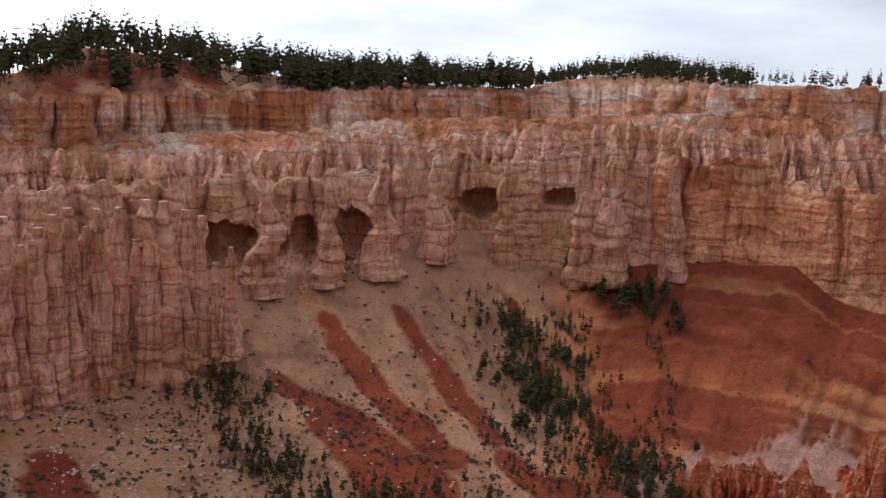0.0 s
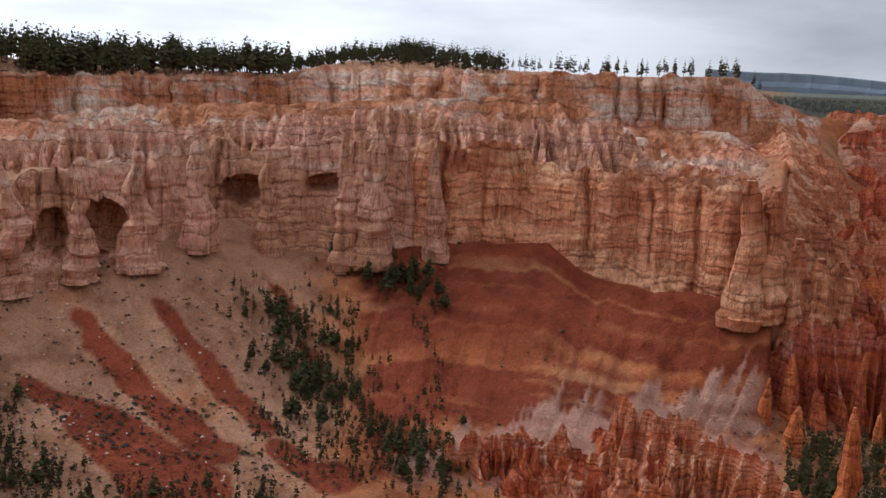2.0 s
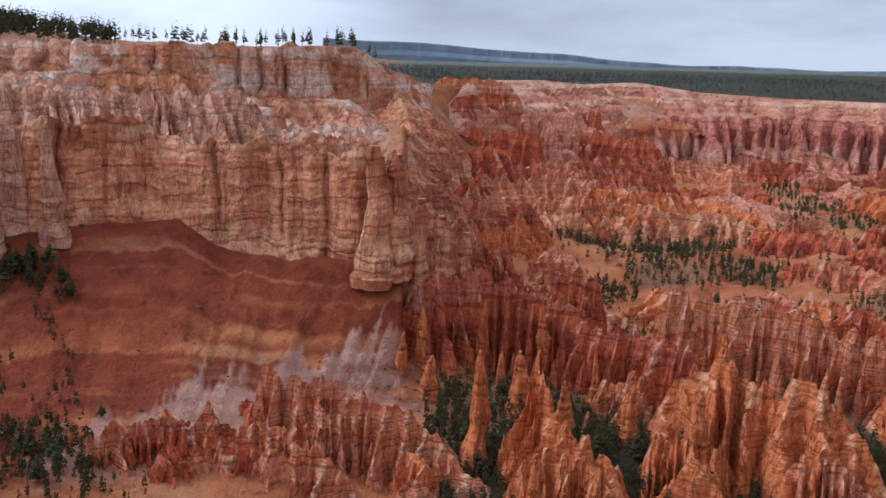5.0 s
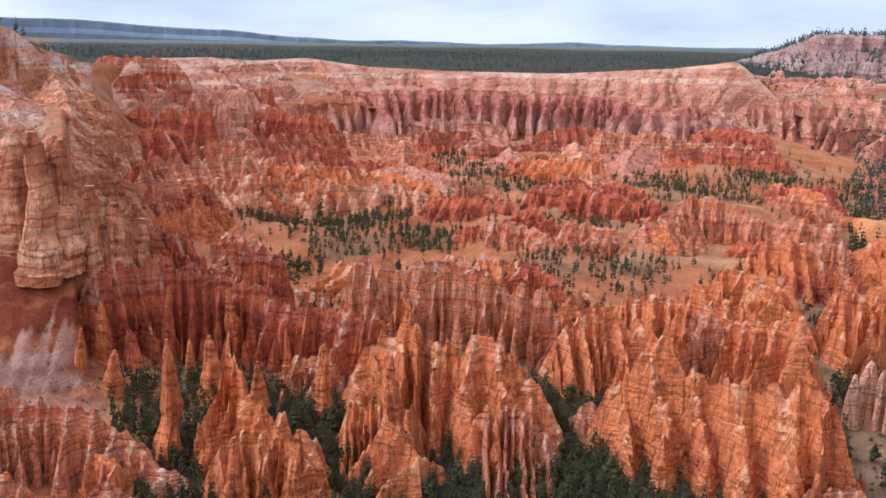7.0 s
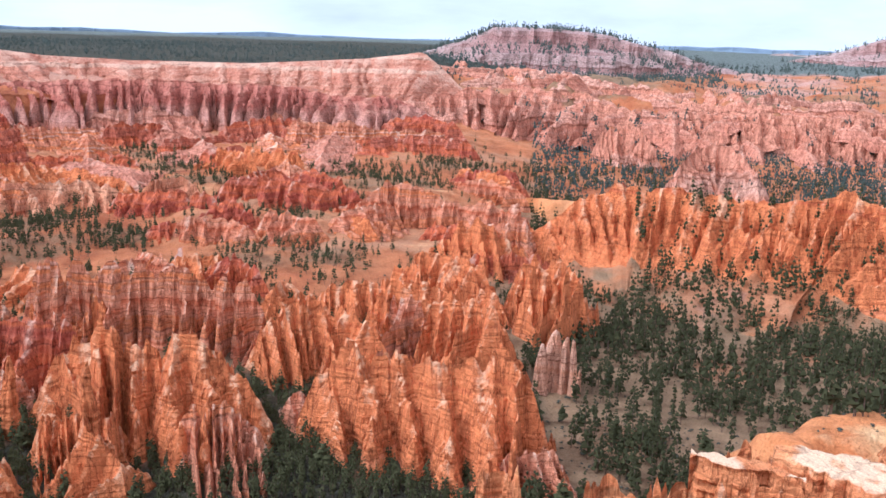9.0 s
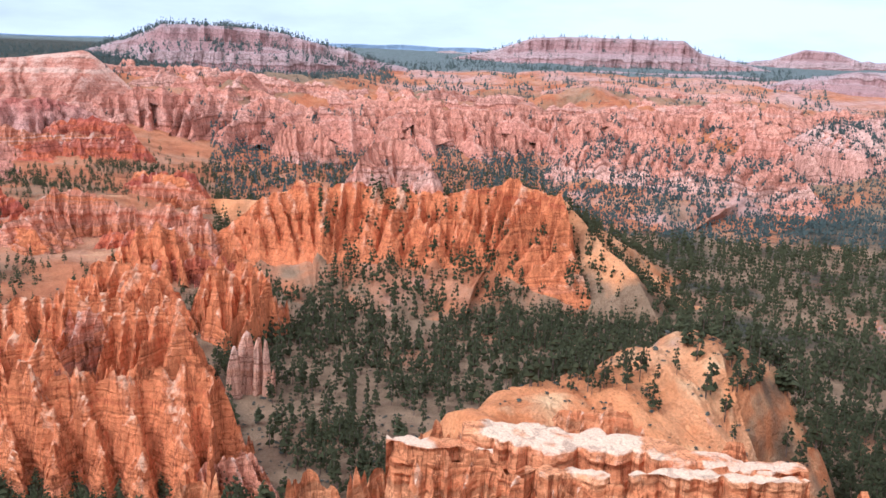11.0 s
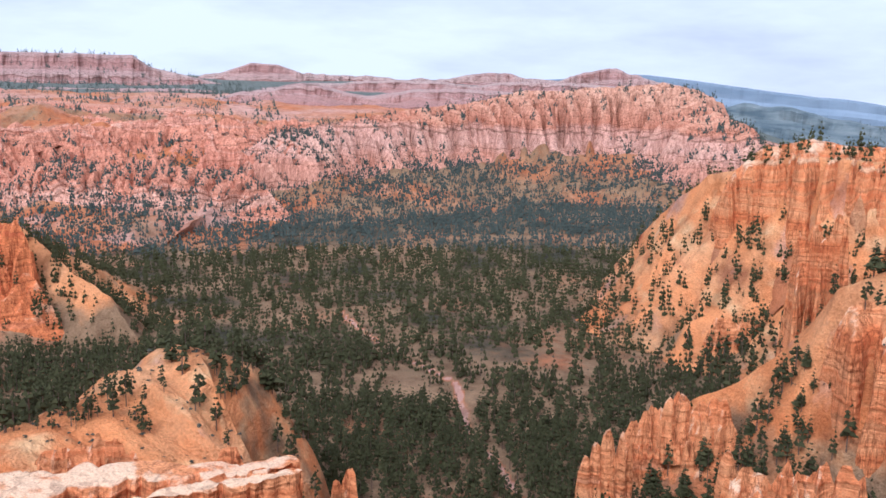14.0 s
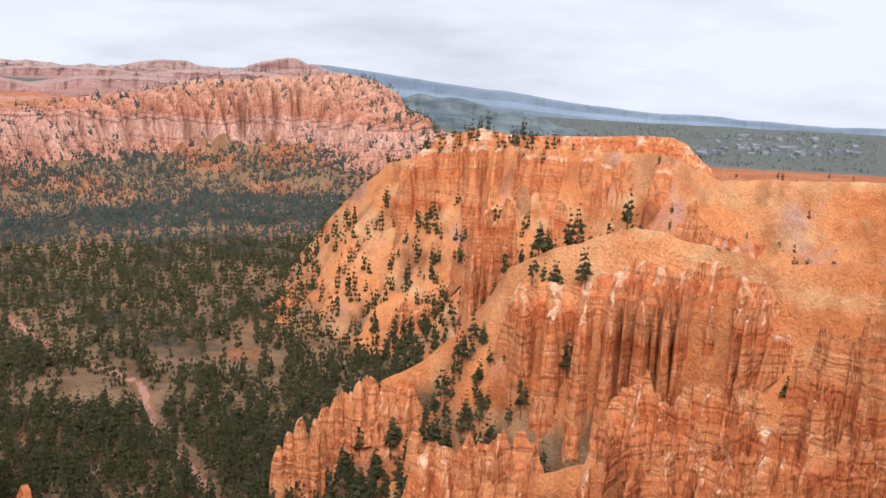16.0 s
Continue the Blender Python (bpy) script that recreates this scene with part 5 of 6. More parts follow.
def small_ridges(zone, count, tall, length, stones, label, seed, rib=7.0):
    """Short ribbed ridges strewn over a zone of bearings and distances, clear of the groves."""
    rng = random.Random(seed)
    b0, b1, r0, r1 = zone
    made = 0
    while made < count:
        b, r = rng.uniform(b0, b1), math.sqrt(rng.uniform(r0 * r0, r1 * r1))
        if any(math.hypot((b - cb) * 0.0175 * r, r - c) < 1.1 * cw for cb, c, cw in GROVES):
            continue
        made += 1
        x, y, _ = xyz(b, r, 0)
        turn, ln, h = -radians(b) + rng.gauss(0, 0.7), rng.uniform(*length), rng.uniform(*tall)
        f = np.linspace(-0.5, 0.5, 5)
        px, py = x + math.cos(turn) * ln * f, y + math.sin(turn) * ln * f
        pb, pr = np.degrees(np.arctan2(px, py)), np.hypot(px, py)
        g = surface(list(zip(pb, pr)))[:, 2]
        ribbed([(pb[i], pr[i], g.mean() + h * k * rng.uniform(0.85, 1.1)) for i, k in enumerate((0.55, 0.9, 1.0, 0.85, 0.5))], h * rng.uniform(1.2, 1.9), h * 1.1, float(g.min()) - 2, rng.choice(stones), label, rib=rib * r / 800, pillar=0.7 * rib * r / 800, notch=rng.uniform(0.2, 0.4), group="small rock ridges")


small_ridges((37, 79, 590, 820), 34, (13, 24), (50, 110), [hoodoo_rock, hoodoo_rock, pink_crest, red_rock], "small orange ribbed ridge with a broken crest", 3)
small_ridges((36, 79, 820, 1080), 34, (14, 26), (70, 150), [hoodoo_rock, red_rock, pink_crest], "small red and orange ribbed ridge in the basin", 4)
small_ridges((38, 78, 1080, 1330), 26, (16, 30), (90, 180), [pink_rock, red_rock, pink_crest], "pink ribbed ridge below the far cliffs", 5)
small_ridges((36, 80, 400, 560), 12, (16, 28), (30, 60), [hoodoo_rock, pink_crest], "orange ribbed knoll between larger ridges", 6)
small_ridges((24, 33.5, 600, 700), 9, (7, 13), (30, 70), [tan_rock, buff_rock, rim_rock], "low buff ledge of rock on a bench", 10, 6)
small_ridges((138, 158, 610, 735), 16, (7, 14), (24, 60), [bright_rock], "small orange outcrop of pillars on a gullied slope", 8, 5.5)
small_ridges((98, 114, 1450, 1600), 10, (14, 26), (90, 200), [ridge_rock, pink_rock], "pink ribbed ridge of far badlands", 9, 9)
small_ridges((18, 36, 385, 430), 14, (6, 12), (20, 44), [pink_crest, red_rock, hoodoo_rock], "small red ribbed knoll under a cliff", 7)


# ---- fins ----
fin_count = 0


def fin(rows, material=None, name="rock_fin", label="orange fluted rock fin with a broken pale crest", wide=7.6, thin=2.0, flute=3.7, notch=0.36, group="rock fins", flat=0.0, joined=None):
    """A free-standing wall of joined pillars along a crest."""
    global fin_count
    fin_count += 1
    sd = fin_count * 7.7
    far = rows[0][1]
    levels, step = (22, 1.15) if far < 520 else (13, 2.3) if far < 800 else (9, 4.0) if far < 1300 else (7, 7.5)
    levels = min(levels, max(6, int(max(t - z for _, _, t, z in rows) / 1.7)))
    floor = surface([row[:2] for row in rows])[:, 2]
    rows = [(b, r, t, min(z, g - 3)) for (b, r, t, z), g in zip(rows, floor)]
    s, q = along(rows, step)
    n = len(s)
    tx, ty = np.gradient(q[:, 0]), np.gradient(q[:, 1])
    ln = np.hypot(tx, ty) + 1e-6
    nx, ny = -ty / ln, tx / ln
    wob = 2.6 * vn(s / 17, sd) + 1.0 * vn(s / 6, sd + 1)
    px, py = q[:, 0] + nx * wob, q[:, 1] + ny * wob
    height = q[:, 2] - q[:, 3]
    # the fin stands as a row of pillars: their joints, heights and bulk
    rng = random.Random(fin_count)
    joints = [0.0]
    while joints[-1] < s[-1]:
        joints.append(joints[-1] + flute * rng.uniform(1.2, 2.7))
    joints = np.array(joints)
    own = np.clip(np.searchsorted(joints, s, side="right") - 1, 0, len(joints) - 2)
    mid, half = (joints[own] + joints[own + 1]) / 2, (joints[own + 1] - joints[own]) / 2
    c = np.clip(np.abs(s - mid) / half, 0, 1)
    lot = np.array([(rng.uniform(0, 1) ** 1.5, rng.uniform(0.75, 1.2), rng.uniform(0, 9), rng.uniform(0, 1)) for _ in joints])[own]
    split = np.array([rng.random() ** 0.8 for _ in range(len(joints) + 1)])
    deep = np.where(s < mid, split[own], split[own + 1])
    e = np.clip(np.minimum(s - s[0], s[-1] - s) / (wide * 0.8), 0, 1) ** 0.5
    top = q[:, 2] - height * (1 - flat) * (0.55 * notch * lot[:, 0] + notch * c ** 3 * (0.25 + 1.2 * deep)) + height * (1 - flat) * 0.05 * np.round(2.2 * vn(s / 2.3, sd)) + 1.1 * vn(s / 1.5, sd) * (1 - 0.5 * flat)
    top = q[:, 3] + (top - q[:, 3]) * (0.55 + 0.45 * e)
    gt = c
    base = q[:, 3] - 6
    net, cap = [], []
    for side in (1, -1):
        k = np.linspace(0, 1, levels)[::side][:, None]
        z = base + (top - base) * k
        cut = 1 - (0.35 + 0.42 * deep) * (1 - 0.5 * flat) * c ** 3 * np.clip(0.3 + 0.9 * k, 0, 1)
        g2 = grooves(s / flute * 0.9 + 0.1 * vn(z / 5, s / 20), z / 50, sd + 3 + side)
        w = thin + (wide - thin) * (1 - k) ** 0.72
        w = w * lot[:, 1] * (1 + 0.35 * (1 - k) ** 4) * cut * (1 - 0.36 * g2 + 0.2 * vn(s / 11, z / 30, sd + side)) * (0.25 + 0.75 * e)
        w = w * (1 + 0.08 * vn(z / 2.6 + lot[:, 2], lot[:, 2]) + 0.07 * vn(z / 1.1, lot[:, 2]))
        w = w - 1.0 * grooves(s / 2.9, z / 40, sd + side)
        w = w + (0.3 * vn(z / 2.4 + 0.3 * vn(s / 12, sd), 0, sd) + 0.25 * vn(z / 1.0, s / 30, sd) + 1.9 * fbm(s / 3.4, z / 14, sd + 5 * side, 4)) * np.clip(w / 3, 0.3, 1)
        w = np.maximum(w, 0.35) * np.clip((1 - k) * (12 if flat < 1 else 40), 0.62 if flat < 1 else 0.9, 1)
        net.append(np.stack([px + side * nx * w, py + side * ny * w, z], -1))
        cap.append(np.broadcast_to(k, w.shape))
    v, cap = np.concatenate(net), np.concatenate(cap)
    # run the ends together
    v[:, 0, :2] = v[:, 0, :2] * 0.15 + np.array([px[0], py[0]]) * 0.85
    v[:, -1, :2] = v[:, -1, :2] * 0.15 + np.array([px[-1], py[-1]]) * 0.85
    if joined is not None:
        joined.append((v, cap))
        return None
    return in_blocks(name, "pillar", v, cap, gt, s, max(2.2 * flute, s[-1] / 9), material or hoodoo_rock, label, "rock formation", group)


def table(rows, deep, name, label, material):
    """A flat-topped slab of rock with fluted sides; deep is half its depth."""
    global fin_count
    fin_count += 1
    sd = fin_count * 3.3
    s, q = along(rows, 1.2)
    tx, ty = np.gradient(q[:, 0]), np.gradient(q[:, 1])
    ln = np.hypot(tx, ty) + 1e-6
    nx, ny = -ty / ln, tx / ln
    e = np.clip(np.minimum(s - s[0], s[-1] - s) / deep, 0, 1) ** 0.5
    net, cap = [], []
    for side in (1, -1):
        k = np.linspace(0, 1, 22)[::side][:, None]
        z = q[:, 3] + (q[:, 2] - q[:, 3]) * k + 0.5 * vn(s / 6, sd) * k
        w = deep * (0.3 + 0.7 * e) * (1 + 0.45 * (1 - k) + 0.35 * vn(s / 23, sd + side)) - 5.0 * grooves(s / 7, z / 60, sd + side) - 2.6 * grooves(s / 3.1, z / 25, sd - side)
        w = w + 1.3 * vn(z / 2.4, sd) + 0.7 * vn(z / 0.9, sd) + 1.4 * fbm(s / 4, z / 4, sd + side, 3)
        body = np.stack([q[:, 0] + side * nx * w, q[:, 1] + side * ny * w, z], -1)
        roof = [body[-1 if side > 0 else 0] * f + q[:, None, :3][:, 0] * (1 - f) for f in ((0.8, 0.5, 0.2) if side > 0 else (0.2, 0.5, 0.8))]
        roof = np.array(roof)
        roof[..., 2] = q[:, 2] + 0.7 * fbm(roof[..., 0] / 7, roof[..., 1] / 7, 1, 3) + 0.3
        net += [body, roof] if side > 0 else [roof, body]
        side_cap, roof_cap = np.broadcast_to(k * 0.9, w.shape), 1.15 + 1.3 * fbm(roof[..., 0] / 8, roof[..., 1] / 8, 4, 4)
        cap += [side_cap, roof_cap] if side > 0 else [roof_cap, side_cap]
    v = np.concatenate(net)
    return in_blocks(name, "slab", v, np.concatenate(cap), grooves(s / 7, 0, sd + 1), s, 26, material, label, "rock formation")


fin([(82.59, 855, 80.6, 41.8), (83.55, 859, 78.4, 42.0), (84.49, 863, 71.4, 42.2)], flat=0.4, material=red_rock)
fin([(78.47, 513, 42.1, 26.4), (79.79, 523, 46.0, 26.9), (81.47, 518, 39.2, 26.7)], material=pale_fin)
fin([(147.23, 520, 125.9, 114.1), (148.83, 515, 126.0, 115.8), (150.69, 500, 132.8, 122.2)], material=bright_rock, flat=0.45, notch=0.5)
fin([(129.8, 420, 36.4, 25.9), (131.46, 425, 44.6, 31.5), (133.11, 430, 53.3, 40.1)], material=bright_rock, flat=0.45, notch=0.5)
fin([(134.42, 450, 57.5, 46.5), (136.42, 455, 56.2, 47.8)], material=bright_rock, flat=0.45, notch=0.5)
fin([(137.86, 400, 54.2, 44.2), (139.22, 398, 56.4, 45.3)], material=bright_rock, flat=0.45, notch=0.5)
table([(92.8, 296, 82.9, 38.4), (97.38, 290, 81.8, 39.8), (101.53, 290, 81.9, 39.0), (105.74, 288, 82.3, 40.2), (109.59, 284, 81.9, 43.2), (113.07, 284, 83.7, 44.6)], 11, 'rock_table', 'flat pale-topped table of orange rock', bright_rock)
table([(88.14, 276, 84.3, 60.8), (91.03, 276, 83.6, 59.1), (94.68, 276, 82.0, 57.5)], 6, 'rock_ledge', 'pale-topped ledge of orange rock', bright_rock)
table([(96.7, 266, 81.5, 62.0), (99.44, 266, 81.7, 61.4), (101.86, 266, 82.2, 61.1)], 5, 'rock_ledge', 'pale-topped ledge of orange rock', bright_rock)
table([(102.92, 262, 84.3, 59.7), (106.41, 264, 85.3, 58.9), (109.9, 266, 86.8, 58.6), (113.19, 268, 87.6, 58.7)], 5, 'rock_ledge', 'pale-topped ledge of orange rock', bright_rock)


def spire(b, r, top, base, wide, material=None, taper=0.84, label="tapering orange rock spire with a pale head"):
    """A single tapering pillar with rings of harder beds and a knobbed head."""
    x, y, g = surface([(b, r)])[0]
    base = min(base, g - 2)
    sides, levels = 20, 26
    sd = b * 3.1 + r
    k = np.append(np.linspace(0, 1, levels - 1), 1.0)[:, None]
    a = np.linspace(0, 2 * math.pi, sides, endpoint=False)
    z = base + (top - base) * k + 0 * a
    rad = wide * (1 - taper + taper * (1 - k) ** 0.8) * (1 + 0.3 * (1 - k) ** 4) * np.clip((1 - k) * 12, 0.7, 1)
    rad = rad * (1 - 0.35 * grooves(np.cos(a) * 1.3 + sd, np.sin(a) * 1.3, z / 40) + 0.28 * vn(np.cos(a) * 1.2, np.sin(a) * 1.2, z / 9 + sd) + 0.13 * vn(z / 2.3, sd) + 0.10 * vn(z / 0.9, sd))
    rad = rad * np.where(np.arange(levels)[:, None] == levels - 1, 0.1, 1) + 0.15 * vn(np.cos(a) * 4, np.sin(a) * 4, z / 1.5)
    lean = wide * 0.35 * vn(z / 14, sd)
    v = np.stack([rad * np.cos(a) + lean, rad * np.sin(a) + 0 * lean, z - base], -1)
    root, neck = new("rock_spire"), int(levels * 0.72)
    root.location = (x, y, base)
    for piece, i, j in (("shaft", 0, neck), ("head", neck, levels - 1)):
        ob = new(piece, sheet(piece, v[i:j + 1], j + 1 - i, sides, material or hoodoo_rock, closed=True, values={"cap": (k + 0 * a)[i:j + 1]}))
        ob.parent = root
    return thing(root, label, "rock formation", "rock spires")


for row in [
    (-8.08, 489, 155.6, 99.1, 9.5),
    (-4.56, 502, 153.5, 108.2, 8.1),
    (-1.47, 512, 161.8, 103.9, 9.9),
    (5.72, 546, 158.2, 99.9, 7.9),
    (11.52, 540, 170.6, 103.7, 13.1),
    (15.29, 550, 169.8, 127.5, 7.1),
    (9.96, 535, 168.6, 97.5, 7.8),
    (1.74, 532, 165.0, 119.4, 10.3),
    (-6.0, 497, 107.2, 93.2, 4.0),
]:
    spire(*row, material=tan_rock, label="pale tan rock pillar standing against a cliff")
for row in [
    (34.7, 490, 61.3, 25.4, 5.3),
    (35.94, 505, 70.6, 26.1, 6.2),
    (36.55, 475, 54.0, 24.7, 6.6),
    (37.39, 505, 53.9, 26.1, 3.9),
    (39.57, 523, 71.2, 26.9, 5.7),
    (39.32, 418, 74.3, 22.2, 6.5),
    (43.04, 525, 68.3, 27.0, 7.3),
    (41.82, 470, 59.3, 24.5, 7.3),
    (44.58, 451, 51.7, 23.7, 5.6),
    (46.2, 488, 55.2, 25.3, 3.8),
    (48.47, 449, 59.5, 23.6, 5.6),
    (52.45, 409, 66.9, 21.7, 7.0),
    (32.36, 515, 51.5, 26.5, 5.6),
    (31.38, 541, 47.3, 27.7, 3.3),
    (29.75, 552, 49.6, 28.2, 4.3),
    (30.39, 525, 42.8, 27.0, 4.1),
    (37.72, 522, 58.6, 26.8, 4.0),
    (40.78, 491, 52.6, 25.4, 3.8),
    (43.02, 373, 46.6, 20.1, 5.8),
    (46.83, 372, 48.6, 20.1, 5.8),
    (49.73, 553, 54.6, 28.2, 4.3),
    (54.75, 617, 41.9, 31.1, 2.3),
    (57.31, 593, 53.9, 30.0, 4.6),
]:
    spire(*row)
for row in [
    (33.07, 520, 153.5, 90.0, 9.7),
    (34.36, 524, 148.9, 86.0, 8.9),
    (35.67, 530, 124.5, 81.7, 7.4),
    (36.99, 540, 114.0, 76.4, 7.5),
    (38.31, 548, 103.4, 71.5, 6.8),
]:
    spire(*row, material=buff_rock, taper=0.55, label="buff rock tower at the end of a sheer cliff")
for sb_, sr, st, sw in ((-24.6, 406, 150, 6), (-23.3, 405, 148, 5.5), (-22.2, 402, 146, 6), (-21.2, 408, 134, 4.5), (-20.4, 406, 141, 5), (-19.5, 412, 145, 5.2), (-18.7, 416, 147, 5), (-17.9, 420, 139, 4.2), (-17.1, 419, 146, 5.5), (-16.1, 424, 146, 4.6),
                        (-15.2, 428, 132, 4), (-14.5, 425, 149, 6), (-13.5, 427, 148, 6.5), (-12.6, 431, 144, 4.6), (-11.7, 434, 141, 4), (-10.9, 432, 121, 3.2), (-10.1, 436, 127, 3.6)):
    spire(sb_, sr, st, 80, sw, tan_rock, taper=0.42, label="tall pale tan rock pillar with stacked ledges")
def fill(zone, count, tall, length, stones, aim=None, wide=8.0, seed=1, keep_clear=(), as_one=""):
    """Smaller fins scattered over a zone (bearings and distances), running down towards aim."""
    rng = random.Random(seed)
    b0, b1, r0, r1 = zone
    made, kept = 0, {} if as_one else None
    while made < count:
        b, r = rng.uniform(b0, b1), math.sqrt(rng.uniform(r0 * r0, r1 * r1))
        if any(math.hypot((b - cb) * 0.0175 * r, r - c) < cw for cb, c, cw in keep_clear):
            made += 0.2
            continue
        x, y, _ = xyz(b, r, 0)
        ax, ay, _ = xyz(aim[0], aim[1], 0) if aim else (x + rng.uniform(-1, 1), y + rng.uniform(-1, 1), 0)
        turn = math.atan2(ay - y, ax - x) + rng.gauss(0, 0.55)
        ln, h = rng.uniform(*length), rng.uniform(*tall)
        f = np.array((-0.5, -0.2, 0.15, 0.5))
        px, py = x + math.cos(turn) * ln * f, y + math.sin(turn) * ln * f
        pb, pr = np.degrees(np.arctan2(px, py)), np.hypot(px, py)
        g = surface(list(zip(pb, pr)))[:, 2]
        rows = [(pb[i], pr[i], g[i] + h * part * rng.uniform(0.85, 1.1), g[i] - 2) for i, part in enumerate((0.8, 1.0, 0.85, 0.55))]
        stone = rng.choice(stones)
        fin(rows, material=stone, wide=wide * rng.uniform(0.7, 1.2), flute=rng.uniform(3.2, 4.6) * (1 if r < 600 else 1.5 if r < 1100 else 2.2), joined=kept.setdefault(stone.name, []) if as_one else None)
        made += 1
    for stone, nets in (kept or {}).items():
        V, F, C, o = [], [], [], 0
        for v, cap in nets:
            ids = np.arange(cap.size).reshape(cap.shape) + o
            F.append(np.stack([ids[:-1, :-1], ids[:-1, 1:], ids[1:, 1:], ids[1:, :-1]], -1).reshape(-1, 4))
            V.append(v.reshape(-1, 3)), C.append(cap.ravel())
            o += cap.size
        ob = new("rock_fins", raw_mesh("rock_fins", np.concatenate(V), np.concatenate(F), bpy.data.materials[stone], values={"cap": np.concatenate(C)}))
        tagged(ob, as_one, "rock formations", kind="stuff")



fill((73, 114, 1480, 2000), 110, (12, 26), (70, 190), [ridge_rock, pink_rock], None, 20, seed=16, as_one="pink and orange rock fins of far badlands")

# ---- distant land ----
def far_form(name, rows, depth, base, material, label, category, rough=6.0, wave=120.0, step=8.0, kind=""):
    """A far mesa or range: a rough-topped body with stepped sides."""
    s, q = along([(b, r, z, base) for b, r, z in rows], step)
    c = np.hypot(q[:, 0], q[:, 1])
    ux, uy = q[:, 0] / c, q[:, 1] / c
    top = q[:, 2] + rough * fbm(s / wave, 0, c[0] / 100, 4)
    net, cap = [], []
    for off, f in ((-1.0, 0), (-0.85, 0.12), (-0.6, 0.36), (-0.5, 0.40), (-0.44, 0.62), (-0.3, 0.70), (-0.16, 0.76), (-0.12, 0.95), (-0.06, 1.0), (0.3, 1.0), (1.0, 0)):
        o = depth * (off + 0.10 * fbm(s / 40, f * 3, 1, 4) - 0.08 * grooves(s / 35, f, 2))
        net.append(np.stack([q[:, 0] + ux * o, q[:, 1] + uy * o, base + (top - base) * f], -1))
        cap.append(np.full(len(s), f))
    v = np.array(net)
    if not kind:
        add_hill(v)
    cap = np.array(cap)
    if kind:
        return tagged(new(name, sheet(name, v, v.shape[0], v.shape[1], material, values={"cap": cap})), label, category, kind=kind)
    root = new(name)
    for piece, i, j in (("lower_slope", 0, 3), ("cliff_band", 3, 5), ("upper_slope", 5, 7), ("caprock", 7, 11)):
        ob = new(piece, sheet(piece, v[i:j + 1], len(v[i:j + 1]), v.shape[1], material, values={"cap": cap[i:j + 1]}))
        ob.parent = root
    return tagged(root, label, category)


pale_mesa = rock("pale_mesa_rock", [(0.38, 0.185, 0.155), (0.50, 0.285, 0.235), (0.42, 0.225, 0.19), (0.54, 0.37, 0.31), (0.56, 0.42, 0.36)], thick=40, cap=(0.44, 0.36, 0.31), streak=0.45, lift=1.0)
far_form("flat_topped_mesa", [(91, 3950, 130), (93.9, 3900, 174), (96, 3880, 223), (98, 3860, 230), (104.2, 3880, 227), (105.1, 3880, 184), (108.9, 3800, 128), (111, 3800, 90)], 420, 40, pale_mesa, "flat-topped pale pink mesa far beyond the canyon", "mesa", rough=3)
far_form("mesa_skirt", [(90, 3300, 60), (93, 3300, 105), (97, 3250, 118), (103, 3250, 122), (107, 3300, 118), (109, 3300, 112), (112, 3300, 60)], 300, 20, pale_mesa, "pale fluted apron of cliffs below a far mesa", "cliff", rough=6)
far_form("pink_hills", [(82, 2300, 60), (84, 2300, 92), (90, 2350, 102), (97, 2300, 94), (104, 2350, 100), (111, 2300, 90), (114, 2300, 50)], 260, 40, pink_rock, "low pink badland hills before a mesa", "hill", rough=26, wave=150)
far_form("pink_hills", [(107, 2900, 90), (110, 2900, 122), (113, 2900, 140), (119, 2800, 128), (126, 2700, 140), (131, 2700, 128), (136, 2700, 60)], 320, 30, pale_mesa, "pink badland hills behind the long ridge", "hill", rough=26, wave=170)
far_form("pink_hills", [(111, 3600, 120), (117, 3600, 165), (122, 3600, 150), (128, 3500, 168), (133, 3400, 150), (136, 3400, 80)], 400, 30, pale_mesa, "far pink badland hills under the skyline", "hill", rough=30, wave=200)
far_form("wooded_butte", [(71, 2700, 150), (73.5, 2650, 178), (75.5, 2600, 222), (78, 2600, 226), (82, 2620, 205), (85, 2700, 170), (89, 2800, 120)], 380, 60, pale_mesa, "pale cliffed butte topped with dark trees", "mesa", rough=10)
far_form("distant_butte", [(106, 4600, 120), (108.5, 4500, 150), (110.5, 4450, 208), (112, 4450, 205), (114, 4500, 150), (117, 4600, 140)], 300, 60, pale_mesa, "small hazy butte near the skyline", "mesa")
far_form("distant_hills", [(88, 4700, 120), (92, 4700, 150), (112, 4700, 150), (116, 4600, 175), (120, 4600, 150), (124, 4500, 175), (128, 4400, 168), (131, 4300, 195), (134, 4300, 150), (137, 4300, 60)], 500, 20, pale_mesa, "hazy pink hills along the skyline", "hill", rough=30)
far_form("blue_range", [(30, 4860, 270), (35, 4860, 262), (40, 4860, 236), (46, 4860, 205), (52, 4860, 185), (70, 4860, 176), (90, 4860, 170), (98, 4860, 165)], 60, 100, haze_blue, "hazy blue mountain range on the horizon", "backdrop", rough=14, wave=400, kind="structure")
far_form("blue_slope", [(126, 4860, 150), (132, 4860, 190), (137, 4860, 150), (142, 4860, 95), (148, 4860, 50), (156, 4860, 10), (170, 4860, 10)], 60, -100, haze_blue, "hazy blue mountain slope on the horizon", "backdrop", rough=20, wave=500, kind="structure")
far_form("blue_mesa", [(135, 3700, 60), (138, 3650, 95), (141, 3600, 75), (145, 3600, 20), (149, 3600, -30), (152, 3600, -70)], 300, -80, haze_wood, "hazy wooded mesa above a far valley", "mesa", rough=20)


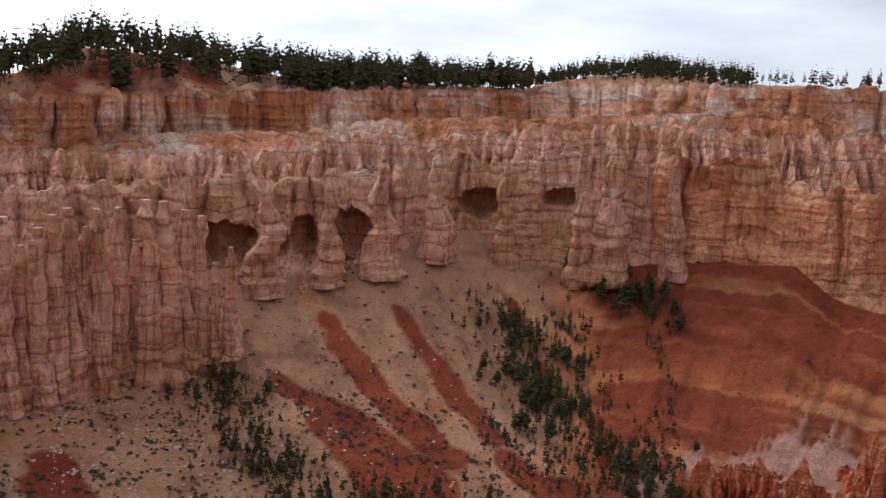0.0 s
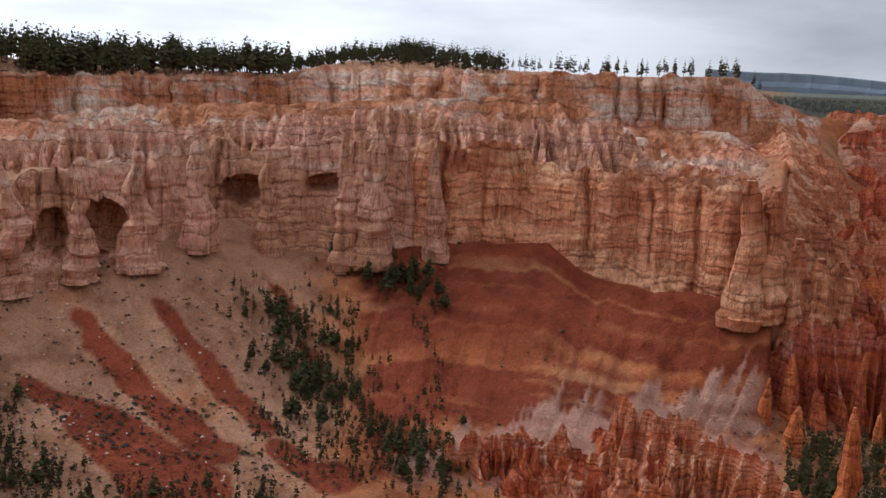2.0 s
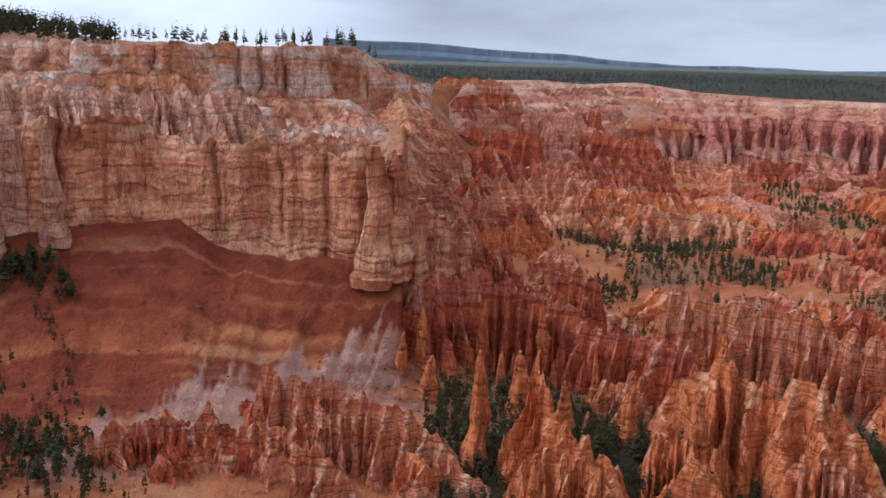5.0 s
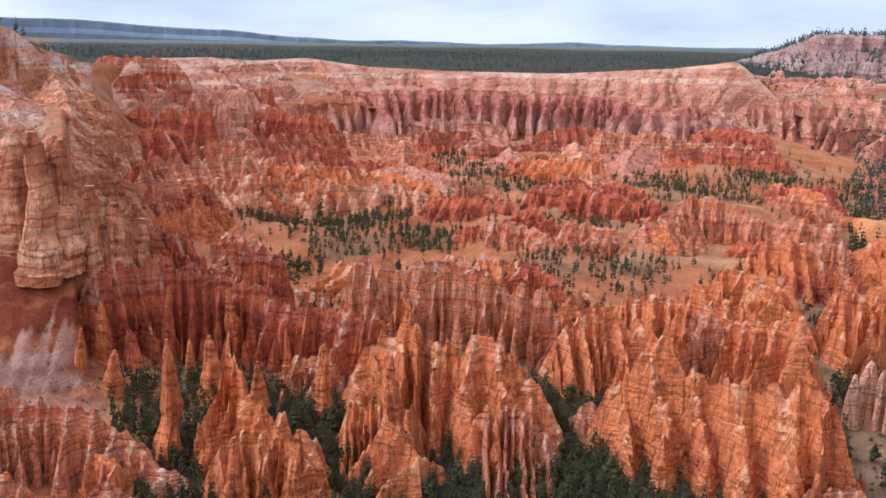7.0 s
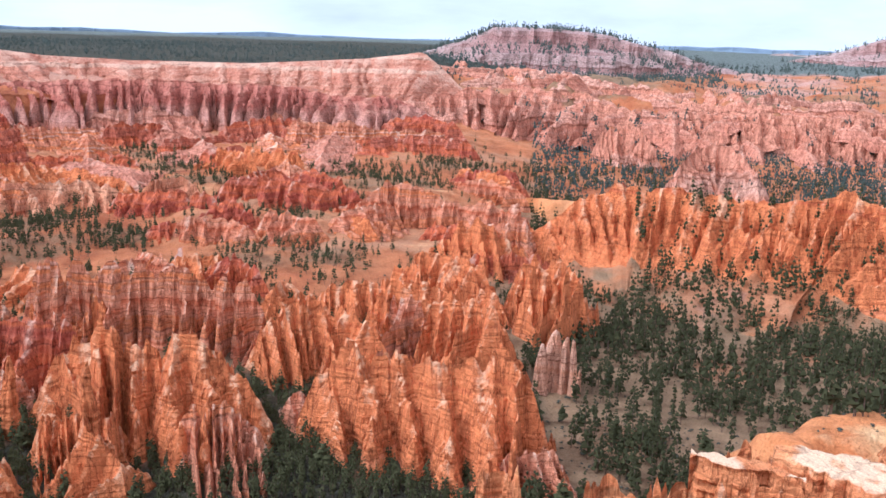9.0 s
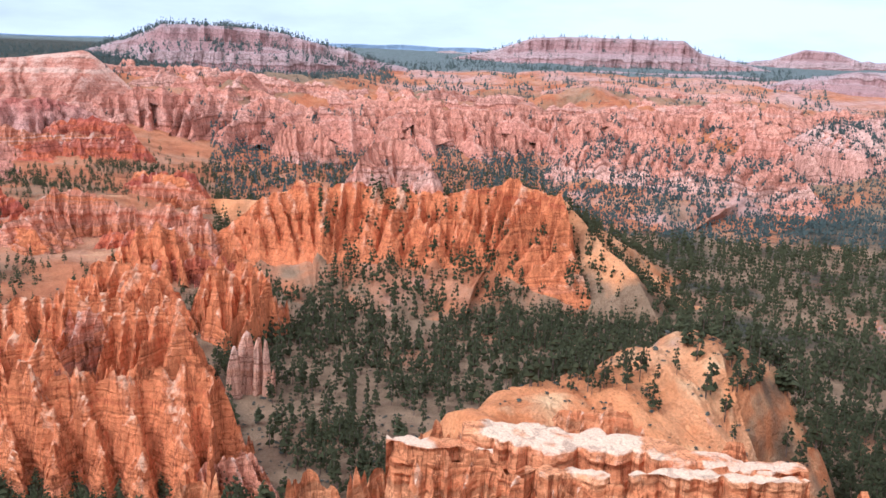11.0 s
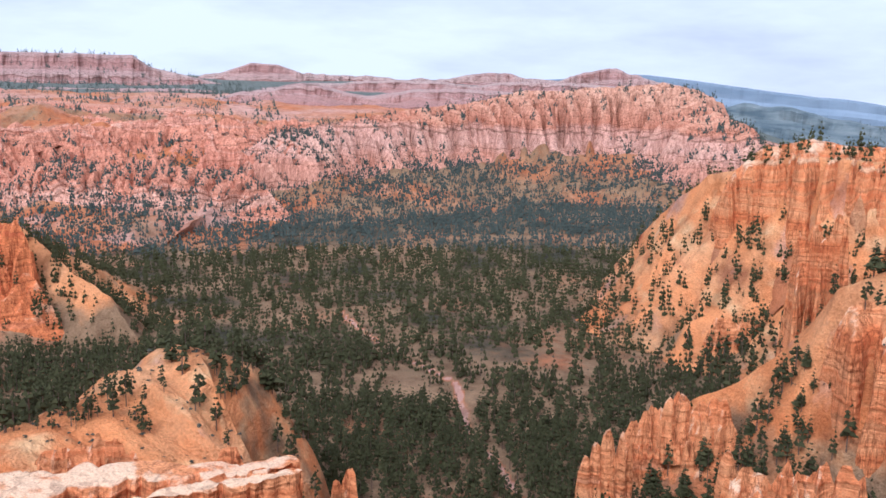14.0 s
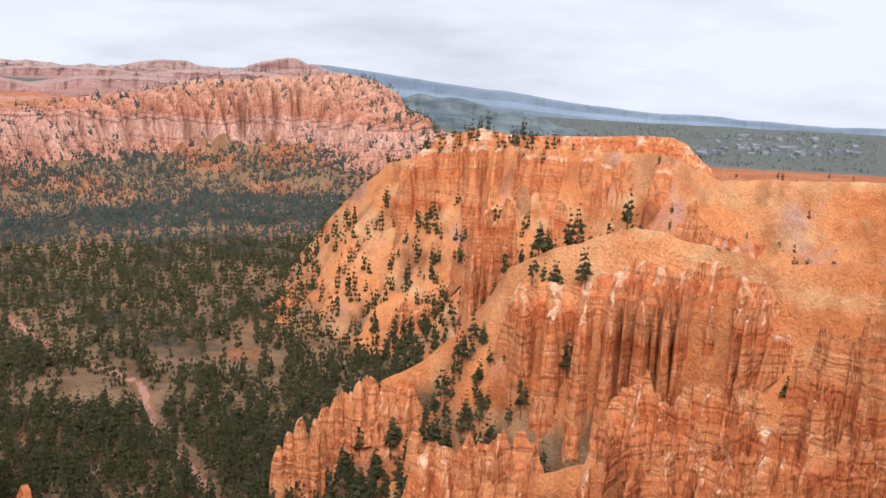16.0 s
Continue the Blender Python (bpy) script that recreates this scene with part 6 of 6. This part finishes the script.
# ---- trees, brush and stones ----
def clump(rng, c, size, flat=0.6, k=5):
    """A ragged tuft of foliage: a lopsided little body with a point outward."""
    vs = [(c[0], c[1], c[2] + size * flat * rng.uniform(0.5, 1.0))]
    a0 = rng.uniform(0, 6.28)
    for i in range(k):
        a = a0 + 6.283 * i / k + rng.uniform(-0.3, 0.3)
        d = size * rng.uniform(0.55, 1.25)
        vs.append((c[0] + d * math.cos(a), c[1] + d * math.sin(a), c[2] + size * rng.uniform(-0.35, 0.15)))
    vs.append((c[0], c[1], c[2] - size * flat * rng.uniform(0.2, 0.6)))
    fs = []
    for i in range(k):
        j = 1 + (i + 1) % k
        fs += [(0, 1 + i, j), (k + 1, j, 1 + i)]
    return vs, fs


def crown_net(seed, whorls, per, bare=0.18, fat=0.17, top=1.0, k=5, puff=0.7):
    """A pine crown of unit height: tiers of tufts, thinning to a tip, with gaps."""
    rng = random.Random(seed)
    V, F = [], []
    for w in range(whorls):
        h = bare + (top - bare) * (w + 0.3) / whorls
        f = (h - bare) / (1 - bare)
        reach = fat * (1 - f) ** 0.75 * (0.65 + 0.35 * min(1, f * 5)) * rng.uniform(0.75, 1.2) + 0.012
        a0 = rng.uniform(0, 6.28)
        for i in range(max(1, round(per * (1 - 0.6 * f)))):
            if rng.random() < 0.14:
                continue
            a = a0 + 6.283 * i / per + rng.uniform(-0.4, 0.4)
            d = reach * rng.uniform(0.45, 0.8)
            vs, fs = clump(rng, (d * math.cos(a), d * math.sin(a), h + rng.uniform(-0.02, 0.02) - 0.1 * d), max(0.03, reach * rng.uniform(0.5, 0.8)), puff, k)
            o = len(V)
            V += vs
            F += [tuple(o + q for q in t) for t in fs]
    return np.array(V), np.array(F)


def trunk_net(lean=0.0):
    """A tapered, slightly bent trunk with a few dead stubs, of unit height."""
    V, F, k = [], [], 6
    for h, r in ((-0.04, 0.022), (0.02, 0.018), (0.3, 0.013), (0.65, 0.008), (0.97, 0.002)):
        for i in range(k):
            a = 6.283 * i / k
            V.append((lean * h * h + r * math.cos(a), r * math.sin(a), h))
    for row in range(4):
        for i in range(k):
            a, b = row * k + i, row * k + (i + 1) % k
            F += [(a, b, b + k), (a, b + k, a + k)]
    for h, a in ((0.2, 0.5), (0.26, 2.6), (0.33, 4.4), (0.4, 1.6)):
        o = len(V)
        for da in (-0.006, 0.006):
            V.append((lean * h * h + da * math.sin(a), -da * math.cos(a), h))
        V.append((lean * h * h, 0, h + 0.012))
        V.append((0.09 * math.cos(a), 0.09 * math.sin(a), h + 0.03))
        F += [(o, o + 1, o + 3), (o + 1, o + 2, o + 3), (o + 2, o, o + 3)]
    return np.array(V), np.array(F)


CROWNS = [crown_net(i, 13, 6, bare=(0.12, 0.2, 0.3, 0.16)[i % 4], fat=(0.21, 0.25, 0.27, 0.19)[i % 4]) for i in range(6)]
CROWNS_MID = [crown_net(20 + i, 6, 4, bare=0.14 + 0.05 * i, fat=0.19, k=3, puff=1.0) for i in range(5)]
CROWNS_FAR = [crown_net(40 + i, 4, 3, bare=0.08, fat=0.24, k=3, puff=1.5) for i in range(4)]
CROWNS_TINY = [crown_net(50 + i, 3, 2, bare=0.05, fat=0.32, k=3, puff=1.9) for i in range(4)]
TRUNK, TRUNK_BENT = trunk_net(0.0), trunk_net(0.05)
POLE = (np.array([(0.02 * math.cos(a), 0.02 * math.sin(a), -0.03) for a in (0, 2.1, 4.2)] + [(0.012 * math.cos(a), 0.012 * math.sin(a), 0.6) for a in (0, 2.1, 4.2)]),
        np.array([(0, 1, 4), (0, 4, 3), (1, 2, 5), (1, 5, 4), (2, 0, 3), (2, 3, 5)]))
crown_meshes = [raw_mesh("crown", v, f, needles) for v, f in CROWNS]
trunk_meshes = [raw_mesh("trunk", v, f, bark) for v, f in (TRUNK, TRUNK_BENT)]

def spots(zone, count, seed, patch=None):
    """Places scattered over a zone of bearings and distances, thinned by patchy noise."""
    rs = np.random.RandomState(seed)
    b0, b1, r0, r1 = zone
    n = count if patch is None else count * 5
    b, r = rs.uniform(b0, b1, n), np.sqrt(rs.uniform(r0 * r0, r1 * r1, n))
    if patch is not None:
        x, y = r * np.sin(np.radians(b)), r * np.cos(np.radians(b))
        good = np.nonzero(fbm(x / patch, y / patch, seed, 2) > rs.uniform(-0.5, 0.35, n))[0][:count]
        b, r = b[good], r[good]
    return list(zip(b, r))


def strip(line, width, count, seed):
    """Places along a line of (bearing, distance) points, scattered to either side."""
    rs = np.random.RandomState(seed)
    p = np.array([xyz(b, r, 0)[:2] for b, r in line])
    d = np.r_[0, np.cumsum(np.hypot(*np.diff(p, axis=0).T))]
    s = rs.uniform(0, d[-1], count)
    x = np.interp(s, d, p[:, 0]) + rs.normal(0, width / 2, count)
    y = np.interp(s, d, p[:, 1]) + rs.normal(0, width / 2, count)
    return list(zip(np.degrees(np.arctan2(x, y)), np.hypot(x, y)))


def behind(line, b0, b1, near, far, count, seed):
    """Places behind a line of the land."""
    rs = np.random.RandomState(seed)
    b = rs.uniform(b0, b1, count)
    return list(zip(b, line.dist(b) + rs.uniform(near, far, count)))


def pine(x, y, z, tall, rng, group):
    root = new("pine_tree")
    root.matrix_basis = Matrix.LocRotScale((x, y, z - 0.2), Euler((0, 0, rng.uniform(0, 6.28))), (tall * rng.uniform(0.85, 1.15), tall * rng.uniform(0.85, 1.15), tall))
    for name, me in (("trunk", rng.choice(trunk_meshes)), ("crown", rng.choice(crown_meshes))):
        part = new(name, me)
        part.parent = root
    return tagged(root, "dark green pine tree standing " + group, "tree", "pines " + group)


def merged(name, nets, places, material, label, category):
    """Many small growths joined in one body. places: (x, y, z, width, height, turn)."""
    V, F, o = [], [], 0
    for i, (x, y, z, w, h, a) in enumerate(places):
        v, f = nets[i % len(nets)]
        ca, sa = math.cos(a), math.sin(a)
        V.append(np.stack([x + w * (v[:, 0] * ca - v[:, 1] * sa), y + w * (v[:, 0] * sa + v[:, 1] * ca), z + h * v[:, 2]], -1))
        F.append(f + o)
        o += len(v)
    ob = new(name, raw_mesh(name, np.concatenate(V), np.concatenate(F), material))
    return tagged(ob, label, category, kind="stuff")


def forest(name, found, nets, tall, label, trunks=False, leaves=None):
    places, rng = [], random.Random(len(found))
    for x, y, z in surface(found, True):
        h = rng.uniform(*tall)
        places.append((x, y, z - 0.3, h * rng.uniform(0.65, 1.0), h, rng.uniform(0, 6.28)))
    merged(name, nets, places, leaves or needles, label, "forest")
    if trunks:
        merged("forest_trunks", [POLE], places, bark, "brown pine trunks in the valley forest", "forest")


# single pines near the overlook
GULLY = [(5.9, 501), (7.3, 474), (9.7, 447), (11.8, 418), (14.9, 398), (17.8, 390)]
HEAD, LOW_LEFT, RED_EDGE = [(9.6, 538), (12.6, 529), (15.5, 514)], [(-13, 437), (-10.5, 418), (-8.9, 382), (-5.6, 359), (-3.5, 350), (6.6, 362)], [(14.3, 508), (15.5, 457), (16, 421)]
for found, seed, tall, where in ((strip(GULLY, 22, 60, 31), 31, (7, 14), "in a red gully"), (strip(HEAD, 14, 26, 38), 38, (6, 15), "at a gully's head"), (strip(LOW_LEFT, 15, 32, 32), 32, (7, 12), "on a stony talus slope"),
                                 (spots((36, 80, 372, 450), 70, 33), 33, (9, 16), "between rock fins"), (spots((78, 150, 370, 480), 60, 34), 34, (11, 18), "in a wooded valley"),
                                 (spots((138, 160, 330, 420), 20, 35), 35, (8, 13), "on an orange hillside"), (spots((105, 113, 388, 425), 14, 36), 36, (6, 11), "on a bare peak"),
                                 (behind(top_b, -21, 6, 26, 60, 18, 37), 37, (28, 40), "on the canyon rim")):
    rng = random.Random(seed)
    for x, y, z in surface(found, True):
        pine(x, y, z, rng.uniform(*tall), rng, where)

forest("rim_forest", behind(top_b, -24, -6, 40, 170, 330, 41) + behind(top_b, -7, 6.8, 24, 120, 420, 58), CROWNS_MID, (22, 35), "dark pine forest along the canyon rim", True)
forest("rim_forest", spots((7, 19, 1020, 1130), 300, 42) + spots((19, 33, 1085, 1150), 60, 43) + strip([(12, 1108), (15, 1100)], 30, 70, 85), CROWNS_MID, (16, 25), "dark pines scattered along the canyon rim", True)
forest("gully_forest", strip(GULLY, 24, 430, 44) + strip(HEAD, 16, 70, 40) + strip(RED_EDGE, 6, 26, 60) + strip(LOW_LEFT, 19, 330, 45) + strip([(9.8, 508), (11, 462)], 9, 40, 74) + strip([(6, 420), (12, 385), (18, 372)], 20, 110, 77), CROWNS_MID, (4, 10), "dark pines crowding a stony gully", True)
forest("valley_forest", spots((112, 136, 400, 560), 330, 84) + spots((78, 152, 350, 570), 2100, 46, 45), CROWNS_MID, (13, 21), "dark pine forest on the near valley floor", True)
forest("valley_forest", spots((80, 148, 570, 700), 1600, 76, 60), CROWNS_FAR, (12, 20), "dense dark pine forest on the valley floor", True)
forest("valley_forest", spots((78, 146, 700, 1080), 6200, 47), CROWNS_FAR, (11, 17), "dense dark pine forest in the middle valley")
forest("valley_forest", spots((78, 141, 1080, 1560), 6400, 48), CROWNS_TINY[:2], (10, 16), "dense dark pine forest at the valley's far side", leaves=hazy_needles)
forest("basin_trees", spots((36, 79, 375, 490), 2600, 86) + spots((36, 79, 380, 680), 1000, 49) + strip([(44, 833), (47, 802), (50.3, 802), (53.6, 753), (56.2, 771)], 60, 260, 50) + strip([(55.5, 1245), (57.5, 1103), (59.4, 970), (60, 814)], 50, 170, 51) + strip([(64.5, 1100), (69, 1042), (73.5, 1113), (76.4, 1106), (79, 1236)], 60, 300, 52) + strip([(78, 1213), (81.5, 1207), (86, 1312), (90.7, 1321), (95, 1393)], 70, 420, 78) + spots((38, 80, 700, 1300), 200, 53, 30) + [p for i, (cb, cr_, cw) in enumerate(GROVES) for p in strip([(cb - 1, cr_ - 8), (cb + 1, cr_ + 8)], cw * 0.8, 64, 200 + i)],
       CROWNS_MID, (7, 14), "dark pines in the hollows of the rock basin", True)
forest("slope_trees", spots((97, 113, 345, 420), 70, 81) + spots((76, 106, 640, 860), 900, 54, 30) + spots((130, 163, 420, 900), 700, 55, 40) + spots((129, 144, 350, 500), 420, 93) + spots((148, 166, 540, 700), 90, 89), CROWNS_MID, (5, 12), "scattered pines on orange slopes", True)
forest("far_trees", spots((72, 140, 1450, 2300), 1800, 56, 90) + spots((94, 141, 1180, 1760), 5200, 75), CROWNS_TINY, (9, 15), "scattered dark trees on far badland slopes", leaves=hazy_needles)
forest("far_trees", spots((71, 88, 2300, 2750), 1000, 71, 60) + spots((91, 110, 3050, 4000), 520, 72, 60) + spots((84, 112, 2100, 3300), 700, 73, 120), CROWNS_TINY, (14, 22), "dark trees on far mesas and hills", leaves=hazy_needles)
forest("plateau_forest", spots((31, 80, 1780, 3300), 6000, 57, 200), CROWNS_TINY, (8, 13), "dark forest on the far plateau", leaves=hazy_needles)

# brush and stones on the slopes
TUFTS = []
for i in range(5):
    rng = random.Random(70 + i)
    V, F = [], []
    for j in range(3):
        vs, fs = clump(rng, (rng.uniform(-0.5, 0.5), rng.uniform(-0.5, 0.5), rng.uniform(0.1, 0.5)), rng.uniform(0.3, 0.6), 0.8, 4)
        o = len(V)
        V += vs
        F += [tuple(o + q for q in t) for t in fs]
    TUFTS.append((np.array(V), np.array(F)))
STONES = []
for i in range(5):
    rng = random.Random(80 + i)
    bm = bmesh.new()
    bmesh.ops.create_icosphere(bm, subdivisions=1, radius=1)
    V = np.array([[c * rng.uniform(0.65, 1.2) for c in v.co] for v in bm.verts]) * np.array([1, 0.8, 0.65])
    STONES.append((V, np.array([[v.index for v in f.verts] for f in bm.faces])))
    bm.free()


def scatter(name, nets, found, size, material, label, category, squash=0.8):
    places, rng = [], random.Random(len(found))
    for x, y, z in surface(found, True):
        w = rng.uniform(*size) * rng.uniform(0.6, 1.2)
        places.append((x, y, z, w, w * squash, rng.uniform(0, 6.28)))
    return merged(name, nets, places, material, label, category)


scatter("brush", TUFTS, spots((-24, 10, 335, 520), 1000, 61) + spots((-24, 8, 335, 430), 800, 62, 22) + spots((10, 34, 345, 540), 70, 63), (0.9, 2.3), brush, "low dark bushes dotted over a tan talus slope", "shrubs")
scatter("brush", TUFTS, spots((-26, 34, 560, 900), 240, 64, 30) + behind(top_b, -26, -6, 20, 90, 260, 82) + behind(foot_b, -26, 34, -40, 12, 160, 83), (1.5, 3.4), brush, "dark bushes on ledges between cliffs", "shrubs")
scatter("brush", TUFTS, spots((84, 163, 390, 900), 700, 65, 40) + spots((95, 113, 330, 420), 130, 79) + spots((134, 163, 330, 470), 160, 80) + spots((34, 80, 370, 500), 700, 87) + spots((34, 80, 370, 700), 1000, 66) + spots((80, 100, 350, 520), 500, 88), (0.9, 2.4), brush, "low bushes among pines and badland slopes", "shrubs")
scatter("stones", STONES, spots((-20, -7, 340, 410), 420, 67, 12) + spots((-24, 10, 340, 500), 420, 68), (0.3, 1.2), boulder_rock, "pale fallen boulders on a talus slope", "stones", 1.0)


# ---- village in the far valley ----
wall_paint, n_, l_, p_ = mat("village_wall")
l_.new(ramp(n_, l_, tex(n_, l_, 0.02, 3), [(0.4, (0.16, 0.16, 0.16)), (0.6, (0.27, 0.27, 0.26))]), p_.inputs["Base Color"])
roof_paint, n_, l_, p_ = mat("village_roof")
l_.new(ramp(n_, l_, tex(n_, l_, 0.02, 3), [(0.4, (0.12, 0.13, 0.145)), (0.6, (0.24, 0.25, 0.27))]), p_.inputs["Base Color"])
WALL = raw_mesh("wall", np.array([(x, y, z) for z in (-0.4, 0.55) for x, y in ((-1, -0.6), (1, -0.6), (1, 0.6), (-1, 0.6))]), np.array([(0, 1, 5, 4), (1, 2, 6, 5), (2, 3, 7, 6), (3, 0, 4, 7)]), wall_paint)
ROOF = raw_mesh("roof", np.array([(-1.1, -0.72, 0.5), (1.1, -0.72, 0.5), (1.1, 0.72, 0.5), (-1.1, 0.72, 0.5), (-1.1, 0, 1.0), (1.1, 0, 1.0)]), np.array([(0, 1, 5, 4), (2, 3, 4, 5), (0, 4, 3, 3), (1, 2, 5, 5)])[:2], roof_paint)
GABLE = raw_mesh("gable", np.array([(-1, -0.6, 0.55), (-1, 0.6, 0.55), (-1, 0, 0.95)]), np.array([(0, 2, 1)]), wall_paint)
GABLE_END = raw_mesh("gable", np.array([(1, -0.6, 0.55), (1, 0.6, 0.55), (1, 0, 0.95)]), np.array([(0, 1, 2)]), wall_paint)
rng = random.Random(90)
for x, y, z in surface(spots((153.5, 162, 3400, 4300), 70, 91, 160)):
    house = new("house")
    w = rng.uniform(7, 15)
    house.matrix_basis = Matrix.LocRotScale((x, y, z + 0.3 * w), Euler((0, 0, rng.uniform(0, 3.14))), (w, w, w * 0.75))
    for key, me in (("wall", WALL), ("roof", ROOF), ("gable", GABLE), ("gable", GABLE_END)):
        new(key, me).parent = house
    tagged(house, "small pale gabled house in a far valley village", "house", "village houses")
forest("valley_trees", spots((143, 163, 3000, 4600), 900, 92, 150), CROWNS_TINY, (9, 16), "dark tree lines in the far valley", leaves=hazy_needles)
